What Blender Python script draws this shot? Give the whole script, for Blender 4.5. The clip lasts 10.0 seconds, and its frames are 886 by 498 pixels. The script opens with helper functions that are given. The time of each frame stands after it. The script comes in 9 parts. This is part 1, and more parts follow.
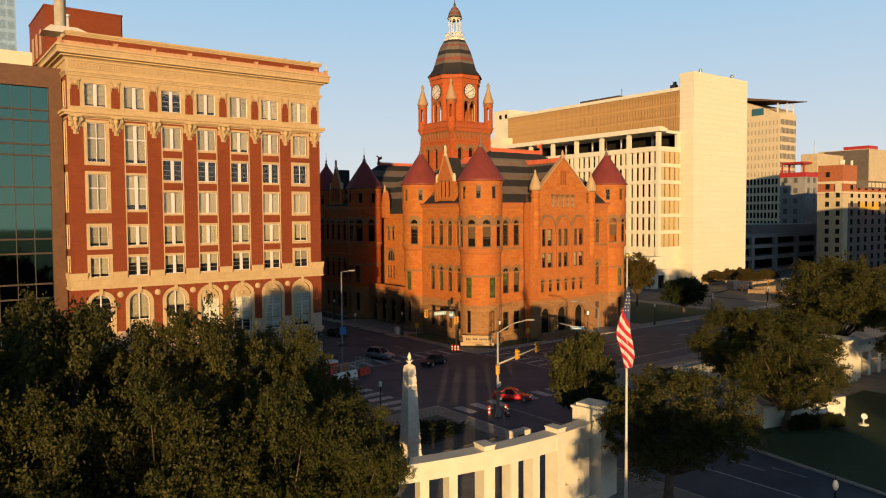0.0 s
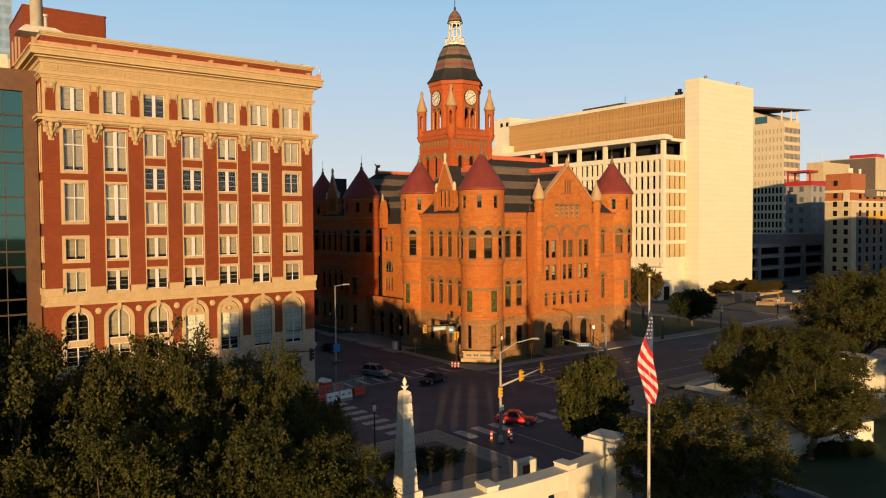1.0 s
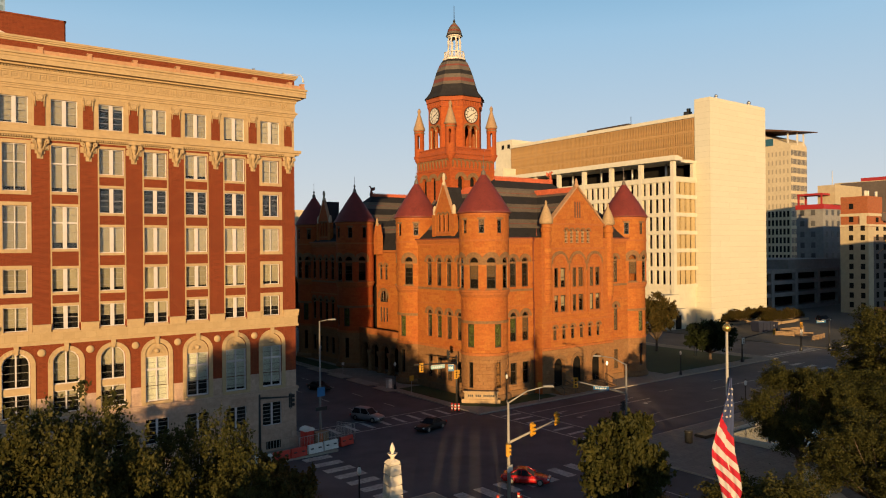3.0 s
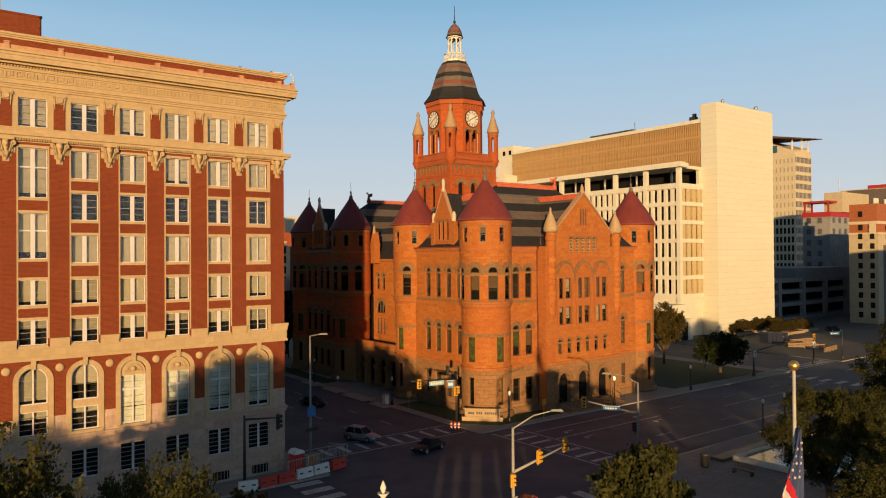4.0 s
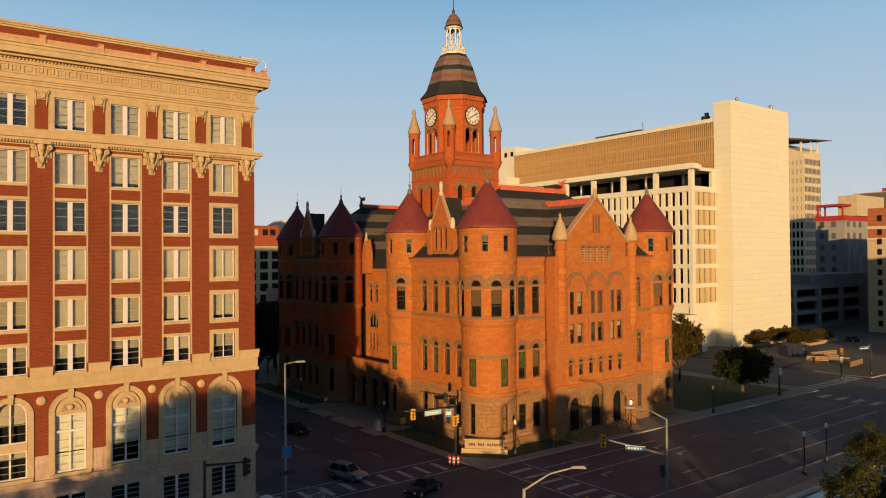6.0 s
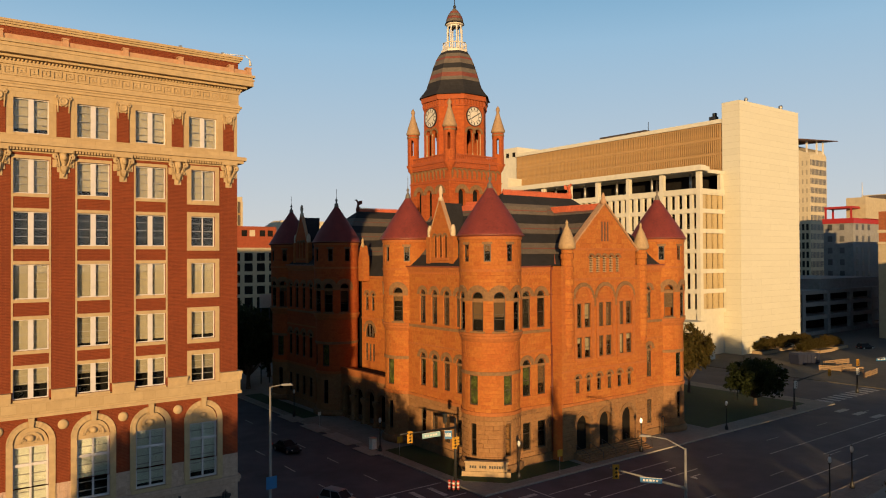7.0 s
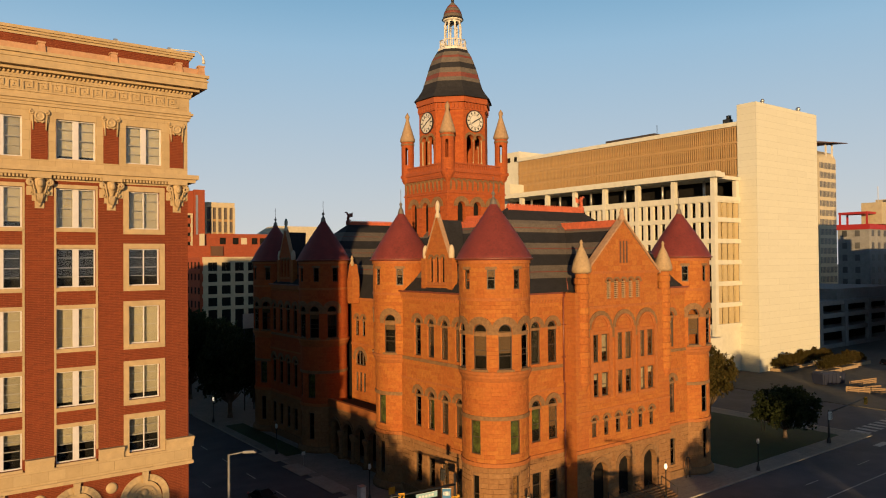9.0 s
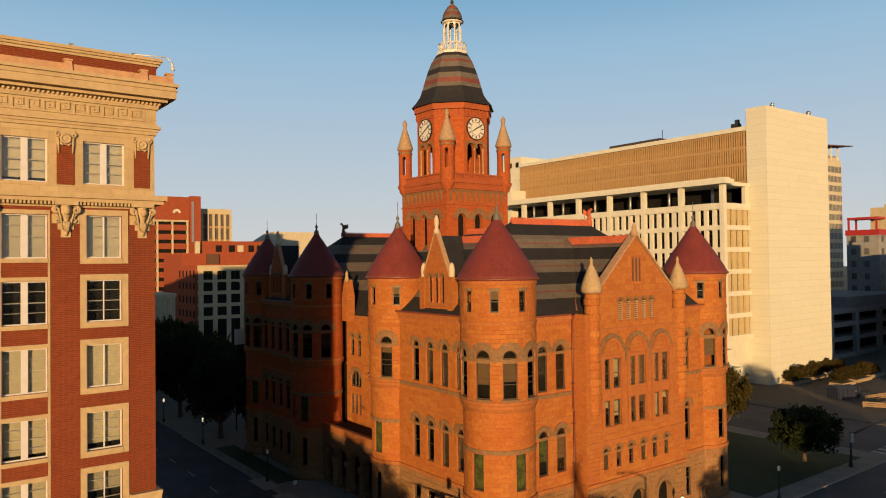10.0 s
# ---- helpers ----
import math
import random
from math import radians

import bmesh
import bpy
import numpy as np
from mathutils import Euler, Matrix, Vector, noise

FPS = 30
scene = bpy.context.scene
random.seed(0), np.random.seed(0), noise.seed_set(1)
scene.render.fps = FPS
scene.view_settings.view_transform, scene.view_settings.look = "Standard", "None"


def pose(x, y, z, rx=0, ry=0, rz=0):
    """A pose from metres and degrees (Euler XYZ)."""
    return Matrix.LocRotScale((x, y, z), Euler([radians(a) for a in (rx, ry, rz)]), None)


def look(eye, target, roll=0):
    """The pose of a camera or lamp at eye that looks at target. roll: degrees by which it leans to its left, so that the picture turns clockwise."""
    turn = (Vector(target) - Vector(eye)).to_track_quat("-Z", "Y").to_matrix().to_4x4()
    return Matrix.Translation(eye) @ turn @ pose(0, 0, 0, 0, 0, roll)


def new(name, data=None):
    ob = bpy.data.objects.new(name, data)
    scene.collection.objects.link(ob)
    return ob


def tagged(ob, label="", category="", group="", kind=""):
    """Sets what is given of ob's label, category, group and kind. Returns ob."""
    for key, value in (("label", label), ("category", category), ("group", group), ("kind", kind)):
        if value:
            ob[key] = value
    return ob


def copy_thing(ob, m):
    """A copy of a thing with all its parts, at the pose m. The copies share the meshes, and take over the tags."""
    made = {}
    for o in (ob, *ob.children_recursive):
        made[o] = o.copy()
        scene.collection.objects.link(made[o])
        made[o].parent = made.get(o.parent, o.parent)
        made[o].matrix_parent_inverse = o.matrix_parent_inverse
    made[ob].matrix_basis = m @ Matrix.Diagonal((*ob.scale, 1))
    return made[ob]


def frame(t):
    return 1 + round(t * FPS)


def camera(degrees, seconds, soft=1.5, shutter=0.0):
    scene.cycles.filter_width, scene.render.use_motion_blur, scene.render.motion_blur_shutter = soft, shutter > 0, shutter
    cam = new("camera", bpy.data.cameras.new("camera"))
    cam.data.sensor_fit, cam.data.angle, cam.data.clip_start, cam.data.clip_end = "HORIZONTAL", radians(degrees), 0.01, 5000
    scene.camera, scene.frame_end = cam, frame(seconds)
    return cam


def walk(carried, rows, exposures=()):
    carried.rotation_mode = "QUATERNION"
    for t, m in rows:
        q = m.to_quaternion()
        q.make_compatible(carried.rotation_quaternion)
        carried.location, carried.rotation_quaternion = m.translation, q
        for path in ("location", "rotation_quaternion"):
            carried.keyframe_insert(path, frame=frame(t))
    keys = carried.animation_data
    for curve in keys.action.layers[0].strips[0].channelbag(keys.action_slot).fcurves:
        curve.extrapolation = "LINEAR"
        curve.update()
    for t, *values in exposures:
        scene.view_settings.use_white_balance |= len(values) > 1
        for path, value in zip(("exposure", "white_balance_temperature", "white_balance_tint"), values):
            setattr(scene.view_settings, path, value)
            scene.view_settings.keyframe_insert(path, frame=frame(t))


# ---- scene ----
cam = camera(62.9, 10.0, 1.1)
PATH = [
    (0, (-57.842, -57.045, 21.864), (-56.638, -55.45, 21.772), -0.4),
    (0.5, (-56.209, -55.133, 22.027), (-55.006, -53.537, 21.942), -0.5),
    (1, (-54.653, -53.151, 22.146), (-53.45, -51.554, 22.078), -0.4),
    (1.5, (-53.082, -51.164, 22.208), (-51.878, -49.567, 22.158), -0.4),
    (2, (-51.474, -49.094, 22.266), (-50.27, -47.497, 22.232), -0.4),
    (2.5, (-49.803, -46.999, 22.321), (-48.599, -45.402, 22.305), -0.5),
    (3, (-48.167, -44.918, 22.434), (-46.963, -43.32, 22.434), -0.5),
    (4.5, (-43.249, -38.742, 22.857), (-42.046, -37.145, 22.882), -0.4),
    (5, (-41.537, -36.601, 22.995), (-40.333, -35.004, 23.023), -0.4),
    (5.5, (-39.832, -34.522, 23.302), (-38.629, -32.924, 23.33), -0.5),
    (7, (-34.821, -28.221, 25.177), (-33.62, -26.622, 25.201), -0.3),
    (7.5, (-33.145, -26.078, 25.655), (-31.944, -24.479, 25.679), -0.3),
    (8, (-31.474, -24.01, 26.219), (-30.273, -22.411, 26.242), -0.2),
    (8.5, (-29.736, -21.852, 26.92), (-28.534, -20.253, 26.946), -0.4),
    (9, (-28.004, -19.601, 27.758), (-26.802, -18.003, 27.787), -0.5),
    (9.5, (-26.31, -17.376, 28.616), (-25.108, -15.778, 28.65), -0.5),
    (10, (-24.582, -15.261, 29.441), (-23.381, -13.662, 29.478), -0.7),
]
walk(cam, [(t, look(eye, target, roll)) for t, eye, target, roll in PATH], ((0, 0.72), (2.5, 0.64), (5, 0.53), (10, 0.46)))
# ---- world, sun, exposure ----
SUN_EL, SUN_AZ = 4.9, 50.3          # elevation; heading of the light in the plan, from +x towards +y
world = bpy.data.worlds.new("world")
scene.world = world
world.use_nodes = True
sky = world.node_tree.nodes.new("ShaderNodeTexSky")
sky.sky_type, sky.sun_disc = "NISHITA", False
sky.sun_elevation = radians(SUN_EL + 3.0)   # 3 degrees above the lamp, for a brighter, paler sky
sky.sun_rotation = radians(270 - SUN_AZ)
sky.air_density, sky.dust_density, sky.ozone_density = 1.0, 0.15, 2.6
background = world.node_tree.nodes["Background"]
background.inputs["Strength"].default_value = 0.125
scene.view_settings.exposure = 0.46
# evening haze: pale at the horizon, blue above it, the clear sky darkening towards the zenith
wn = world.node_tree
way = wn.nodes.new("ShaderNodeTexCoord")
split = wn.nodes.new("ShaderNodeSeparateXYZ")
wn.links.new(way.outputs["Generated"], split.inputs[0])


def by_height(lo, hi, a, b):
    n = wn.nodes.new("ShaderNodeMapRange")
    n.interpolation_type = "LINEAR"
    n.inputs[1].default_value, n.inputs[2].default_value, n.inputs[3].default_value, n.inputs[4].default_value = lo, hi, a, b
    wn.links.new(split.outputs["Z"], n.inputs[0])
    return n.outputs[0]


def blend(mode, fac, a, b):
    n = wn.nodes.new("ShaderNodeMix")
    n.data_type, n.blend_type = "RGBA", mode
    for socket, value in ((n.inputs[0], fac), (n.inputs[6], a), (n.inputs[7], b)):
        if hasattr(value, "is_output"):
            wn.links.new(value, socket)
        else:
            socket.default_value = value
    return n.outputs[2]


haze = blend("MIX", by_height(0.0, 0.36, 0.0, 1.0), (3.92, 3.86, 3.86, 1), (1.42, 2.92, 4.28, 1))
clear = blend("MULTIPLY", 1.0, sky.outputs[0], (0.42, 0.42, 0.42, 1))
wn.links.new(blend("MIX", by_height(0.28, 0.62, 0.12, 1.0), haze, clear), background.inputs["Color"])
sun_data = bpy.data.lights.new("sun", "SUN")
sun_data.energy, sun_data.angle, sun_data.color = 5.0, radians(0.6), (1.0, 0.64, 0.28)
sun = new("sun", sun_data)
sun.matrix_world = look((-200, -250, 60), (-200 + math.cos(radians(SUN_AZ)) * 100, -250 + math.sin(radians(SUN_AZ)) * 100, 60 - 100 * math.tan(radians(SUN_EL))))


# ---- materials ----
class Tree_of_nodes:
    def __init__(self, name):
        self.m = bpy.data.materials.new(name)
        self.m.use_nodes = True
        self.t = self.m.node_tree
        self.bsdf = self.t.nodes["Principled BSDF"]

    def node(self, kind, **inputs):
        n = self.t.nodes.new("ShaderNode" + kind)
        for key, value in inputs.items():
            n.inputs[key.replace("_", " ")].default_value = value
        return n

    def link(self, a, b):
        self.t.links.new(a, b)

    def mix(self, mode, fac, a, b):
        n = self.t.nodes.new("ShaderNodeMix")
        n.data_type, n.blend_type = "RGBA", mode
        for socket, value in ((n.inputs[0], fac), (n.inputs[6], a), (n.inputs[7], b)):
            if hasattr(value, "is_output"):
                self.link(value, socket)
            elif isinstance(value, (int, float)):
                socket.default_value = value
            else:
                socket.default_value = (*value, 1)
        return n.outputs[2]

    def ramp(self, source, lo, hi, a=0.0, b=1.0):
        n = self.t.nodes.new("ShaderNodeMapRange")
        n.inputs[1].default_value, n.inputs[2].default_value, n.inputs[3].default_value, n.inputs[4].default_value = lo, hi, a, b
        self.link(source, n.inputs[0])
        return n.outputs[0]


def plain(name, colour, rough=0.8, vary=0.25, grain=3.0, stain=0.25, bump=0.02, metal=0.0, each=0.0, spec=0.4):
    """Paint, stone, metal: two scales of variation and a fine relief, at world size."""
    k = Tree_of_nodes(name)
    at = k.node("TexCoord")
    fine = k.node("TexNoise", Scale=grain, Detail=5.0, Roughness=0.65)
    wide = k.node("TexNoise", Scale=stain, Detail=4.0, Roughness=0.6)
    k.link(at.outputs["Object"], fine.inputs["Vector"])
    k.link(at.outputs["Object"], wide.inputs["Vector"])
    dark = tuple(c * (1 - vary) for c in colour)
    light = tuple(min(1, c * (1 + vary)) for c in colour)
    c = k.mix("MIX", k.ramp(fine.outputs[0], 0.3, 0.7), dark, light)
    c = k.mix("MULTIPLY", 0.6, c, k.mix("MIX", k.ramp(wide.outputs[0], 0.35, 0.65), tuple([1 - vary] * 3), (1, 1, 1)))
    if each:
        info = k.node("ObjectInfo")
        c = k.mix("MULTIPLY", 1.0, c, k.mix("MIX", info.outputs["Random"], tuple([1 - each] * 3), (1, 1, 1)))
    k.link(c, k.bsdf.inputs["Base Color"])
    k.bsdf.inputs["Metallic"].default_value = metal
    k.bsdf.inputs["Specular IOR Level"].default_value = spec
    k.link(k.ramp(fine.outputs[0], 0.3, 0.7, max(0.05, rough - 0.1), min(1, rough + 0.1)), k.bsdf.inputs["Roughness"])
    if bump:
        b = k.node("Bump", Distance=bump, Strength=0.6)
        k.link(fine.outputs[0], b.inputs["Height"])
        k.link(b.outputs[0], k.bsdf.inputs["Normal"])
    return k.m


def masonry(name, colours, mortar, length, height, joint=0.012, rough=0.85, bump=0.03, stain=0.5):
    """Bricks or dressed blocks, laid along the surface's own metres."""
    k = Tree_of_nodes(name)
    uv = k.node("UVMap")
    b = k.node("TexBrick", Scale=1.0)
    b.offset = 0.5
    b.inputs["Color1"].default_value, b.inputs["Color2"].default_value = (0, 0, 0, 1), (1, 1, 1, 1)
    b.inputs["Mortar"].default_value = (0.5, 0.5, 0.5, 1)
    b.inputs["Mortar Size"].default_value, b.inputs["Mortar Smooth"].default_value = joint, 0.3
    b.inputs["Brick Width"].default_value, b.inputs["Row Height"].default_value = length, height
    k.link(uv.outputs[0], b.inputs["Vector"])
    at = k.node("TexCoord")
    fine = k.node("TexNoise", Scale=2.2, Detail=6.0, Roughness=0.7)
    wide = k.node("TexNoise", Scale=0.16, Detail=5.0, Roughness=0.6)
    k.link(at.outputs["Object"], fine.inputs["Vector"])
    k.link(at.outputs["Object"], wide.inputs["Vector"])
    c = k.mix("MIX", b.outputs["Color"], colours[0], colours[1])
    if len(colours) > 2:
        c = k.mix("MIX", k.ramp(wide.outputs[0], 0.45, 0.7), c, colours[2])
    c = k.mix("MULTIPLY", stain, c, k.mix("MIX", k.ramp(fine.outputs[0], 0.3, 0.65), (0.55, 0.55, 0.55), (1.1, 1.1, 1.1)))
    c = k.mix("MIX", b.outputs["Fac"], c, mortar)
    k.link(c, k.bsdf.inputs["Base Color"])
    k.bsdf.inputs["Roughness"].default_value = rough
    k.bsdf.inputs["Specular IOR Level"].default_value = 0.3
    h = k.mix("MIX", b.outputs["Fac"], k.mix("MIX", 0.5, fine.outputs[0], b.outputs["Color"]), (0, 0, 0))
    p = k.node("Bump", Distance=bump, Strength=0.8)
    k.link(h, p.inputs["Height"])
    k.link(p.outputs[0], k.bsdf.inputs["Normal"])
    return k.m


def glass(name, tint, ior=1.5, sheen=(1, 1, 1)):
    """A thin pane: clear or tinted straight through, gloss by Fresnel."""
    k = Tree_of_nodes(name)
    clear = k.node("BsdfTransparent")
    clear.inputs[0].default_value = (*tint, 1)
    shine = k.node("BsdfGlossy", Roughness=0.03)
    shine.inputs[0].default_value = (*sheen, 1)
    fres = k.node("Fresnel", IOR=ior)
    wave = k.node("TexNoise", Scale=0.6, Detail=1.0)
    b = k.node("Bump", Distance=0.02, Strength=0.15)
    k.link(wave.outputs[0], b.inputs["Height"])
    k.link(b.outputs[0], shine.inputs["Normal"])
    m = k.node("MixShader")
    k.link(fres.outputs[0], m.inputs[0])
    k.link(clear.outputs[0], m.inputs[1])
    k.link(shine.outputs[0], m.inputs[2])
    k.link(m.outputs[0], k.t.nodes["Material Output"].inputs[0])
    return k.m


def leafage(name, lo, hi):
    k = Tree_of_nodes(name)
    geo, info = k.node("NewGeometry"), k.node("ObjectInfo")
    at = k.node("TexCoord")
    wide = k.node("TexNoise", Scale=0.5, Detail=2.0)
    k.link(at.outputs["Object"], wide.inputs["Vector"])
    c = k.mix("MIX", geo.outputs["Random Per Island"], lo, hi)
    c = k.mix("MIX", k.ramp(wide.outputs[0], 0.4, 0.7, 0.0, 0.5), c, tuple(v * 0.55 for v in lo))
    c = k.mix("MULTIPLY", 1.0, c, k.mix("MIX", info.outputs["Random"], (0.8, 0.85, 0.8), (1.1, 1.05, 1.0)))
    k.link(c, k.bsdf.inputs["Base Color"])
    k.bsdf.inputs["Roughness"].default_value = 0.6
    k.bsdf.inputs["Specular IOR Level"].default_value = 0.12
    thin = k.node("BsdfTranslucent")
    k.link(c, thin.inputs[0])
    m = k.node("MixShader", Fac=0.38)
    k.link(k.bsdf.outputs[0], m.inputs[1])
    k.link(thin.outputs[0], m.inputs[2])
    k.link(m.outputs[0], k.t.nodes["Material Output"].inputs[0])
    return k.m


def asphalt(name, colour, patch):
    k = Tree_of_nodes(name)
    at = k.node("TexCoord")
    fine = k.node("TexNoise", Scale=9.0, Detail=4.0)
    wide = k.node("TexNoise", Scale=0.12, Detail=5.0, Roughness=0.7)
    streak = k.node("TexNoise", Scale=0.35, Detail=3.0)
    for n in (fine, wide, streak):
        k.link(at.outputs["Object"], n.inputs["Vector"])
    c = k.mix("MIX", k.ramp(wide.outputs[0], 0.42, 0.6), colour, patch)
    c = k.mix("MULTIPLY", 0.5, c, k.mix("MIX", k.ramp(fine.outputs[0], 0.3, 0.7), (0.6, 0.6, 0.6), (1.3, 1.3, 1.3)))
    c = k.mix("MULTIPLY", 0.5, c, k.mix("MIX", k.ramp(streak.outputs[0], 0.4, 0.6), (0.7, 0.7, 0.7), (1.1, 1.1, 1.1)))
    k.link(c, k.bsdf.inputs["Base Color"])
    k.bsdf.inputs["Roughness"].default_value = 0.8
    b = k.node("Bump", Distance=0.01, Strength=0.5)
    k.link(fine.outputs[0], b.inputs["Height"])
    k.link(b.outputs[0], k.bsdf.inputs["Normal"])
    return k.m


def lamp_glow(name, colour, power):
    k = Tree_of_nodes(name)
    k.bsdf.inputs["Base Color"].default_value = (*colour, 1)
    k.bsdf.inputs["Emission Color"].default_value = (*colour, 1)
    k.bsdf.inputs["Emission Strength"].default_value = power
    return k.m


BRICK = masonry("red_brick", [(0.150, 0.0275, 0.0085), (0.196, 0.038, 0.0112), (0.14, 0.025, 0.008)], (0.225, 0.063, 0.022), 0.62, 0.108, 0.013, 0.85, 0.05)
TERRACOTTA = plain("cream_terracotta", (0.40, 0.288, 0.158), 0.7, 0.14, 2.5, 0.3)
ATTICBLOCK = masonry("cream_terracotta_blocks", [(0.37, 0.264, 0.140), (0.425, 0.311, 0.172)], (0.28, 0.20, 0.10), 0.95, 0.62, 0.009, 0.7, 0.015, 0.3)
LIMESTONE = masonry("limestone_blocks", [(0.41, 0.283, 0.212), (0.465, 0.33, 0.25)], (0.24, 0.165, 0.13), 1.3, 0.62, 0.01)
SANDSTONE = masonry("red_sandstone_blocks", [(0.322, 0.100, 0.024), (0.372, 0.135, 0.030), (0.347, 0.098, 0.023)], (0.27, 0.078, 0.024), 0.95, 0.42, 0.014, 0.9, 0.06)
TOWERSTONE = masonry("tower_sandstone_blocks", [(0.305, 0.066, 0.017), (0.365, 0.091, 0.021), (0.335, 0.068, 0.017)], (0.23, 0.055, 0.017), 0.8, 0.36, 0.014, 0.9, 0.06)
GRANITE = masonry("rusticated_granite", [(0.232, 0.118, 0.050), (0.272, 0.146, 0.064), (0.25, 0.122, 0.052)], (0.16, 0.095, 0.05), 1.1, 0.55, 0.018, 0.9, 0.08)
BLUESTONE = plain("grey_granite_trim", (0.198, 0.108, 0.049), 0.85, 0.3, 3.0, 0.5)
TOWERTRIM = plain("tower_sandstone_trim", (0.31, 0.070, 0.019), 0.85, 0.22, 3.0, 0.4)
LEADGREY = plain("lead_finial", (0.13, 0.11, 0.095), 0.6, 0.25, 4.0, 0.6, 0.005)
SANDTRIM = plain("sandstone_trim", (0.325, 0.106, 0.028), 0.85, 0.2, 3.0, 0.4)
PALESTONE = plain("pale_finial_stone", (0.35, 0.245, 0.14), 0.8, 0.2, 3.0, 0.5)
REDTILE = plain("maroon_roof_tiles", (0.185, 0.034, 0.030), 0.7, 0.3, 5.0, 0.8, 0.03)
SLATE = plain("dark_slate", (0.026, 0.025, 0.028), 0.85, 0.35, 5.0, 0.6, 0.03, spec=0.15)
PALESLATE = plain("grey_slate", (0.12, 0.10, 0.085), 0.85, 0.3, 5.0, 0.6, 0.03, spec=0.15)
REDSLATE = plain("red_slate", (0.155, 0.042, 0.03), 0.7, 0.3, 5.0, 0.6, 0.03)
RIDGE = plain("terracotta_cresting", (0.45, 0.10, 0.045), 0.8, 0.25, 4.0, 0.5)
WHITE = plain("white_paint", (0.56, 0.52, 0.45), 0.55, 0.08, 2.0, 0.4, 0.005)
CREAMFRAME = plain("cream_window_frame", (0.60, 0.54, 0.42), 0.6, 0.1, 2.0, 0.4, 0.005)
DARKFRAME = plain("dark_window_frame", (0.05, 0.035, 0.025), 0.5, 0.2, 3.0, 0.5, 0.005)
BLIND = plain("drawn_blind", (0.345, 0.30, 0.215), 0.8, 0.12, 4.0, 0.9, 0.01, each=0.35)
# green backing paints the lawn's and trees' reflection into the lower panes
GREENREFLECT = plain("painted_green_reflection", (0.11, 0.135, 0.03), 0.8, 0.8, 1.3, 0.9, 0.01, each=0.3)
DARKBLIND = plain("brown_drawn_blind", (0.12, 0.07, 0.035), 0.8, 0.15, 4.0, 0.5, 0.01, each=0.5)
# near-black colour stands in for unlit rooms, porches, decks and doorways
INSIDE = plain("painted_dark_interior", (0.014, 0.013, 0.012), 0.95, 0.3, 1.0, 0.3, 0, spec=0.03)
SASH = plain("pale_sash_paint", (0.52, 0.49, 0.50), 0.55, 0.1, 2.0, 0.4, 0.004)
SASHGREY = plain("weathered_sash_rail", (0.26, 0.25, 0.23), 0.6, 0.15, 2.0, 0.4, 0.004)
PANE = glass("window_pane", (0.93, 0.95, 0.94))
COURTPANE = glass("old_window_pane", (0.90, 0.90, 0.86), 1.22)
TEALPANE = glass("teal_curtain_glass", (0.06, 0.18, 0.15), 2.6, (0.5, 0.95, 0.74))
CONCRETE = plain("white_concrete", (0.535, 0.505, 0.415), 0.85, 0.08, 0.8, 0.15)
PRECAST = masonry("pale_concrete_panels", [(0.53, 0.505, 0.41), (0.555, 0.53, 0.43)], (0.38, 0.355, 0.28), 9.6, 1.6, 0.03, 0.85, 0.02, 0.15)
RIBBED = plain("ribbed_brown_concrete", (0.35, 0.216, 0.095), 0.9, 0.15, 1.0, 0.2)
ASPHALT = asphalt("asphalt", (0.060, 0.060, 0.075), (0.038, 0.039, 0.050))
SIDEWALK = masonry("pavement_slabs", [(0.20, 0.178, 0.155), (0.235, 0.208, 0.18)], (0.13, 0.115, 0.10), 1.5, 1.5, 0.02, 0.85, 0.005)
KERB = plain("kerb_concrete", (0.30, 0.27, 0.23), 0.85, 0.2, 3.0, 0.4)
ROADPAINT = plain("worn_road_paint", (0.36, 0.355, 0.35), 0.7, 0.5, 3.0, 0.9, 0.004)
GRASS = plain("lawn", (0.022, 0.043, 0.010), 0.9, 0.45, 3.0, 0.3, 0.05)
EARTH = plain("city_ground", (0.085, 0.078, 0.068), 0.9, 0.35, 0.6, 0.05, 0.03)
BARK = plain("oak_bark", (0.10, 0.07, 0.05), 0.9, 0.35, 6.0, 1.0, 0.04)
LEAF = leafage("oak_leaves", (0.036, 0.041, 0.012), (0.092, 0.085, 0.025))
LEAF_DARK = leafage("dark_leaves", (0.018, 0.026, 0.010), (0.046, 0.055, 0.019))
LEAF_DRY = leafage("yellowing_leaves", (0.045, 0.042, 0.011), (0.13, 0.085, 0.026))
STEEL = plain("galvanised_steel", (0.42, 0.41, 0.39), 0.45, 0.12, 4.0, 0.6, 0.004, 0.85)
BLACKMETAL = plain("black_metal", (0.018, 0.018, 0.018), 0.5, 0.2, 4.0, 0.6, 0.004)
GOLD = plain("gilded_ball", (0.65, 0.42, 0.12), 0.35, 0.1, 4.0, 0.6, 0.002, 0.9)
BROWNMETAL = plain("bronze_panel", (0.13, 0.065, 0.035), 0.5, 0.15, 2.0, 0.3, 0.005, 0.3)
SIGNALYELLOW = plain("signal_yellow", (0.46, 0.235, 0.016), 0.5, 0.12, 4.0, 0.8, 0.004)


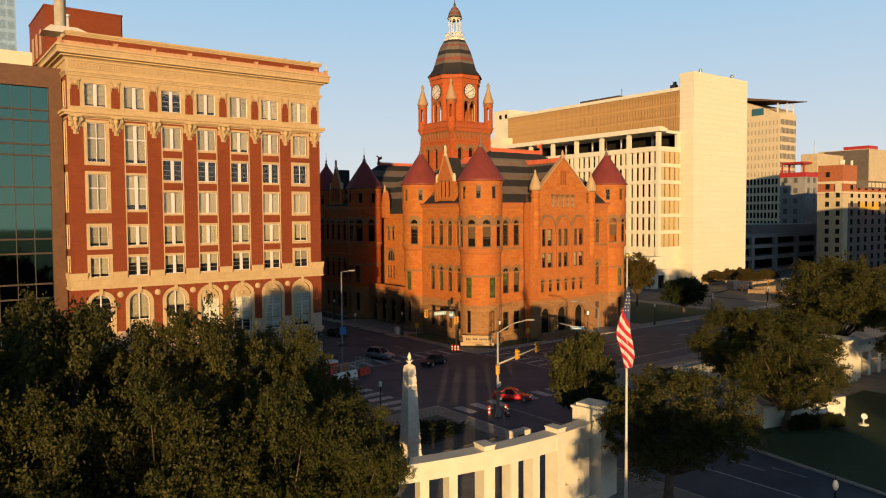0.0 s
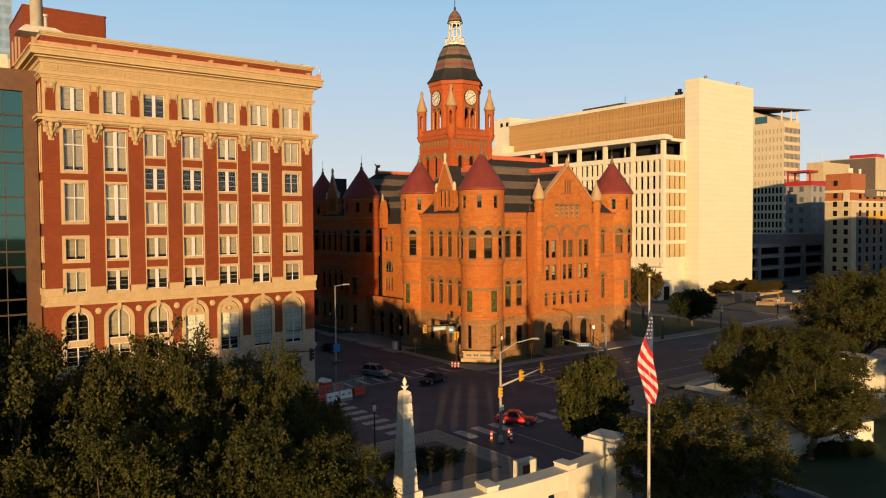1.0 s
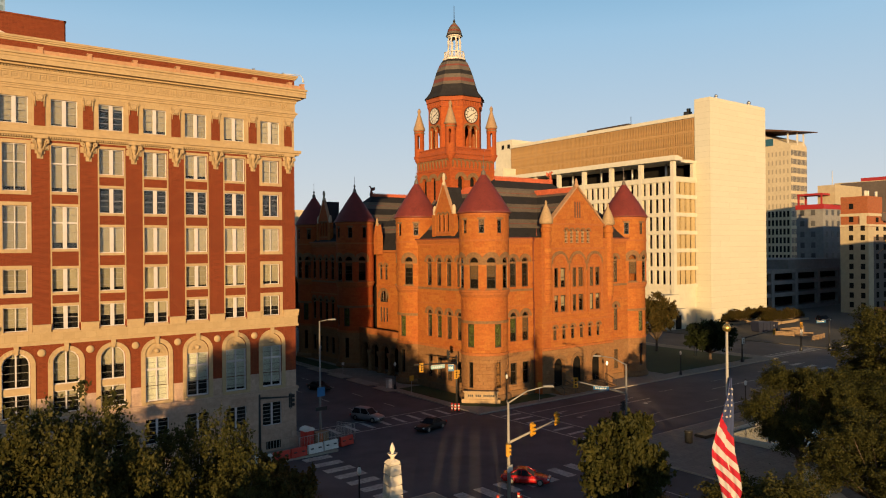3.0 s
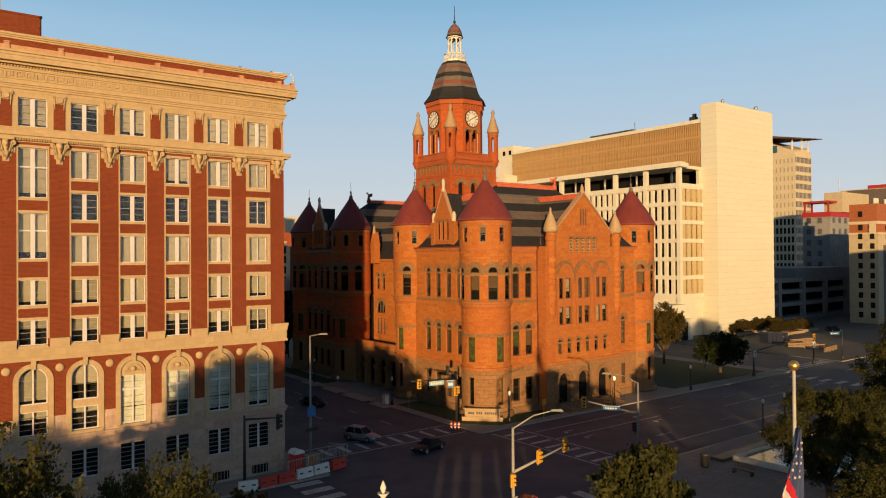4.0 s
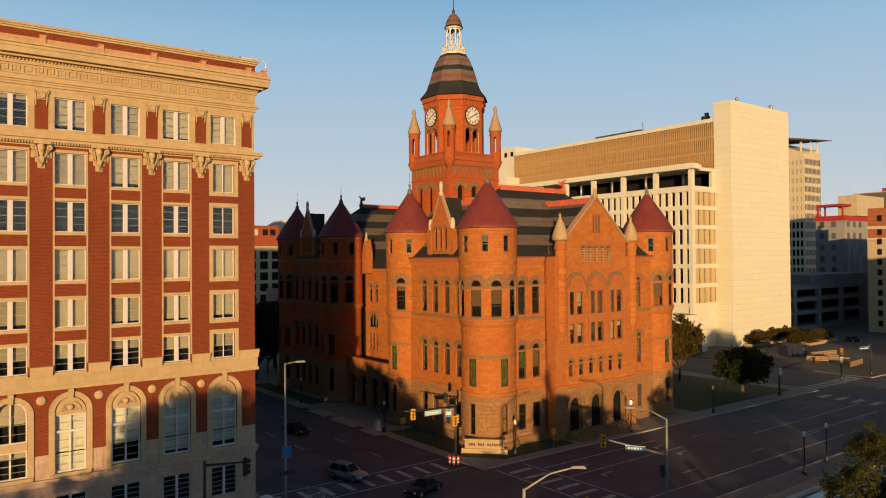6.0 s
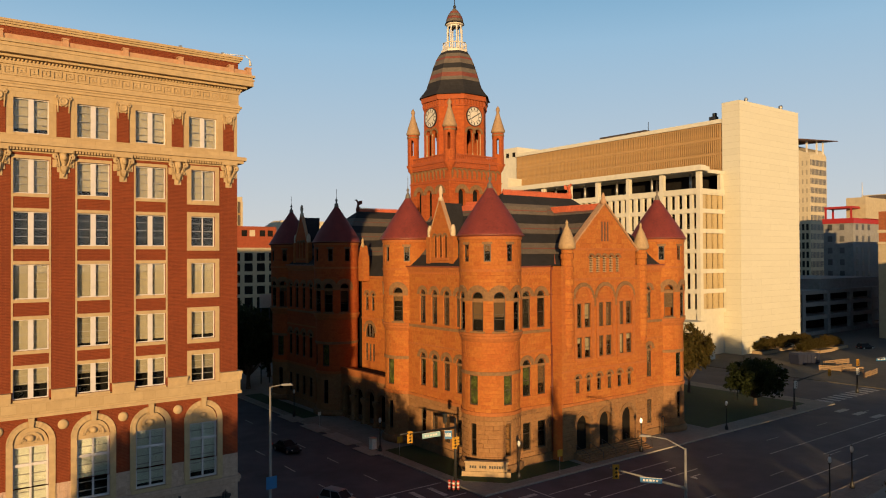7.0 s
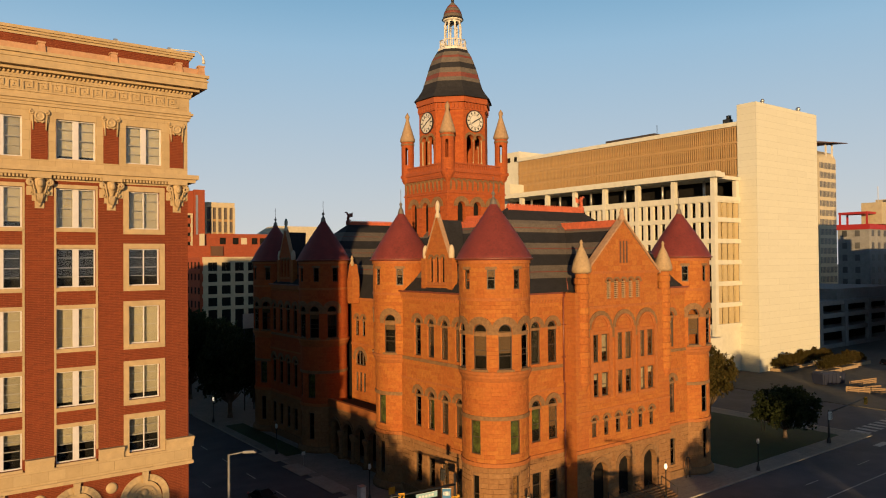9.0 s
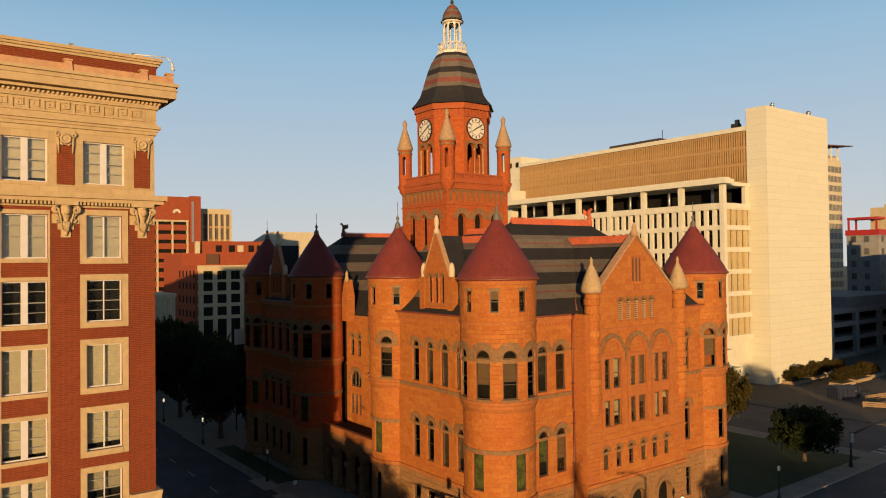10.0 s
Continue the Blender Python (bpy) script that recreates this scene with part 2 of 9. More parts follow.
# ---- shaping ----
def box(bm, x0, y0, z0, x1, y1, z1):
    v = [bm.verts.new(p) for p in ((x0, y0, z0), (x1, y0, z0), (x1, y1, z0), (x0, y1, z0), (x0, y0, z1), (x1, y0, z1), (x1, y1, z1), (x0, y1, z1))]
    for f in ((3, 2, 1, 0), (4, 5, 6, 7), (0, 1, 5, 4), (1, 2, 6, 5), (2, 3, 7, 6), (3, 0, 4, 7)):
        bm.faces.new([v[i] for i in f])
    return bm


def solid(bm, ring_lo, ring_hi, cap=True):
    """A closed body between two rings of as many points (counter-clockwise seen from above)."""
    a, b = [bm.verts.new(p) for p in ring_lo], [bm.verts.new(p) for p in ring_hi]
    n = len(a)
    for i in range(n):
        bm.faces.new((a[i], a[(i + 1) % n], b[(i + 1) % n], b[i]))
    if cap:
        bm.faces.new(a[::-1])
        bm.faces.new(b)
    return bm


def lathe(bm, cx, cy, profile, n=32, turn=0.0, smooth=True):
    """A body turned about an upright axis; the profile runs upwards as (radius, z)."""
    uv = bm.loops.layers.uv.verify()
    rings = []
    for r, z in profile:
        rings.append([bm.verts.new((cx + r * math.cos(turn + 2 * math.pi * i / n), cy + r * math.sin(turn + 2 * math.pi * i / n), z)) for i in range(n)])
    R = max(r for r, z in profile)
    for (r0, z0), (r1, z1), a, b in zip(profile, profile[1:], rings, rings[1:]):
        for i in range(n):
            f = bm.faces.new((a[i], a[(i + 1) % n], b[(i + 1) % n], b[i]))
            f.smooth = smooth
            for loop, (k, z) in zip(f.loops, ((i, z0), (i + 1, z0), (i + 1, z1), (i, z1))):
                loop[uv].uv = (2 * math.pi * R * k / n + 0.01, z)
    bm.faces.new(rings[0][::-1])
    bm.faces.new(rings[-1])
    return bm


def tube(bm, a, b, r0, r1=None, n=8):
    """A round bar from a to b."""
    a, b = Vector(a), Vector(b)
    r1 = r0 if r1 is None else r1
    q = (b - a).to_track_quat("Z", "Y")
    rings = [[p + q @ Vector((r * math.cos(2 * math.pi * i / n), r * math.sin(2 * math.pi * i / n), 0)) for i in range(n)] for p, r in ((a, r0), (b, r1))]
    m = len(bm.faces)
    solid(bm, *rings)
    for f in list(bm.faces)[m:]:
        f.smooth = len(f.verts) == 4
    return bm


def ball(bm, c, r, n=10, squash=1.0):
    prof = [(max(0.001, r * math.sin(math.pi * k / n)), c[2] - squash * r * math.cos(math.pi * k / n)) for k in range(n + 1)]
    return lathe(bm, c[0], c[1], prof, 2 * n)


def finish(bm):
    """Metres for the surface pattern on every face that has none yet."""
    uv = bm.loops.layers.uv.verify()
    bm.normal_update()
    for f in bm.faces:
        if any(l[uv].uv.length_squared > 0 for l in f.loops):
            continue
        n = f.normal
        if abs(n.z) > 0.8 or math.hypot(n.x, n.y) < 1e-6:
            for l in f.loops:
                l[uv].uv = (l.vert.co.x + 0.003, l.vert.co.y)
        else:
            h = math.hypot(n.x, n.y)
            tx, ty = -n.y / h, n.x / h
            for l in f.loops:
                l[uv].uv = (l.vert.co.x * tx + l.vert.co.y * ty + 0.003, l.vert.co.z / max(0.3, h))
    return bm


def thing(name, at=(0, 0, 0), label="", category="", group="", kind="", turn=0.0):
    ob = new(name)
    ob.matrix_basis = pose(*at, 0, 0, turn)
    return tagged(ob, label, category, group, kind)


def world_of(ob):
    m = Matrix()
    while ob:
        m, ob = ob.matrix_basis @ m, ob.parent
    return m


def mesh_of(name, bm, material):
    finish(bm)
    me = bpy.data.meshes.new(name)
    bm.to_mesh(me)
    bm.free()
    me.materials.append(material)
    return me


def part(name, bm, material, parent, label="", local=False):
    """One mesh under a thing or a part. Unless local, its points are given in the world."""
    if not local:
        bm.transform(world_of(parent).inverted())
    ob = new(name, mesh_of(name, bm, material))
    ob.parent = parent
    return tagged(ob, label)


def whole(name, bm, material, label="", category="", kind="", group="", at=None):
    ob = new(name, mesh_of(name, bm, material))
    if at is not None:
        ob.matrix_basis = at
    return tagged(ob, label, category, group, kind)


class Flat:
    """A wall's own metres: u along it to the right as seen from outside, z up, d outwards."""
    def __init__(self, x, y, heading):
        self.o, self.t = (x, y), (math.cos(radians(heading)), math.sin(radians(heading)))
        self.n, self.step = (self.t[1], -self.t[0]), 1e9

    def __call__(self, u, z, d=0.0):
        return (self.o[0] + u * self.t[0] + d * self.n[0], self.o[1] + u * self.t[1] + d * self.n[1], z)

    def frame_at(self, u, z, d=0.0):
        t, n, p = self.t, self.n, self(u, z, d)
        return Matrix(((t[0], -n[0], 0, p[0]), (t[1], -n[1], 0, p[1]), (0, 0, 1, p[2]), (0, 0, 0, 1)))


class Round(Flat):
    """The same on a round wall; u is the angle in radians times its radius."""
    def __init__(self, x, y, r):
        self.o, self.r, self.step = (x, y), r, r * math.pi / 18

    def __call__(self, u, z, d=0.0):
        return (self.o[0] + (self.r + d) * math.cos(u / self.r), self.o[1] + (self.r + d) * math.sin(u / self.r), z)

    def frame_at(self, u, z, d=0.0):
        a, p = u / self.r, self(u, z, d)
        t, n = (-math.sin(a), math.cos(a)), (math.cos(a), math.sin(a))
        return Matrix(((t[0], -n[0], 0, p[0]), (t[1], -n[1], 0, p[1]), (0, 0, 1, p[2]), (0, 0, 0, 1)))


def wall(bm, P, u0, u1, z0, z1, holes=(), depth=0.4):
    """A wall with openings that go in by depth. A hole: (u0, u1, z0, z1, arched)."""
    uv = bm.loops.layers.uv.verify()

    def face(points):
        f = bm.faces.new([bm.verts.new(P(*p)) for p in points])
        for l, p in zip(f.loops, points):
            l[uv].uv = (p[0] + 0.003 + (p[2] if len({q[0] for q in points}) == 1 else 0), p[1] + (p[2] if len({q[1] for q in points}) == 1 else 0))

    us, zs = {u0, u1}, {z0, z1}
    for h in holes:
        us |= {h[0], h[1]}
        zs |= {h[2], h[3]}
    k = max(1, math.ceil((u1 - u0) / P.step))
    us |= {u0 + (u1 - u0) * i / k for i in range(k + 1)}
    us = sorted(us)
    us = [u for i, u in enumerate(us) if i == 0 or u - us[i - 1] > 1e-5]
    zs = sorted(z for z in zs if z0 <= z <= z1)
    for a, b in zip(us, us[1:]):
        for c, d in zip(zs, zs[1:]):
            if not any(h[0] - 1e-4 < a and b < h[1] + 1e-4 and h[2] - 1e-4 < c and d < h[3] + 1e-4 for h in holes):
                face(((a, c, 0), (b, c, 0), (b, d, 0), (a, d, 0)))
    for h in holes:
        a, b, c, d = h[:4]
        r = (b - a) / 2 if h[4] else 0
        mid, spring = (a + b) / 2, d - r
        face(((a, c, 0), (b, c, 0), (b, c, -depth), (a, c, -depth))[::-1])
        face(((a, c, 0), (a, spring, 0), (a, spring, -depth), (a, c, -depth)))
        face(((b, c, 0), (b, spring, 0), (b, spring, -depth), (b, c, -depth))[::-1])
        if not r:
            face(((a, d, 0), (b, d, 0), (b, d, -depth), (a, d, -depth)))
            continue
        arc = [(mid - r * math.cos(math.pi * i / 12), spring + r * math.sin(math.pi * i / 12)) for i in range(13)]
        for p, q in zip(arc, arc[1:]):
            face(((*p, 0), (*q, 0), (q[0], d, 0), (p[0], d, 0)))
            face(((*p, 0), (*q, 0), (*q, -depth), (*p, -depth)))
    return bm


def strip(bm, P, u0, u1, z0, z1, out, back=0.05):
    """A band that stands proud of a wall."""
    k = max(1, math.ceil((u1 - u0) / P.step))
    us = [u0 + (u1 - u0) * i / k for i in range(k + 1)]
    rows = [[bm.verts.new(P(u, z, d)) for z, d in ((z0, -back), (z0, out), (z1, out), (z1, -back))] for u in us]
    for a, b in zip(rows, rows[1:]):
        for i in range(4):
            bm.faces.new((a[i], b[i], b[(i + 1) % 4], a[(i + 1) % 4]))
    bm.faces.new(rows[0])
    bm.faces.new(rows[-1][::-1])
    return bm


def outline(w, h, arched, t=0.0):
    """The outline of an opening, drawn in by t, from the foot's left corner round to the right."""
    if not arched:
        return [(-w / 2 + t, t), (w / 2 - t, t), (w / 2 - t, h - t), (-w / 2 + t, h - t)]
    r = w / 2
    return [(-r + t, t), (r - t, t)] + [((r - t) * math.cos(math.pi * i / 12), h - r + (r - t) * math.sin(math.pi * i / 12)) for i in range(13)]


def ring_body(bm, outer, inner, y0, y1):
    """A frame between two outlines, from depth y0 (outside) to y1."""
    n = len(outer)
    v = [[bm.verts.new((x, y, z)) for x, z in line] for line, y in ((outer, y0), (inner, y0), (inner, y1), (outer, y1))]
    for a, b in ((0, 1), (1, 2), (2, 3), (3, 0)):
        for i in range(n):
            j = (i + 1) % n
            bm.faces.new((v[a][i], v[a][j], v[b][j], v[b][i]))
    return bm


WINDOWS = {}


def window_meshes(w, h, arched, cross, uprights, t, frame_mat, pane_mat, blind_mat):
    """The meshes of a window: its frame with rails, its pane and its blind."""
    key = (round(w, 2), round(h, 2), arched, cross, uprights, t, frame_mat.name, pane_mat.name)
    if key in WINDOWS:
        return WINDOWS[key]
    frame_me = mesh_of("window", ring_body(bmesh.new(), outline(w, h, arched), outline(w, h, arched, t), 0.0, 0.12), frame_mat)
    bars = []
    for f in cross:
        reach = w / 2 - t * 0.5
        if arched and h * f > h - w / 2:
            reach = math.sqrt(max(0.01, (w / 2 - t * 0.5) ** 2 - (h * f - h + w / 2) ** 2))
        rise = t * 0.35 if frame_mat is not SASH or abs(f - 0.5) < 0.05 else 0.026 if len(cross) > 4 else 0.016
        bars.append(("rail", mesh_of("rail", box(bmesh.new(), -reach, 0.03, h * f - rise, reach, 0.10, h * f + rise), SASHGREY if frame_mat is SASH else frame_mat)))
    for f, s in uprights:
        top = h - t * 0.5 - (w / 2 - math.sqrt(max(0, (w / 2) ** 2 - (w * (f - 0.5)) ** 2)) if arched else 0)
        bars.append(("mullion", mesh_of("mullion", box(bmesh.new(), w * (f - 0.5) - s / 2, -0.015, t * 0.5, w * (f - 0.5) + s / 2, 0.11, top), frame_mat)))
    bm = bmesh.new()
    pts = outline(w, h, arched, t * 0.6)
    v = [[bm.verts.new((x, y, z)) for x, z in pts] for y in (0.055, 0.07)]
    bm.faces.new(v[0])
    bm.faces.new(v[1][::-1])
    for i in range(len(pts)):
        bm.faces.new((v[0][i], v[1][i], v[1][(i + 1) % len(pts)], v[0][(i + 1) % len(pts)]))
    pane_me = mesh_of("pane", bm, pane_mat)
    WINDOWS[key] = frame_me, pane_me, bars
    return WINDOWS[key]


def blind_mesh(w, h, arched, drawn, material, back=0.16):
    key = ("blind", round(w, 2), round(h, 2), arched, round(drawn, 2), material.name)
    if key not in WINDOWS:
        bm = bmesh.new()
        pts = [(x, max(z, h * (1 - drawn))) for x, z in outline(w, h, arched, 0.02)]
        v = [[bm.verts.new((x, y, z)) for x, z in pts] for y in (back, back + 0.02)]
        bm.faces.new(v[0])
        bm.faces.new(v[1][::-1])
        for i in range(len(pts)):
            bm.faces.new((v[0][i], v[1][i], v[1][(i + 1) % len(pts)], v[0][(i + 1) % len(pts)]))
        WINDOWS[key] = mesh_of("blind", bm, material)
    return WINDOWS[key]


def set_window(parent, P, u, z, w, h, arched=False, cross=(0.5,), uprights=(), t=0.09, depth=0.25, frame_mat=CREAMFRAME, pane_mat=PANE, drawn=0.0, blind_mat=BLIND, back=0.16, under=False):
    """A window in its opening: frame, with pane and blind under it."""
    a, b, bars = window_meshes(w, h, arched, cross, uprights, t, frame_mat, pane_mat, BLIND)
    ob = new("window", a)
    ob.parent = parent
    ob.matrix_basis = world_of(parent).inverted() @ P.frame_at(u, z, -depth)
    pane = new("pane", b)
    pane.parent = ob
    pane.visible_shadow = False
    for name, me in bars:
        new(name, me).parent = ob
    if drawn > 0.05:
        blind = new("blind", blind_mesh(w, h - w / 2 if under else h, arched and not under, drawn, blind_mat, back))
        blind.parent = ob
    return ob


def hood(bm, P, u, spring, r, thick=0.45, out=0.12, stones=9):
    """A ring of wedge stones over an arch."""
    n = 2 * stones
    profile = ((r, -0.05), (r, out * 0.6), (r + thick * 0.28, out * 0.75), (r + thick * 0.72, out * 0.75), (r + thick * 0.76, out * 1.25), (r + thick, out * 1.25), (r + thick, -0.05))
    rows = []
    for k in range(n + 1):
        a, cut = math.pi * k / n, 0.7 if k % 2 == 0 else 1.0
        rows.append([bm.verts.new(P(u - rr * math.cos(a), spring + rr * math.sin(a), d * cut if d > 0 else d)) for rr, d in profile])
    for a, b in zip(rows, rows[1:]):
        for i in range(len(profile)):
            j = (i + 1) % len(profile)
            bm.faces.new((a[i], a[j], b[j], b[i]))
    bm.faces.new(rows[0][::-1])
    bm.faces.new(rows[-1])
    return bm


def spiral(bm, P, u, z, d, r, hand=1, turns=1.4, thick=0.07, start=0.0):
    """A carved scroll: a thinning coil that lies along the wall."""
    n, rings = int(12 * turns), []
    for k in range(n + 1):
        a, rr = hand * (start + 2 * math.pi * turns * k / n), r * (1 - 0.72 * k / n)
        f = thick * (1.15 - 0.5 * k / n)
        ring = []
        for q in range(6):
            b = q * math.pi / 3
            ring.append(bm.verts.new(P(u + (rr + f * math.cos(b)) * math.sin(a), z + (rr + f * math.cos(b)) * math.cos(a), d + 0.05 * k / n + f * math.sin(b))))
        rings.append(ring)
    for a, b in zip(rings, rings[1:]):
        for q in range(6):
            bm.faces.new((a[q], a[(q + 1) % 6], b[(q + 1) % 6], b[q])).smooth = True
    bm.faces.new(rings[0][::-1])
    bm.faces.new(rings[-1])
    return bm


def block_stone(name, dark, light, odd):
    """Single dressed stones: each its own tone, with grain and weathering."""
    k = Tree_of_nodes(name)
    geo, info, at = k.node("NewGeometry"), k.node("ObjectInfo"), k.node("TexCoord")
    add = k.node("Math")
    k.link(geo.outputs["Random Per Island"], add.inputs[0])
    k.link(info.outputs["Random"], add.inputs[1])
    part_of = k.node("Math")
    part_of.operation = "FRACT"
    k.link(add.outputs[0], part_of.inputs[0])
    fine = k.node("TexNoise", Scale=3.5, Detail=6.0, Roughness=0.7)
    wide = k.node("TexNoise", Scale=0.18, Detail=4.0, Roughness=0.6)
    for n in (fine, wide):
        k.link(at.outputs["Object"], n.inputs["Vector"])
    c = k.mix("MIX", part_of.outputs[0], dark, light)
    c = k.mix("MIX", k.ramp(wide.outputs[0], 0.45, 0.7, 0.0, 0.6), c, odd)
    c = k.mix("MULTIPLY", 0.7, c, k.mix("MIX", k.ramp(fine.outputs[0], 0.3, 0.7), (0.62, 0.6, 0.58), (1.15, 1.15, 1.15)))
    k.link(c, k.bsdf.inputs["Base Color"])
    k.bsdf.inputs["Roughness"].default_value = 0.9
    k.bsdf.inputs["Specular IOR Level"].default_value = 0.25
    b = k.node("Bump", Distance=0.03, Strength=0.7)
    k.link(fine.outputs[0], b.inputs["Height"])
    k.link(b.outputs[0], k.bsdf.inputs["Normal"])
    return k.m


REDBLOCK = block_stone("red_sandstone_block", (0.315, 0.099, 0.0235), (0.380, 0.141, 0.032), (0.340, 0.090, 0.0215))
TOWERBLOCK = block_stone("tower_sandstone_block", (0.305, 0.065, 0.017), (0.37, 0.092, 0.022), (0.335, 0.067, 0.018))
GREYBLOCK = block_stone("rough_granite_block", (0.235, 0.118, 0.050), (0.272, 0.145, 0.064), (0.25, 0.122, 0.053))
LIMEBLOCK = block_stone("limestone_block", (0.395, 0.272, 0.208), (0.485, 0.345, 0.265), (0.42, 0.285, 0.215))


def stones(P, u0, u1, z0, z1, holes, seed, course=0.42, longest=1.2, proud=0.022, hood_w=0.46):
    """Courses of stones of uneven length over a wall, left out at openings. Yields (points, faces) of each stone."""
    r = random.Random(seed)
    bars = []
    for h in holes:
        a, b, c, d, arch = h
        rad = (b - a) / 2 if arch else 0
        bars.append((a - 0.04, b + 0.04, c - 0.22, d - rad + 0.02))
        if arch:
            bars.append((a - hood_w, b + hood_w, d - rad, d + hood_w))
        else:
            bars.append((a - 0.1, b + 0.1, c, d + 0.1))
    rows = max(1, round((z1 - z0) / course))
    tall = (z1 - z0) / rows
    for k in range(rows):
        lo, hi = z0 + k * tall + 0.009, z0 + (k + 1) * tall - 0.009
        u = u0 - r.random() * longest * 0.5
        while u < u1:
            v = u + r.uniform(0.45, 1.0) * longest
            pieces = [(max(u, u0) + 0.009, min(v, u1) - 0.009)]
            for a, b, c, d in bars:
                if c < hi and d > lo:
                    cut = []
                    for p, q in pieces:
                        if b <= p or a >= q:
                            cut.append((p, q))
                        else:
                            cut += [(p, a), (b, q)]
                    pieces = cut
            for p, q in pieces:
                if q - p < 0.12:
                    continue
                d = proud * r.uniform(0.35, 1.2)
                mid = [p, (p + q) / 2, q] if P.step < 1e6 else [p, q]
                e = 0.018
                pts = [P(s, z, -0.01) for s in mid for z in (lo, hi)]
                ins = [p + e] + mid[1:-1] + [q - e]
                pts += [P(s, z, d) for s in ins for z in (lo + e, hi - e)]
                m = len(mid)
                faces = [(2 * i + 2 * m, 2 * i + 2 + 2 * m, 2 * i + 3 + 2 * m, 2 * i + 1 + 2 * m) for i in range(m - 1)]
                faces += [(2 * i, 2 * i + 2, 2 * i + 2 + 2 * m, 2 * i + 2 * m) for i in range(m - 1)]
                faces += [(2 * i + 1 + 2 * m, 2 * i + 3 + 2 * m, 2 * i + 3, 2 * i + 1) for i in range(m - 1)]
                faces += [(0, 2 * m, 2 * m + 1, 1), (2 * m - 2, 2 * m - 1, 4 * m - 1, 4 * m - 2)]
                yield pts, faces
            u = v


def lay(parent, material, lists, name="stonework", kind="stuff"):
    """All the stones of some walls as one mesh."""
    verts, faces = [], []
    inv = world_of(parent).inverted()
    for gen in lists:
        for pts, fs in gen:
            o = len(verts)
            verts += pts
            faces += [tuple(i + o for i in f) for f in fs]
    me = bpy.data.meshes.new(name)
    me.from_pydata(verts, [], faces)
    me.transform(inv)
    me.materials.append(material)
    ob = new(name, me)
    ob.parent = parent
    return tagged(ob, "", "", "", kind)


def repeat(name, bm, material, parent, places):
    """Alike pieces as objects of their own on one mesh; places are in the world."""
    me = mesh_of(name, bm, material)
    inv = world_of(parent).inverted()
    for m in places:
        ob = new(name, me)
        ob.parent = parent
        ob.matrix_basis = inv @ m


# ---- the setting: ground, roads, pavements ----
def slab(name, x0, y0, x1, y1, z0, z1, material, label, category, kind="structure"):
    return whole(name, box(bmesh.new(), x0, y0, z0, x1, y1, z1), material, label, category, kind)


HX0, HX1 = 8.8, 30.3        # the wide road: between these y
MX0, MX1 = -9.0, 14.4       # the crossing road: between these x
CX0, CX1 = 92.0, 113.0      # the far parallel road
bm = bmesh.new()
box(bm, -1500, -1500, -1.0, 2500, 2500, -0.02)
whole("ground", bm, EARTH, "dark bare city ground reaching to the horizon", "ground", "structure")
bm = bmesh.new()
box(bm, -400, HX0, -0.5, 400, 26.6, 0.0)
box(bm, MX0, 26.6, -0.5, 400, HX1, 0.0)
box(bm, -400, 26.6, -0.5, -45, HX1, 0.0)
box(bm, MX0, -300, -0.5, MX1, HX0, 0.0)
box(bm, MX0, HX1, -0.5, MX1, 600, 0.0)
box(bm, CX0, HX1, -0.5, CX1, 600, 0.0)
box(bm, CX0, -300, -0.5, CX1, HX0, 0.0)
whole("road", bm, ASPHALT, "dark patched asphalt streets crossing at a junction", "road", "structure")
slab("pavement", MX1 + 0.15, HX1 + 0.15, CX0 - 0.15, 112, -0.4, 0.15, SIDEWALK, "grey paved courthouse block with raised kerb", "pavement")
slab("pavement", -45, 26.75, MX0 - 0.15, 140, -0.4, 0.15, SIDEWALK, "grey pavement beside the brick office building", "pavement")
slab("pavement", MX0 - 30, -26, MX0 - 0.15, HX0 - 0.15, -0.4, 0.15, SIDEWALK, "grey paved plaza round the obelisk", "pavement")
slab("pavement", MX1 + 0.15, -40, CX0 - 0.15, HX0 - 0.15, -0.4, 0.15, SIDEWALK, "grey paved plaza beside the pool", "pavement")
slab("pavement", CX1 + 0.15, HX1 + 0.15, 400, 200, -0.4, 0.15, EARTH, "dark paved forecourt of the white courts tower", "pavement")
slab("pavement", MX1 + 0.15, 112.1, CX0 - 0.15, 400, -0.4, 0.14, SIDEWALK, "grey pavement along the tree-lined block", "pavement")
for args in ((MX1, HX1, MX1 + 0.15, 112), (MX1, HX1, CX0, HX1 + 0.15), (-45, 26.6, MX0, 26.75), (MX0 - 0.15, 26.6, MX0, 140), (MX0 - 30, HX0 - 0.15, MX0, HX0), (MX0 - 0.15, -26, MX0, HX0 - 0.15),
             (MX1, HX0 - 0.15, CX0, HX0), (MX1, -40, MX1 + 0.15, HX0 - 0.15), (CX1, HX1, 400, HX1 + 0.15), (CX0 - 0.15, HX1 + 0.15, CX0, 112)):
    slab("kerb", args[0], args[1], args[2], args[3], -0.4, 0.165, KERB, "pale concrete kerb edging the pavement", "kerb")
# lawns
slab("lawn", 15.9, 37.0, 20.2, 52.0, 0.0, 0.19, GRASS, "dim green lawn strip beside the courthouse", "lawn")
slab("lawn", 23.5, 31.9, 31.0, 35.4, 0.0, 0.19, GRASS, "dim green lawn strip beside the courthouse", "lawn")
slab("lawn", 59.5, 33.4, 88.0, 60.0, 0.0, 0.19, GRASS, "dim green lawn corner with worn track", "lawn")
slab("lawn", 15.9, 76.0, 19.0, 100.0, 0.0, 0.19, GRASS, "dim green lawn strip beside the courthouse", "lawn")
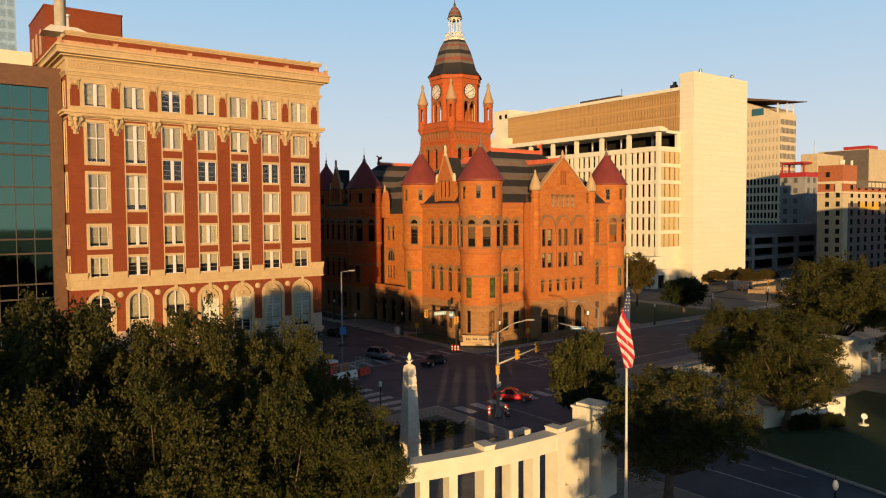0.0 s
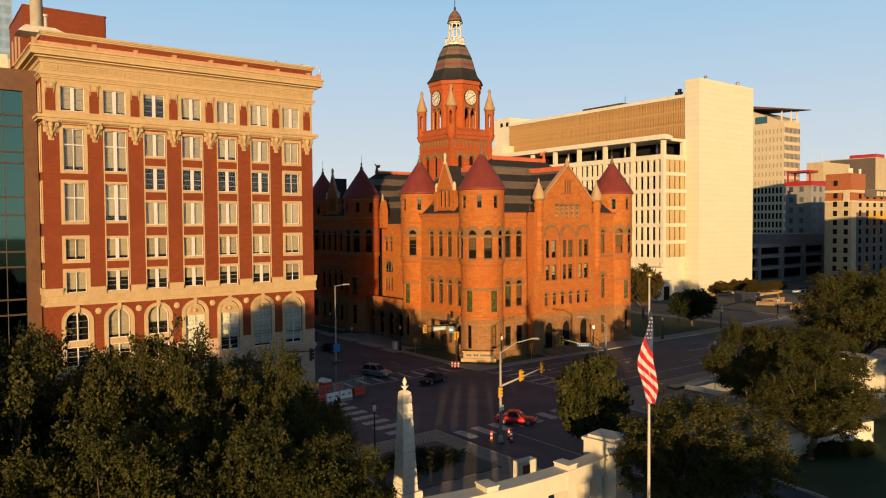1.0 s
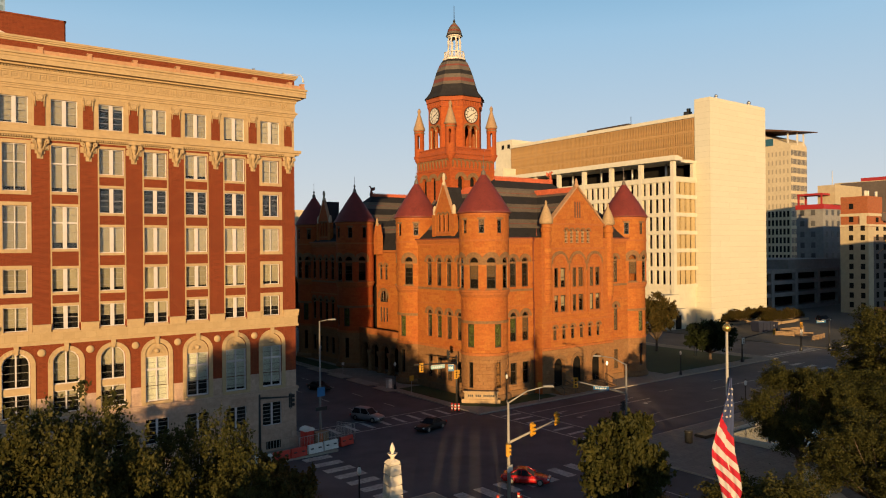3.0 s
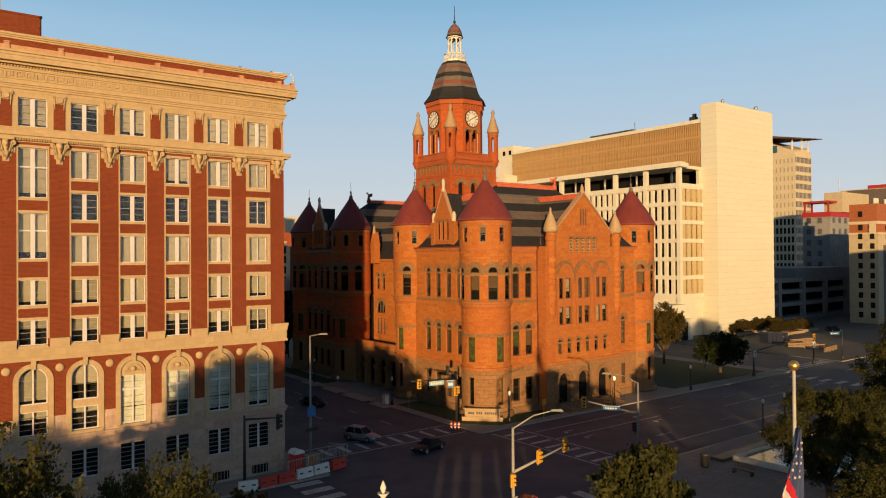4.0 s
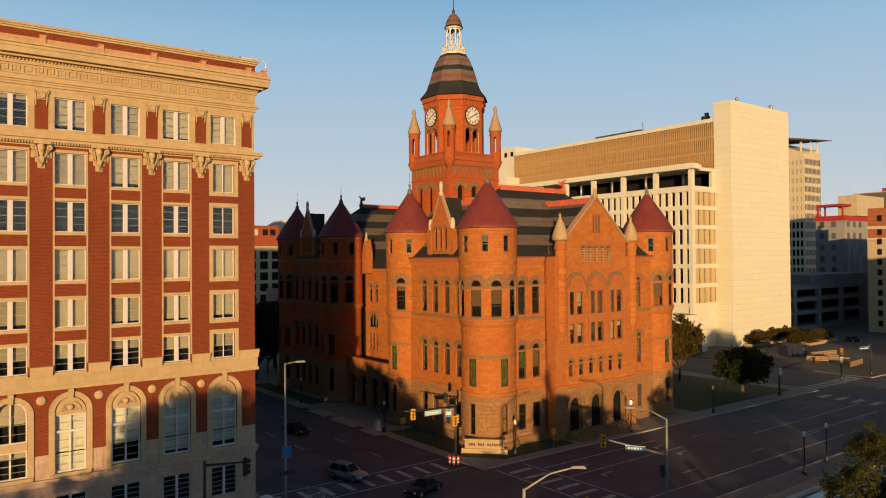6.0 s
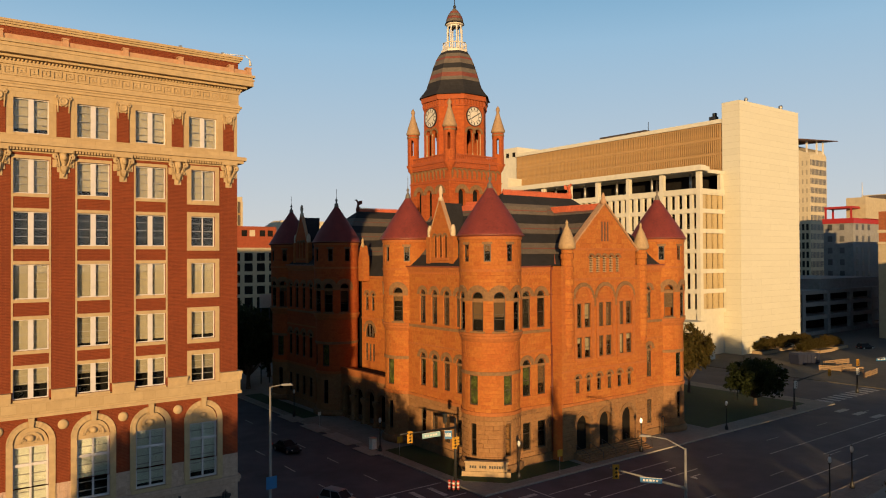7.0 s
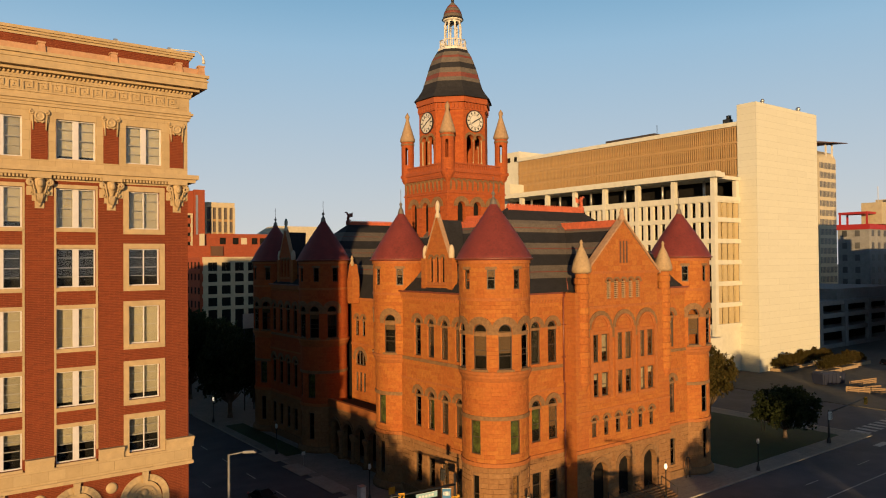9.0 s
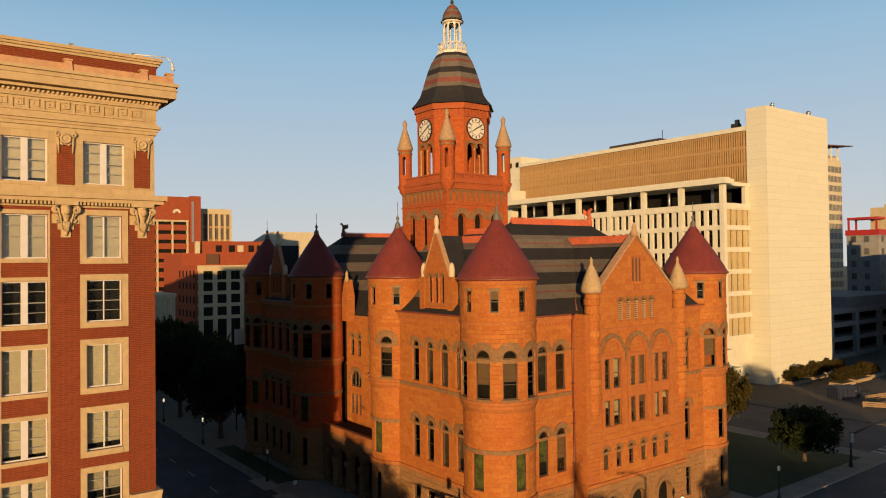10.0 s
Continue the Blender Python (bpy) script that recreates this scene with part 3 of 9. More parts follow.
slab("lawn", -150, -140, MX0 - 30.2, 8.4, -0.5, 0.10, GRASS, "dark green park lawn under the trees", "lawn")
slab("lawn", MX0 - 30.1, -140, MX0 - 0.4, -26.2, -0.5, 0.15, GRASS, "dark green park lawn under the trees", "lawn")
slab("lawn", MX1 + 0.4, -140, 89, -40.2, -0.5, 0.10, GRASS, "dark green park lawn beside the road", "lawn")
slab("lawn", 16.5, -39.5, 36.0, -18.0, 0.0, 0.19, GRASS, "dark green park lawn beside the road", "lawn")
ring = [(15.9, 36.95), (15.9, 35.6), (19.2, 31.9), (23.45, 31.9), (23.45, 35.4), (20.2, 36.95)]
whole("lawn", solid(bmesh.new(), [(x, y, 0.0) for x, y in ring], [(x, y, 0.19) for x, y in ring]), GRASS, "green lawn corner round the stone sign", "lawn", "structure")
# the plaza lawn's bowed edge along the crossing road
edge = [(14.5, -10.5), (9.0, -15.5), (5.1, -20.5), (3.7, -28.0), (2.6, -34.0), (1.6, -40.1)]
ring = edge + [(16.45, -40.1), (16.45, -18.0), (14.5, -18.0)]
whole("lawn", solid(bmesh.new(), [(x, y, -0.4) for x, y in ring], [(x, y, 0.175) for x, y in ring]), GRASS, "sunlit green plaza lawn beside the crossing road", "lawn", "structure")
ring = edge + [(x - 0.25, y - 0.02) for x, y in edge[::-1]]
whole("kerb", solid(bmesh.new(), [(x, y, -0.4) for x, y in ring[::-1]], [(x, y, 0.185) for x, y in ring[::-1]]), KERB, "pale concrete kerb edging the plaza lawn", "kerb", "structure")
slab("lawn", -22.5, -4.5, -11.5, 5.5, 0.0, 0.22, EARTH, "bare dark planting bed before the colonnade", "planting bed")


# ---- road markings ----
def mark(x0, y0, x1, y1, material=ROADPAINT, label="worn white road line on asphalt"):
    whole("road_line", box(bmesh.new(), x0, y0, -0.02, x1, y1, 0.006), material, label, "road line", "structure")


for y, x0, x1 in ((26.75, 20.4, 41), (22.7, 20.4, 41), (20.8, 54, 86), (16.6, 59, 82), (13.0, 20.4, 63)):
    mark(x0, y - 0.08, x1, y + 0.08)
for k in range(5):
    mark(31 + k * 14, 15.9, 34.2 + k * 14, 16.02)
    mark(46 + k * 14, 24.6, 49.2 + k * 14, 24.72)
for k in range(14):
    mark(2.6, 42 + k * 9, 2.74, 45 + k * 9)
    mark(8.4, 42 + k * 9, 8.54, 45 + k * 9)
    mark(1.6, -10 - k * 9, 1.74, -7 - k * 9)
for x in (-3.0, 8.0):
    mark(x, -120, x + 0.12, 4)
# ladder crossings
for k in range(9):
    mark(-7.9 + k * 2.4, 33.2, -7.3 + k * 2.4, 36.4)
    mark(-7.9 + k * 2.4, 4.4, -6.7 + k * 2.4, 7.4)
for k in range(8):
    mark(16.2, 10.6 + k * 2.4, 19.4, 11.2 + k * 2.4)
    mark(-13.8, 10.6 + k * 2.4, -10.6, 11.8 + k * 2.4)
for x0, x1 in ((15.6, 15.8), (19.9, 20.1)):
    mark(x0, 9.5, x1, 29.6)
for y0 in (32.5, 37.0):
    mark(-8.2, y0, 13.8, y0 + 0.2)
for k in range(7):
    mark(86.0, 10.6 + k * 2.7, 89.5, 11.6 + k * 2.7)
for k in range(9):
    mark(93 + k * 2.2, 31.2, 94.1 + k * 2.2, 34.2)

# turning arrows before the crossing
for x, y in ((23.4, 24.6), (37.4, 24.6), (23.6, 21.2), (37.4, 21.2)):
    mark(x, y - 0.09, x + 2.0, y + 0.09, label="worn white turning arrow on asphalt")
    bm = solid(bmesh.new(), [(x - 0.1, y - 0.1, -0.02), (x + 0.1, y - 0.9, -0.02), (x + 0.6, y - 0.3, -0.02)], [(x - 0.1, y - 0.1, 0.007), (x + 0.1, y - 0.9, 0.007), (x + 0.6, y - 0.3, 0.007)])
    whole("road_line", bm, ROADPAINT, "worn white turning arrow on asphalt", "road line", "structure")


# ---- the brick office building with cream trim ----
rng = random.Random(4)
CCX0, CCX1, CCY, CCY1 = -42.45, -11.95, 31.2, 64.0
cc = thing("office_building", ((CCX0 + CCX1) / 2, (CCY + CCY1) / 2, 0), "red brick office building with cream terracotta cornice and bands", "office building")
PW, PN, PS = Flat(CCX0, CCY, 0), Flat(CCX0, CCY1, -90), Flat(CCX1, CCY, 90)
WIDE = CCX1 - CCX0
COLS = [-39.6 + 4.128 * k - CCX0 for k in range(7)]

TALL0, TALL1 = 28.1, 22.75


def bays(col, end):
    """The windows above the belt of one column: sill and head."""
    tall = [(TALL0, 32.45), (TALL1, 26.75), (18.67, 20.9), (15.2, 17.4)]
    even = [(29.95, 32.45), (26.2, 28.65), (22.35, 24.85), (18.67, 20.9), (15.2, 17.4)]
    return tall if col in (0, 1) else even


holes, brickwork, trim = [], bmesh.new(), bmesh.new()
for k, u in enumerate(COLS):
    half = 0.98 if k in (0, 6) else 1.14
    for lo, hi in bays(k, k in (0, 6)):
        holes.append((u - half, u + half, lo, hi, False))
wall(brickwork, PW, 0, WIDE, 15.1, 33.2, holes, 0.34)
arches = [(u - 1.14, u + 1.14, 7.3, 13.2, True) for u in COLS]
wall(brickwork, PW, 0, WIDE, 8.86, 13.87, [(a, b, max(c, 8.86), d, e) for a, b, c, d, e in arches], 0.34)
wall(brickwork, PN, 0, CCY1 - CCY, 0.1, 41.3)
wall(brickwork, PS, 0, CCY1 - CCY, 0.1, 38.2)
wall(brickwork, Flat(CCX1, CCY1, 180), 0, WIDE, 0.1, 41.3)
part("wall", brickwork, BRICK, cc)
attic_holes = [(u - 1.14, u + 1.14, 34.3, 36.8, False) for u in COLS]
attic = bmesh.new()
wall(attic, PW, 0, WIDE, 33.2, 38.2, attic_holes, 0.34)
part("attic_wall", attic, ATTICBLOCK, cc, "cream terracotta attic wall")
base_holes = [(u - 1.14, u + 1.14, 2.95, 5.5, False) for u in COLS]
stone = bmesh.new()
wall(stone, PW, 0, WIDE, 0.1, 8.86, base_holes + [(a, b, c, 8.86, False) for a, b, c, d, e in arches], 0.34)
part("stone_base", stone, LIMESTONE, cc, "grey-cream limestone base")
part("base_band", strip(bmesh.new(), PW, -0.12, WIDE + 0.12, 6.45, 6.72, 0.14), LIMESTONE, cc)
part("base_band", strip(bmesh.new(), PW, -0.2, WIDE + 0.2, 6.72, 7.0, 0.26), LIMESTONE, cc)
part("plinth", strip(bmesh.new(), PW, -0.1, WIDE + 0.1, 0.1, 1.3, 0.18), LIMESTONE, cc)
part("stone_base", wall(bmesh.new(), PS, 0.003, 14, 0.1, 8.86), LIMESTONE, cc)
part("base_band", strip(bmesh.new(), PS, 0.0, 20, 6.45, 7.05, 0.2), LIMESTONE, cc)
lay(cc, LIMEBLOCK, [stones(PW, 0, WIDE, 1.3, 6.4, base_holes, 5, 0.62, 1.9, 0.03, 0.5), stones(PW, 0, WIDE, 7.1, 8.86, [(a - 0.5, b + 0.5, c, 8.86, False) for a, b, c, d, e in arches], 6, 0.62, 1.9, 0.03)])

# belt, bands, cornice: each runs round the street corner
def banded(name, z0, z1, out, label=""):
    bm = bmesh.new()
    strip(bm, PW, -out, WIDE + out, z0, z1, out)
    strip(bm, PS, 0.0, CCY1 - CCY, z0, z1, out)
    strip(bm, PN, 0.0, CCY1 - CCY, z0, z1, out)
    return part(name, bm, ATTICBLOCK if z1 - z0 > 0.55 else TERRACOTTA, cc, label)


PINKSTONE = plain("pinkish_terracotta", (0.42, 0.235, 0.13), 0.75, 0.2, 2.5, 0.6)
banded("belt_course", 13.87, 14.1, 0.26)
banded("belt_course", 14.1, 15.02, 0.18)
for k, a in enumerate([-0.3] + [c + (1.34 if q in (0, 6) else 1.28) for q, c in enumerate(COLS)]):      # the upper mouldings stop at the lowest windows
    b = ([c - (1.34 if q in (0, 6) else 1.28) for q, c in enumerate(COLS)] + [WIDE + 0.3])[k]
    for z0, z1, out in ((15.02, 15.4, 0.19), (15.4, 15.55, 0.28), (15.55, 15.75, 0.38)):
        part("belt_course", strip(bmesh.new(), PW, a, b, z0, z1, out), TERRACOTTA, cc)
for Q in (PS, PN):
    part("belt_course", strip(bmesh.new(), Q, 0.0, CCY1 - CCY, 15.02, 15.75, 0.28), TERRACOTTA, cc)
banded("band", 33.2, 33.42, 0.42)
banded("band", 33.42, 33.72, 0.60)
banded("frieze", 38.05, 39.2, 0.10)
banded("moulding", 38.02, 38.14, 0.2)
banded("moulding", 39.08, 39.2, 0.2)
banded("moulding", 39.2, 39.5, 0.22)
banded("cornice", 39.5, 39.7, 0.64)
banded("cornice", 39.7, 40.15, 1.05)
banded("cornice", 40.15, 40.25, 1.12)
banded("cornice", 40.25, 40.42, 1.02)
banded("cornice", 40.42, 40.62, 1.16)
banded("moulding", 37.5, 37.7, 0.12)
banded("moulding", 37.7, 37.86, 0.2)
banded("moulding", 37.86, 38.02, 0.32)
# egg beads under the cornice and bead rows under the band
n = 128
repeat("egg_bead", ball(bmesh.new(), (0, -0.27, 0.13), 0.085, 6, 1.35), TERRACOTTA, cc, [PW.frame_at(-0.25 + (WIDE + 0.5) * k / (n - 1), 39.3) for k in range(n)])
bm = bmesh.new()
for k in range(150):
    strip(bm, PW, k * WIDE / 150, k * WIDE / 150 + 0.12, 33.02, 33.2, 0.34)
tagged(part("beading", bm, TERRACOTTA, cc), kind="stuff")
banded("frieze_panel", 32.9, 33.02, 0.05)
bm = bmesh.new()
u = 0.2
while u < WIDE - 1.0:      # a running key: up, over, down, in, and on along the foot
    strip(bm, PW, u, u + 0.09, 38.3, 38.98, 0.17)
    strip(bm, PW, u + 0.09, u + 0.6, 38.89, 38.98, 0.17)
    strip(bm, PW, u + 0.51, u + 0.6, 38.55, 38.89, 0.17)
    strip(bm, PW, u + 0.25, u + 0.51, 38.55, 38.64, 0.17)
    strip(bm, PW, u + 0.25, u + 0.34, 38.64, 38.76, 0.17)
    strip(bm, PW, u + 0.09, u + 0.78, 38.3, 38.39, 0.17)
    u += 0.78
tagged(part("key_pattern", bm, TERRACOTTA, cc), kind="stuff")
# parapet set back over the cornice, with coping and little blocks
bm = bmesh.new()
box(bm, CCX0 + 0.2, CCY + 0.3, 40.6, CCX1 + 0.22, CCY + 0.75, 41.95)
box(bm, CCX0 + 0.2, CCY + 0.75, 40.6, CCX0 + 0.65, CCY1, 41.95)
box(bm, CCX1 - 0.25, CCY + 0.75, 40.6, CCX1 + 0.22, CCY1, 41.95)
part("parapet", bm, BRICK, cc)
bm = bmesh.new()
box(bm, CCX0 - 0.05, CCY + 0.0, 42.16, CCX1 + 0.55, CCY + 0.85, 42.35)
box(bm, CCX0 + 0.0, CCY + 0.1, 42.02, CCX1 + 0.46, CCY + 0.85, 42.16)
box(bm, CCX0 + 0.08, CCY + 0.22, 41.86, CCX1 + 0.34, CCY + 0.8, 42.02)
box(bm, CCX0 + 0.1, CCY + 0.85, 41.95, CCX0 + 0.75, CCY1, 42.3)
box(bm, CCX1 - 0.3, CCY + 0.85, 41.95, CCX1 + 0.45, CCY1, 42.3)
part("coping", bm, TERRACOTTA, cc)
bm = bmesh.new()
box(bm, CCX0 + 0.3, CCY + 0.4, 40.4, CCX1 - 0.3, CCY1 - 0.1, 40.62)
part("roof", bm, PALESLATE, cc)
for u in [CCX0 - 0.7] + [CCX0 + c - 2.064 for c in COLS[1:]] + [CCX0 + COLS[6] + 2.064, CCX1 + 0.7]:
    bm = bmesh.new()
    solid(bm, [(u - 0.24, CCY - 0.96, 40.62), (u + 0.24, CCY - 0.96, 40.62), (u + 0.24, CCY - 0.4, 40.62), (u - 0.24, CCY - 0.4, 40.62)], [(u - 0.18, CCY - 0.93, 41.2), (u + 0.18, CCY - 0.93, 41.2), (u + 0.18, CCY - 0.45, 41.2), (u - 0.18, CCY - 0.45, 41.2)])
    box(bm, u - 0.23, CCY - 0.97, 41.2, u + 0.23, CCY - 0.4, 41.3)
    part("cornice_block", bm, PINKSTONE, cc)
# a plain pinkish blocking course stands on the cornice
bm = bmesh.new()
strip(bm, PW, -0.85, WIDE + 0.85, 40.62, 40.98, 0.85)
strip(bm, PW, -0.8, WIDE + 0.8, 40.98, 41.06, 0.78)
part("blocking_course", bm, PINKSTONE, cc)
# near-black box behind every window; the dark of the rooms is its colour
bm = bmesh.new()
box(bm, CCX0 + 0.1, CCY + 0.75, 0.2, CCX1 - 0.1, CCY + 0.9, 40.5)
part("dark_backing", bm, INSIDE, cc)

PALEBLIND = plain("pale_green_blind", (0.60, 0.60, 0.51), 0.8, 0.12, 4.0, 0.9, 0.01, each=0.2)


def shade_at(k, i, n):
    """How far the blind is drawn: the second row from the top has grey screens, the lowest row half open."""
    if i == 1 and n == 5:
        return 0.0
    if i == n - 1:
        return rng.choice((0.35, 0.5, 0.55, 0.85))
    return rng.choice((0.85, 0.9, 1.0, 1.0, 1.0))


for k, u in enumerate(COLS):
    end = k in (0, 6)
    for i, (lo, hi) in enumerate(bays(k, end)):
        half = 0.98 if end else 1.14
        tall = hi - lo > 3.5
        up = ((0.5, 0.05),) if end else ((0.5, 0.34),)
        cr = (0.2, 0.4, 0.81) if tall else (0.27, 0.5, 0.76)
        set_window(cc, PW, u, lo, 2 * half, hi - lo, False, cr, up, 0.07, 0.2, frame_mat=SASH, drawn=shade_at(k, i, len(bays(k, end))), back=0.28)
        if tall:
            part("transom", strip(bmesh.new(), PW, u - half, u + half, lo + 0.6 * (hi - lo), lo + 0.6 * (hi - lo) + 0.13, -0.12, 0.3), SASH, cc)
        bm = bmesh.new()
        if end:          # a flat cream surround
            strip(bm, PW, u - half - 0.34, u - half, lo - 0.34, hi + 0.34, 0.06)
            strip(bm, PW, u + half, u + half + 0.34, lo - 0.34, hi + 0.34, 0.06)
            strip(bm, PW, u - half, u + half, hi, hi + 0.34, 0.06)
            strip(bm, PW, u - half, u + half, lo - 0.34, lo, 0.10)
        else:            # sill and head of a bay between brick piers
            part("window_sill", strip(bmesh.new(), PW, u - half, u + half, lo - 0.24, lo, 0.10), TERRACOTTA, cc)
            strip(bm, PW, u - half, u + half, hi, hi + 0.24, 0.05)
        part("window_surround" if end else "window_head", bm, TERRACOTTA, cc)
    if not end:          # thin cream edges run the whole height of the bay
        lows, highs = min(b[0] for b in bays(k, end)), max(b[1] for b in bays(k, end))
        for side in (-1, 1):
            a, b = sorted((u + side * 1.14, u + side * 1.26))
            part("bay_edge", strip(bmesh.new(), PW, a, b, max(lows - 0.24, 15.78), highs + 0.24, 0.045), TERRACOTTA, cc)
    set_window(cc, PW, u, 34.3, 2.28, 2.5, False, (0.27, 0.5, 0.76), ((0.5, 0.34),), 0.07, 0.2, frame_mat=SASH, drawn=rng.choice((0.85, 0.9, 1.0)) if k != 2 else 0.15, back=0.28)
    # arched bay: glazed round head over a panel, or a carved head over a tall window
    bm = bmesh.new()
    if k < 3:
        set_window(cc, PW, u, 10.0, 2.28, 3.2, True, (0.22, 0.44, 0.66), ((0.5, 0.12),), 0.1, 0.2, drawn=(0.15, 0.9, 0.55)[k], frame_mat=SASH, back=0.28)
        set_window(cc, PW, u, 7.3, 2.28, 2.1, False, (0.25, 0.5, 0.75), ((0.5, 0.12),), 0.09, 0.2, drawn=(0.0, 0.35, 0.3)[k], frame_mat=SASH, back=0.28)
        part("arch_panel", strip(bmesh.new(), PW, u - 1.13, u + 1.13, 9.4, 10.0, -0.08, 0.3), TERRACOTTA, cc)
    else:
        set_window(cc, PW, u, 7.3, 2.28, 4.55, False, (0.13, 0.27, 0.41, 0.55, 0.70, 0.85), ((0.5, 0.13),), 0.14, 0.2, drawn=(1.0, 0.68, 0.93, 0.9)[k - 3], frame_mat=SASH, blind_mat=PALEBLIND, back=0.2)
        part("transom", strip(bmesh.new(), PW, u - 1.13, u + 1.13, 10.4, 10.6, -0.12, 0.3), SASH, cc)
        head = bmesh.new()
        ring = [PW(u + 1.13 * math.cos(math.pi * q / 16), 11.85 + 1.3 * math.sin(math.pi * q / 16), -0.1) for q in range(17)]
        rear = [PW(u + 1.13 * math.cos(math.pi * q / 16), 11.85 + 1.3 * math.sin(math.pi * q / 16), -0.3) for q in range(17)]
        solid(head, rear, ring)
        head = part("carved_head", head, TERRACOTTA, cc, "carved cream round head panel")
        part("carved_arch", hood(bmesh.new(), PW, u, 12.07, 0.62, 0.14, 0.02, 7), TERRACOTTA, head)
        part("carved_shell", ball(bmesh.new(), PW(u, 12.37, -0.1), 0.26, 8), TERRACOTTA, head)
        for side in (-1, 1):
            part("carved_scroll", spiral(bmesh.new(), PW, u + side * 0.42, 12.27, -0.06, 0.14, side, 1.3, 0.045), TERRACOTTA, head)
        part("head_ledge", strip(bmesh.new(), PW, u - 1.13, u + 1.13, 11.8, 12.03, -0.04, 0.3), TERRACOTTA, cc)
    strip(bm, PW, u - 1.56, u - 1.14, 7.3, 12.06, 0.09)
    strip(bm, PW, u + 1.14, u + 1.56, 7.3, 12.06, 0.09)
    hood(bm, PW, u, 12.06, 1.14, 0.42, 0.09, 13)
    strip(bm, PW, u - 1.5, u + 1.5, 7.02, 7.3, 0.18)
    part("arch_surround", bm, TERRACOTTA, cc)
    bm = bmesh.new()
    solid(bm, [PW(u - 0.14, 13.1, 0.02), PW(u + 0.14, 13.1, 0.02), PW(u + 0.14, 13.1, 0.2), PW(u - 0.14, 13.1, 0.2)][::-1], [PW(u - 0.2, 13.85, 0.02), PW(u + 0.2, 13.85, 0.02), PW(u + 0.2, 13.85, 0.26), PW(u - 0.2, 13.85, 0.26)][::-1])
    part("keystone", bm, TERRACOTTA, cc)
    # basement window
    set_window(cc, PW, u, 2.95, 2.28, 2.55, False, (0.17, 0.34, 0.5, 0.66, 0.83), ((0.5, 0.2),), 0.06, 0.2, frame_mat=SASH, drawn=0.0)
    if k > 2:          # small barred cellar light at the foot of the wall
        cellar = part("cellar_window", strip(bmesh.new(), PW, u - 0.85, u + 0.85, 0.4, 1.25, 0.2, 0.0), INSIDE, cc)
        for q in range(5):
            part("bar", strip(bmesh.new(), PW, u - 0.72 + q * 0.34, u - 0.66 + q * 0.34, 0.4, 1.25, 0.225, -0.19), SASHGREY, cellar)
    if k < 6:
        v = u + 2.064
        bm = bmesh.new()
        lathe(bm, 0, 0, [(0.36, -0.05), (0.36, 0.05), (0.25, 0.11), (0.02, 0.13)], 20)
        bm.transform(PW.frame_at(v, 13.1, 0.0) @ pose(0, 0, 0, 90))
        part("roundel", bm, TERRACOTTA, cc, "pale terracotta roundel")


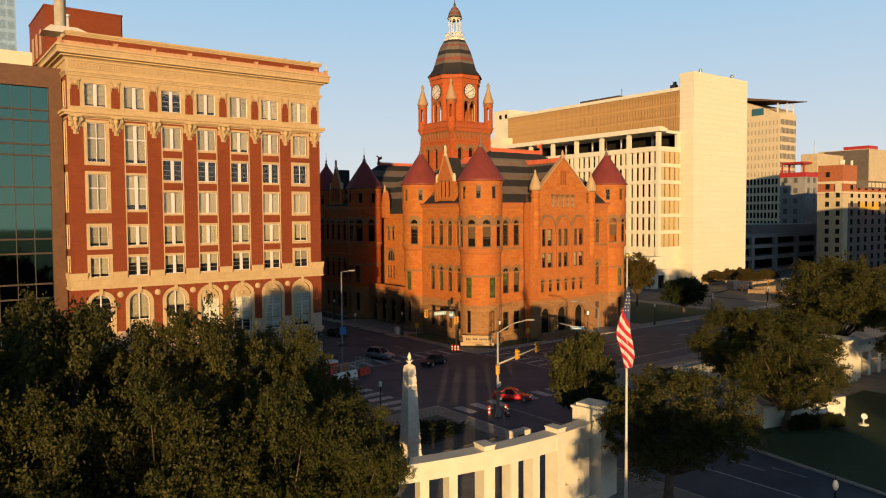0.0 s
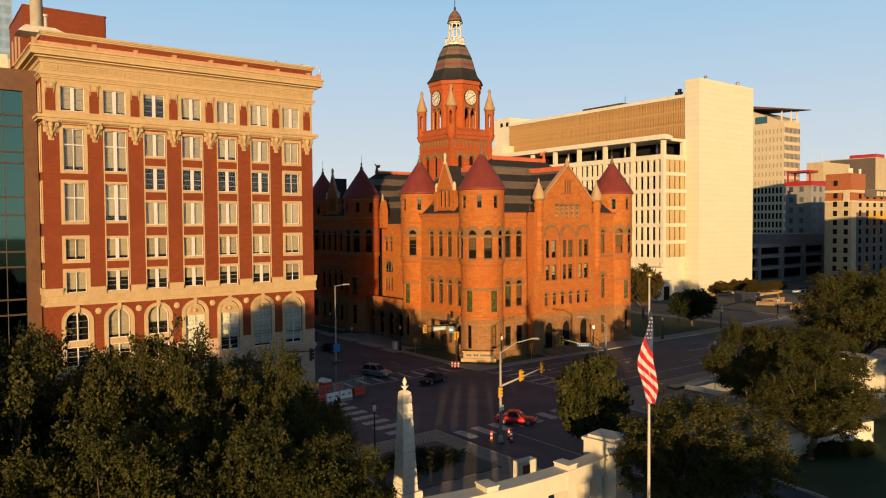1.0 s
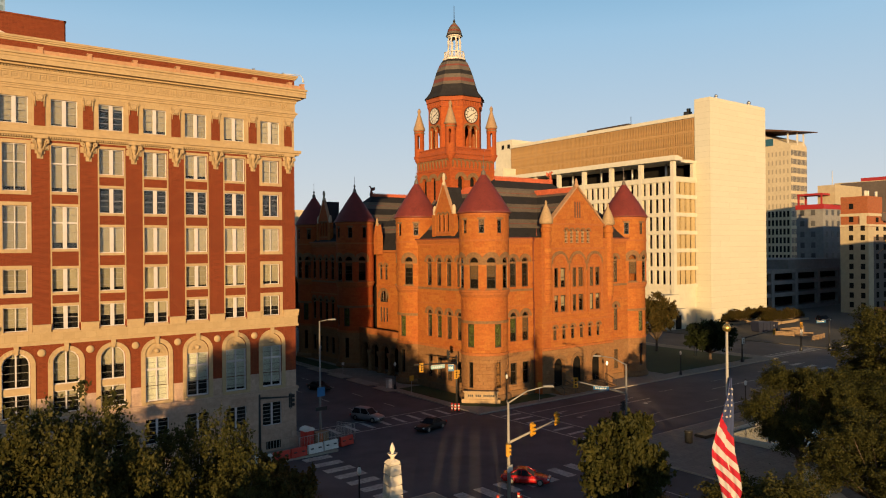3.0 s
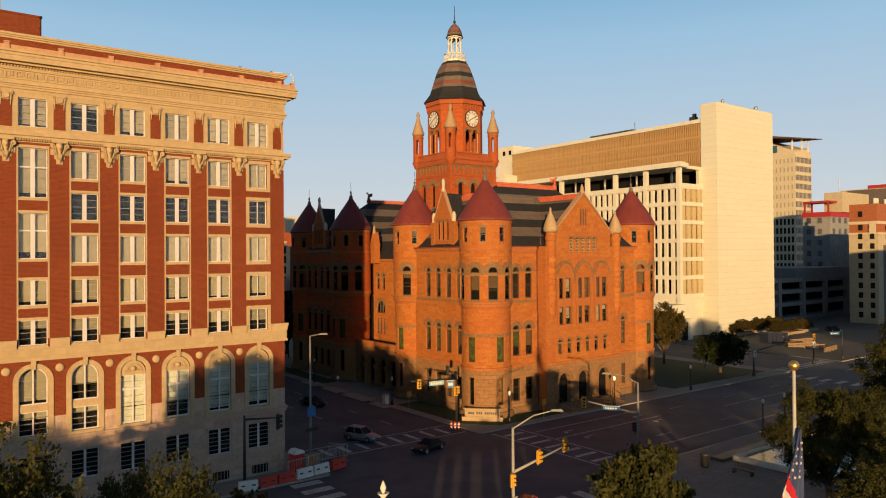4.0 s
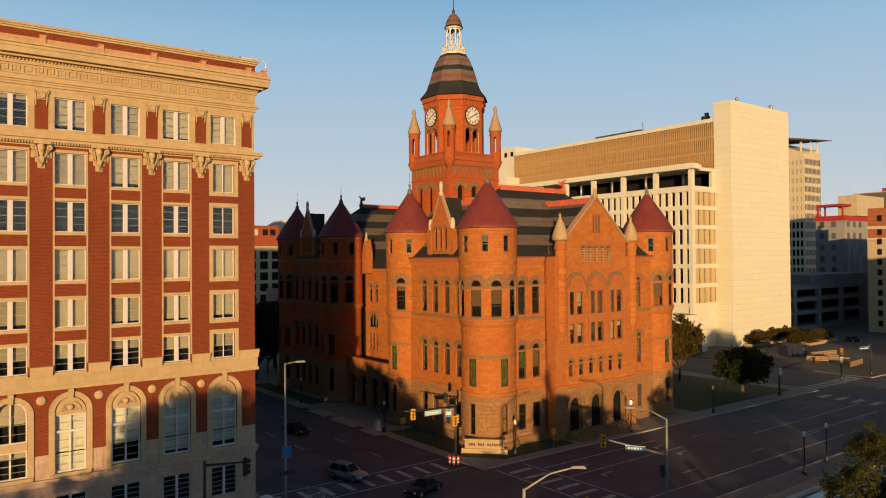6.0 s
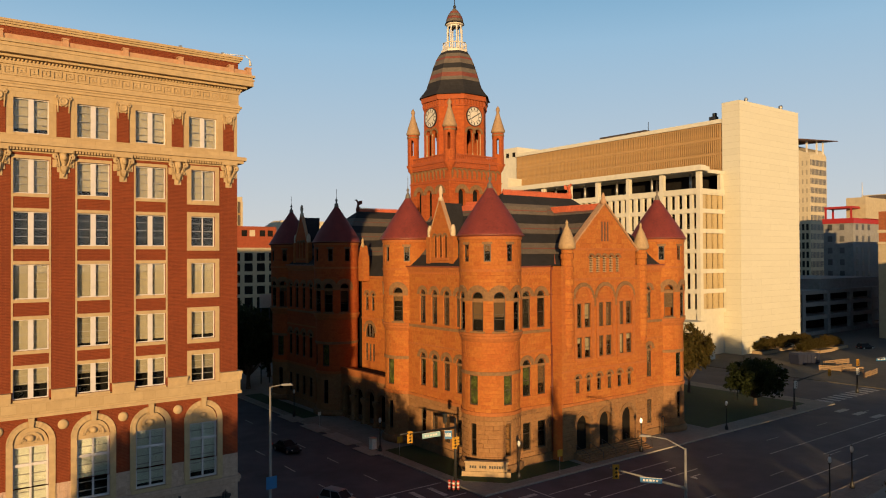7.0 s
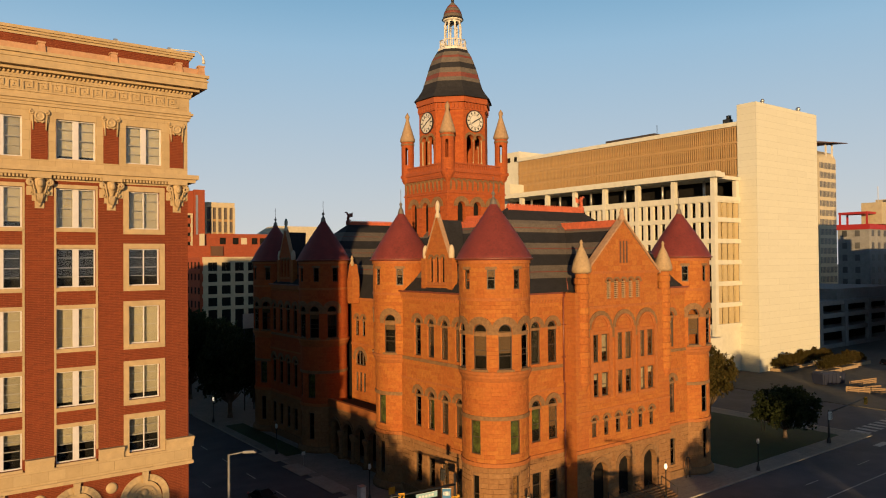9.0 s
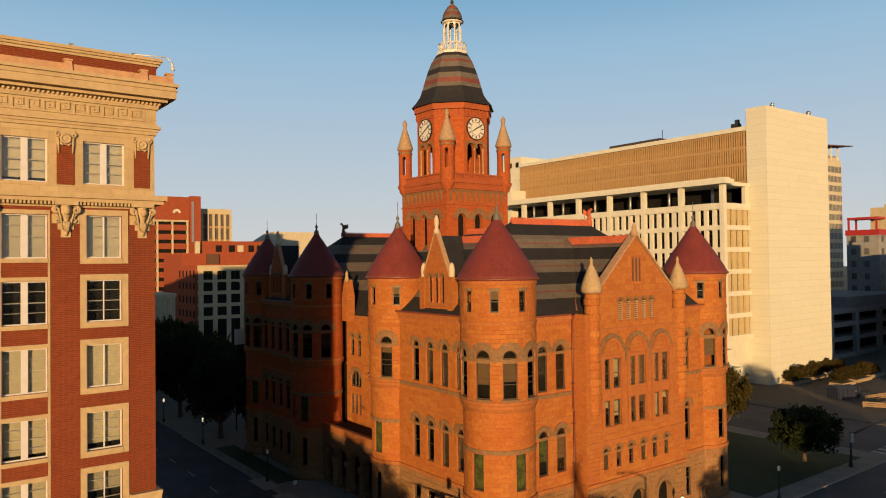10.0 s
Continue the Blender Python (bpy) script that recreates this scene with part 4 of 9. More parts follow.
def console(u):
    """A carved bracket under the band: scroll, leaf and drop."""
    bm = bmesh.new()
    strip(bm, PW, u - 0.26, u + 0.26, 31.15, 31.6, 0.06)
    strip(bm, PW, u - 0.42, u + 0.42, 31.6, 31.95, 0.07)
    strip(bm, PW, u - 0.72, u + 0.72, 31.95, 32.5, 0.08)
    strip(bm, PW, u - 0.60, u + 0.60, 33.0, 33.2, 0.45)
    lathe(bm, 0, 0, [(0.05, 31.25), (0.12, 31.4), (0.11, 31.7), (0.17, 31.9), (0.14, 32.1), (0.2, 32.3), (0.33, 32.55), (0.36, 32.75), (0.26, 32.95), (0.3, 33.05)], 12)
    ball(bm, (0, -0.3, 32.68), 0.2, 6, 1.3)
    for a in (-50, -25, 0, 25, 50):       # short leaf ribs round the neck
        s = math.sin(radians(a))
        tube(bm, (0.1 * s, -0.12, 31.5), (0.2 * s, -0.2, 32.05), 0.05, 0.06, 5)
    bm_m = PW.frame_at(u, 0, 0.1)
    for v in bm.verts:
        if abs(v.co.x) < 2 and v.co.y < 2:
            v.co = bm_m @ v.co
    for s in (-1, 1):
        spiral(bm, PW, u + s * 0.52, 32.72, 0.3, 0.2, s, 1.5, 0.085)
        spiral(bm, PW, u + s * 0.44, 32.12, 0.14, 0.14, -s, 1.2, 0.06)
        tube(bm, PW(u + s * 0.58, 32.66, 0.26), PW(u + s * 0.30, 32.05, 0.16), 0.07, 0.05, 6)
        tube(bm, PW(u + s * 0.42, 32.75, 0.36), PW(u + s * 0.16, 31.6, 0.16), 0.06, 0.04, 6)
    part("console", bm, TERRACOTTA, cc, "carved cream bracket")
    bm = bmesh.new()
    strip(bm, PW, u - 0.5, u + 0.5, 36.5, 37.3, 0.08)
    disc = lathe(bmesh.new(), 0, 0, [(0.30, 0.0), (0.30, 0.1), (0.22, 0.14), (0.2, 0.08), (0.1, 0.12), (0.02, 0.13)], 16)
    disc.transform(PW.frame_at(u, 36.85, 0.08) @ pose(0, 0, 0, 90))
    tmp = bpy.data.meshes.new("tmp")
    disc.to_mesh(tmp)
    disc.free()
    bm.from_mesh(tmp)
    bpy.data.meshes.remove(tmp)
    for s in (-1, 1):
        spiral(bm, PW, u + s * 0.42, 37.08, 0.1, 0.14, s, 1.2, 0.05)
        tube(bm, PW(u + s * 0.4, 36.9, 0.1), PW(u + s * 0.36, 36.0, 0.09), 0.07, 0.045, 6)
        tube(bm, PW(u + s * 0.28, 36.6, 0.1), PW(u + s * 0.12, 36.45, 0.12), 0.07, 0.05, 6)
    part("cartouche", bm, TERRACOTTA, cc, "carved cream cartouche")
    bm = bmesh.new()
    strip(bm, PW, u - 0.46, u + 0.46, 34.2, 36.5, 0.05)
    part("brick_panel", bm, BRICK, cc, "red brick attic panel")


for u in [c - 2.064 for c in COLS[1:]] + [0.75, WIDE - 0.75]:
    console(u)
for z0, z1 in ((TALL0, 32.45), (TALL1, 26.75), (18.67, 20.9), (15.2, 17.4), (34.3, 36.8)):
    for u in (CCY1 - CCY - 1.6, CCY1 - CCY - 5.0):
        bm = bmesh.new()
        strip(bm, PN, u - 0.75, u - 0.5, z0 - 0.25, z1 + 0.25, 0.08)
        strip(bm, PN, u + 0.5, u + 0.75, z0 - 0.25, z1 + 0.25, 0.08)
        strip(bm, PN, u - 0.5, u + 0.5, z1, z1 + 0.25, 0.08)
        strip(bm, PN, u - 0.5, u + 0.5, z0 - 0.25, z0, 0.08)
        part("window_surround", bm, TERRACOTTA, cc)
        set_window(cc, PN, u, z0, 1.0, z1 - z0, False, (0.5,), (), 0.07, -0.02, drawn=0.6)
# rooftop house, vent stack, camera arm
VENTGREY = plain("weathered_zinc", (0.47, 0.44, 0.39), 0.6, 0.15, 2.0, 0.5, 0.005)
bm = bmesh.new()
box(bm, -41.7, 49.0, 41.0, -32.3, 62.0, 49.2)
roof_house = part("penthouse", bm, BRICK, cc, "plain red brick rooftop house")
bm = bmesh.new()
box(bm, -41.78, 48.92, 49.2, -32.22, 62.08, 49.4)
part("penthouse_coping", bm, BRICK, cc)
for k in range(3):
    bm = bmesh.new()
    box(bm, -41.78, 52.0 + k * 3.2, 43.6, -41.66, 53.2 + k * 3.2, 46.8)
    part("penthouse_louvre", bm, PALESTONE, cc)
bm = bmesh.new()
lathe(bm, -42.0, 36.5, [(0.62, 43.0), (0.62, 52.0), (0.7, 52.0), (0.7, 52.6)], 20)
solid(bm, [(-44.0, 35.0, 42.9), (-38.6, 35.0, 42.9), (-38.6, 38.2, 42.9), (-44.0, 38.2, 42.9)], [(-43.2, 35.4, 43.7), (-40.4, 35.4, 43.7), (-40.4, 37.8, 43.7), (-43.2, 37.8, 43.7)])
box(bm, -42.1, 35.6, 40.7, -39.2, 37.6, 42.9)
part("vent_cowl", bm, VENTGREY, cc, "silver metal vent stack")
bm = bmesh.new()
tube(bm, (-40.6, 40, 41), (-40.6, 40, 45.9), 0.16, None, 10)
tube(bm, (-40.6, 40, 45.9), (-40.6, 40, 46.2), 0.3, None, 10)
part("vent_pipe", bm, VENTGREY, cc)
bm = bmesh.new()
tube(bm, (-13.2, 31.7, 42.25), (-13.05, 31.65, 42.5), 0.035)
tube(bm, (-13.05, 31.65, 42.5), (-11.25, 31.0, 42.45), 0.035)
tube(bm, (-11.25, 31.0, 42.45), (-10.95, 30.9, 42.15), 0.035)
tube(bm, (-10.95, 30.9, 42.15), (-10.9, 30.88, 41.8), 0.05, 0.09)
ball(bm, (-10.9, 30.88, 41.72), 0.12, 6)
part("camera_arm", bm, WHITE, cc, "white arm with a camera dome")
for x in (-13.0, -16.5):
    bm = bmesh.new()
    box(bm, x - 0.12, 31.6, 42.25, x + 0.12, 31.8, 42.6)
    part("roof_light", bm, STEEL, cc)

# ---- the glass annex beside it ----
annex = thing("glass_annex", (-70, 50, 0), "modern annex with teal glass wall and bronze frame", "office building")
PA = Flat(-98.6, 33.6, 0)
bm = bmesh.new()
wall(bm, PA, 0, 56.0, 0.1, 38.5, [(0.6, 54.75, 1.0, 36.3, False)], 0.5)
box(bm, -100, 34.1, 38.3, -42.6, 66, 38.5)
box(bm, -42.65, 33.7, 0.1, -42.6, 66, 38.4)
box(bm, -100, 34.5, 0.1, -99.9, 66, 38.4)
box(bm, -100, 66, 0.1, -42.6, 66.2, 38.4)
part("frame", bm, BROWNMETAL, annex)
box_back = box(bmesh.new(), -99.5, 36.5, 0.1, -43.1, 36.7, 38.2)
part("dark_backing", box_back, INSIDE, annex)
LEVELS = [1.0, 4.2, 7.6, 9.3, 13.0, 14.6, 18.0, 19.6, 23.4, 25.3, 28.8, 30.0, 32.6, 33.8, 36.3]
for a, b in zip(LEVELS, LEVELS[1:]):
    for k in range(10):
        bm = bmesh.new()
        x1 = -43.9 - k * 1.75
        box(bm, x1 - 1.70, 33.95, a + 0.06, x1, 33.99, b - 0.06)
        part("glass_panel", bm, TEALPANE, annex)
bm = bmesh.new()
for k in range(11):
    x = -43.87 - k * 1.75
    box(bm, x - 0.05, 33.85, 1.0, x + 0.02, 34.05, 36.3)
for z in LEVELS[1:-1]:
    strip(bm, PA, 0.6, 54.6, z - 0.09, z + 0.09, -0.22, 0.4)
part("mullion_grid", bm, DARKFRAME, annex)
bm = bmesh.new()
box(bm, -110, 42, 36.0, -44.2, 60, 41.6)
part("upper_storey", bm, CONCRETE, annex, "cream upper storey")


# ---- the red sandstone courthouse ----
XC, YC = 38.5, 66.3
court = thing("courthouse", (XC, YC, 0), "red sandstone courthouse with round maroon-roofed turrets and clock tower", "courthouse")
rng = random.Random(11)
GUTTER = plain("oxidised_copper_gutter", (0.16, 0.045, 0.028), 0.45, 0.2, 3.0, 0.5, 0.005)
WHITESTUCCO = plain("white_finial_stone", (0.50, 0.40, 0.29), 0.8, 0.15, 3.0, 0.5)
# pale coping stone, its sunlit edge highlight included in the colour
PALETRIM = plain("sunlit_pale_coping", (0.36, 0.215, 0.125), 0.85, 0.2, 3.0, 0.5)
NX, SX, WY, EY, GY = 20.5, 56.7, 35.85, 96.75, 34.0
GX0, GX1, GXC = 30.0, 46.2, 38.05


def glaze(P, spots, z0, z1, w, arched=True, green=0.0, cross=(0.42,), ups=(), pale=0.0):
    for u in spots:
        set_window(court, P, u, z0, w, z1 - z0, arched, cross, ups, 0.13, 0.17, DARKFRAME,
                   COURTPANE, (1.0 if rng.random() < 0.6 else 0.65) if green else rng.choice((0.0, 0.3, 0.6, 0.65, 1.0, 1.0)), GREENREFLECT if rng.random() < green * 0.85 else BLIND if pale and rng.random() < pale else DARKBLIND, under=arched)
        if arched and w < 2:      # stone bar between the sash and the round head
            part("transom", strip(bmesh.new(), P, u - w / 2, u + w / 2, z1 - w / 2 - 0.26, z1 - w / 2 + 0.02, -0.04, 0.3), BLUESTONE, court)


def hoods(P, spots, z1, w, name="window_arch", thick=0.52):
    for u in spots:
        part(name, hood(bmesh.new(), P, u, z1 - w / 2, w / 2 + 0.02, thick, 0.10, 9), BLUESTONE, court, "grey-brown stone arch")


def courses(P, u0, u1, skip=()):
    """The bands that run round the whole house."""
    for name, z0, z1, out, m in (("string_course", 6.75, 7.1, 0.14, SANDTRIM), ("string_course", 15.95, 16.3, 0.14, BLUESTONE), ("string_course", 13.6, 13.85, 0.07, SANDTRIM),
                                 ("plinth", 0.1, 1.1, 0.2, BLUESTONE), ("cornice", 23.35, 23.6, 0.12, SANDTRIM), ("cornice", 23.6, 23.95, 0.3, SANDTRIM)):
        if name not in skip:
            part(name, strip(bmesh.new(), P, u0, u1, z0, z1, out), m, court)
    part("eave_gutter", strip(bmesh.new(), P, u0, u1, 23.95, 24.12, 0.42), GUTTER, court)
    k = max(2, int((u1 - u0) / 0.45))
    repeat("corbel", box(bmesh.new(), -0.1, -0.12, 0, 0.1, 0.05, 0.3), SANDTRIM, court, [P.frame_at(u0 + (u1 - u0) * (i + 0.5) / k, 23.05) for i in range(k)])


SEED = [100]


def face_stones(P, u0, u1, holes, top, base_top, floor=1.1, red_from=7.1, deep=False):
    """Single stones over a wall: rough granite below, red sandstone above."""
    SEED[0] += 1
    (TOWER_LISTS if deep else RED_LISTS).append(stones(P, u0, u1, red_from, top, [h for h in holes if h[3] > red_from], SEED[0]))
    GREY_LISTS.append(stones(P, u0, u1, floor, base_top - 0.15, [h for h in holes if h[2] < base_top], SEED[0] + 500, 0.52, 1.5, 0.07, 0.5))


RED_LISTS, GREY_LISTS, TOWER_LISTS = [], [], []


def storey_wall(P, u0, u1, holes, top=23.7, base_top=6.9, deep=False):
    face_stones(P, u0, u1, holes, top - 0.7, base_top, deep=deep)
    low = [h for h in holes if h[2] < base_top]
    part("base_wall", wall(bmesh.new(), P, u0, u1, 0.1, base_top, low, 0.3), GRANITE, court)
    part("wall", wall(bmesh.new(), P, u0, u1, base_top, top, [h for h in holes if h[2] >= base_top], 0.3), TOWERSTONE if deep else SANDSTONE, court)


# main walls of the two north pavilions, one the mirror of the other
for y_far, ys in ((56.0, (49.97, 47.38, 44.79, 42.2)), (94.2, (90.4, 87.81, 85.22, 82.63))):
    y_near = 38.4 if y_far < 60 else 76.6
    P = Flat(NX, y_far, -90)
    spots = [y_far - y for y in ys]
    w, length = 1.26, y_far - y_near
    holes = [(u - w / 2, u + w / 2, a, b, c) for u in spots for a, b, c in ((16.6, 21.0, True), (8.4, 12.7, True), (1.9, 5.2, False))]
    # far pavilion in the tower's redder, darker stone, which also deepens its shade
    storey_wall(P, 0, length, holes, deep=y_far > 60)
    glaze(P, spots, 16.6, 21.0, w)
    glaze(P, spots, 8.4, 12.7, w, True, 0.7)
    glaze(P, spots, 1.9, 5.2, w * 0.98, False, 0, (0.6,))
    hoods(P, spots, 21.0, w)
    hoods(P, spots, 12.7, w)
    courses(P, 0, length)
    # a gabled dormer that rises from the wall
    mid = sum(spots) / 4 - 0.7
    P = Flat(NX + 0.55, y_far, -90)
    bm = bmesh.new()
    wall(bm, P, mid - 2.2, mid + 2.2, 23.9, 28.2, [(mid + s - 0.3, mid + s + 0.3, 25.2, 28.1, True) for s in (-1.1, 0, 1.1)], 0.35)
    solid(bm, [P(mid - 2.2, 28.2, 0), P(mid + 2.2, 28.2, 0), P(mid, 32.7, 0)], [P(mid - 2.2, 28.2, -0.5), P(mid + 2.2, 28.2, -0.5), P(mid, 32.7, -0.5)])
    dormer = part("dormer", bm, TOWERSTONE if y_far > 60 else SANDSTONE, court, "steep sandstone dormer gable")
    # near-black sheet painting the dark of the dormer's openings
    bm = solid(bmesh.new(), [P(mid - 2.2, 23.9, -0.25), P(mid + 2.2, 23.9, -0.25), P(mid + 2.2, 28.2, -0.25), P(mid - 2.2, 28.2, -0.25)], [P(mid - 2.2, 23.9, -0.6), P(mid + 2.2, 23.9, -0.6), P(mid + 2.2, 28.2, -0.6), P(mid - 2.2, 28.2, -0.6)])
    part("dormer_back", bm, INSIDE, dormer)
    for s in (-1.1, 0, 1.1):
        part("dormer_arch", hood(bmesh.new(), P, mid + s, 27.8, 0.31, 0.24, 0.08, 7), BLUESTONE, dormer)
    for s in (-0.55, 0.55):
        part("dormer_column", lathe(bmesh.new(), *P(mid + s, 0, 0.02)[:2], [(0.16, 25.0), (0.16, 25.3), (0.11, 25.4), (0.11, 27.4), (0.17, 27.6), (0.17, 27.8)], 10), SANDTRIM, dormer)
    part("dormer_sill", strip(bmesh.new(), P, mid - 1.8, mid + 1.8, 24.85, 25.15, 0.14), SANDTRIM, dormer)
    bm = bmesh.new()
    for s in (-1, 1):
        a, b = Vector(P(mid + s * 2.3, 28.1, 0.08)), Vector(P(mid, 32.85, 0.08))
        n = Vector((*P.n, 0)) * 0.55
        up = Vector((0, 0, 0.24))
        solid(bm, [a, b, b - n, a - n], [a + up, b + up, b - n + up, a - n + up])
    part("dormer_coping", bm, PALETRIM, dormer)
    bm = bmesh.new()
    lathe(bm, *P(mid, 0, -0.15)[:2], [(0.32, 32.5), (0.34, 32.8), (0.2, 33.1), (0.2, 33.3), (0.27, 33.5), (0.27, 34.0), (0.17, 34.35), (0.04, 34.5)], 10)
    part("finial", bm, WHITESTUCCO, dormer)
    for s in (-2.5, 2.5):
        bm = bmesh.new()
        box(bm, *[min(a, b) for a, b in zip(P(mid + s - 0.42, 0, -0.65)[:2], P(mid + s + 0.42, 0, 0.12)[:2])], 23.9, *[max(a, b) for a, b in zip(P(mid + s - 0.42, 0, -0.65)[:2], P(mid + s + 0.42, 0, 0.12)[:2])], 27.9)
        part("dormer_pier", bm, SANDSTONE, dormer)
        bm = bmesh.new()
        lathe(bm, *P(mid + s, 0, -0.2)[:2], [(0.3, 27.9), (0.34, 28.05), (0.34, 28.75), (0.28, 29.1), (0.15, 29.35), (0.04, 29.42)], 10)
        part("finial", bm, WHITESTUCCO, dormer)
    # the dormer's own little roof running back
    bm = bmesh.new()
    ridge, back = Vector(P(mid, 32.3, -0.4)), Vector(P(mid, 32.3, -3.6))
    l0, l1, r0, r1 = (Vector(P(mid + s * 2.1, 28.0, d)) for s, d in ((-1, -0.5), (-1, -2.4), (1, -0.5), (1, -2.4)))
    solid(bm, [l0, r0, ridge], [l1, r1, back])
    part("dormer_roof", bm, SLATE, dormer)

# west front: walls either side of the gabled pavilion
P = Flat(22.35, WY, 0)
spots = [25.88 - 22.35, 28.36 - 22.35]
holes = [(u - 0.69, u + 0.69, a, b, c) for u in spots for a, b, c in ((16.6, 21.1, True), (8.4, 12.8, True), (1.9, 5.2, False))]
storey_wall(P, 0, GX0 - 22.35 + 0.2, holes)
glaze(P, spots, 16.6, 21.1, 1.38)
glaze(P, spots, 8.4, 12.8, 1.38, True, 0.8)
glaze(P, spots, 1.9, 5.2, 1.36, False, 0, (0.6,))
hoods(P, spots, 21.1, 1.38)
hoods(P, spots, 12.8, 1.38)
courses(P, 1.5, GX0 - 22.35)
P = Flat(46.0, WY, 0)
spots = [3.4]
holes = [(u - 0.55, u + 0.55, a, b, c) for u in spots for a, b, c in ((16.6, 21.0, True), (8.4, 12.8, True), (1.9, 5.2, False))]
storey_wall(P, 0, 9.0, holes)
glaze(P, spots, 16.6, 21.0, 1.1)
glaze(P, spots, 8.4, 12.8, 1.1, True, 0.5)
glaze(P, spots, 1.9, 5.2, 1.08, False, 0, (0.6,))
hoods(P, spots, 21.0, 1.1)
hoods(P, spots, 12.8, 1.1)
courses(P, 0.2, 6.5)

# the gabled pavilion
P = Flat(0, GY, 0)
holes, big = [], (33.9, 37.95, 41.95)
for c in big:
    for s in (-0.78, 0.78):
        holes += [(c + s - 0.6, c + s + 0.6, 16.3, 19.35, False), (c + s - 0.6, c + s + 0.6, 12.5, 15.1, False)]
small = [32.85 + 1.99 * k for k in range(6)]
holes += [(x - 0.42, x + 0.42, 8.2, 10.35, True) for x in small]
doors = (33.75, 37.95, 42.4)
holes += [(x - 1.2, x + 1.2, 0.9, 5.35, True) for x in doors]
vents = [38.0 + 1.27 * k for k in (-2, -1, 0, 1, 2)]
low = [h for h in holes if h[2] < 6.9]
part("base_wall", wall(bmesh.new(), P, GX0, GX1, 0.1, 6.9, low, 0.7), GRANITE, court)
bm = wall(bmesh.new(), P, GX0, GX1, 6.9, 22.4, [h for h in holes if h[2] > 6.9], 0.3)
wall(bm, P, 31.9, 44.2, 22.4, 26.3, [(x - 0.38, x + 0.38, 23.2, 25.4, True) for x in vents], 0.3)
solid(bm, [P(31.9, 26.3, 0), P(44.2, 26.3, 0), P(GXC, 31.9, 0)], [P(31.9, 26.3, -0.6), P(44.2, 26.3, -0.6), P(GXC, 31.9, -0.6)])
wall(bm, Flat(GX0, WY + 0.3, -90), 0, WY + 0.3 - GY, 0.1, 24.0)
wall(bm, Flat(GX1, GY, 90), 0, WY + 0.3 - GY, 0.1, 24.0)
wall(bm, P, GX0, 31.9, 22.4, 24.0)
wall(bm, P, 44.2, GX1, 22.4, 24.0)
box(bm, GX0 + 0.02, GY + 0.02, 23.8, 32.0, WY + 0.3, 24.05)
box(bm, 44.1, GY + 0.02, 23.8, GX1 - 0.02, WY + 0.3, 24.05)
gable = part("gable_wall", bm, SANDSTONE, court)
blanks = [(c - 1.4, c + 1.4, 12.1, 21.3, True) for c in big]
RED_LISTS.append(stones(P, 31.9, 44.2, 7.1, 22.2, [h for h in holes if h[2] > 6.9 and h[3] < 11] + blanks, 71))
RED_LISTS.append(stones(P, 32.0, 44.1, 22.5, 26.0, [(x - 0.5, x + 0.5, 23.2, 25.4, True) for x in vents], 72))
for k in range(8):
    z = 26.3 + k * 0.6
    w = 6.1 * (1 - (z + 0.6 - 26.3) / 5.6)
    if w > 0.8:
        RED_LISTS.append(stones(P, GXC - w, GXC + w, z, z + 0.6, [(GXC - 0.75, GXC + 0.75, 27.2, 29.8, False)], 80 + k, 0.6))
GREY_LISTS.append(stones(P, GX0, GX1, 1.1, 6.7, low, 90, 0.52, 1.5, 0.07, 0.58))
for c in big:
    part("great_arch", hood(bmesh.new(), P, c, 20.0, 1.46, 0.5, 0.14, 11), BLUESTONE, gable, "grey-brown stone arch")
    for s in (-1, 1):
        a, b = sorted((c + s * 1.47, c + s * 1.95))
        part("arch_leg", strip(bmesh.new(), P, a, b, 18.9, 20.0, 0.14), BLUESTONE, gable, "grey-brown stone arch")
    part("archivolt", hood(bmesh.new(), P, c, 20.0, 1.22, 0.25, 0.26, 11), SANDTRIM, gable)
    for s in (-1, 1):
        part("arch_shaft", strip(bmesh.new(), P, c + s * 1.58 - 0.2, c + s * 1.58 + 0.2, 12.3, 20.0, 0.24), SANDTRIM, gable)
    bm = bmesh.new()
    strip(bm, P, c - 1.36, c + 1.36, 15.25, 16.1, 0.05)
    strip(bm, P, c - 1.36, c + 1.36, 12.1, 12.45, 0.12)
    strip(bm, P, c - 0.17, c + 0.17, 12.5, 19.4, 0.06)
    strip(bm, P, c - 1.36, c + 1.36, 19.4, 19.65, 0.08)
    part("arch_panel", bm, SANDTRIM, gable)
    glaze(P, [c - 0.78, c + 0.78], 16.3, 19.35, 1.19, False, 0, (0.5,), pale=0.3)
    glaze(P, [c - 0.78, c + 0.78], 12.5, 15.1, 1.19, False, 0, (0.5,), pale=0.3)
glaze(P, small, 8.2, 10.35, 0.82)
hoods(P, small, 10.35, 0.84, thick=0.25)
hoods(P, doors, 5.35, 2.4, "door_arch", 0.55)
for x in vents:
    bm = bmesh.new()
    for k in range(9):
        strip(bm, P, x - 0.38, x + 0.38, 23.25 + k * 0.22, 23.37 + k * 0.22, -0.06, 0.2)
    part("vent_back", box(bmesh.new(), x - 0.4, GY + 0.3, 23.2, x + 0.4, GY + 0.34, 25.5), INSIDE, gable)
    part("gable_vent", bm, PALESTONE, gable, "louvred gable opening")
hoods(P, vents, 25.4, 0.76, thick=0.22)
# raised brown strips; the slits' recess shade is in their colour
for x in (GXC - 0.55, GXC, GXC + 0.55):
    bm = bmesh.new()
    strip(bm, P, x - 0.13, x + 0.13, 27.2, 29.7, 0.03)
    part("painted_slit", bm, BROWNMETAL, gable)
bm = bmesh.new()
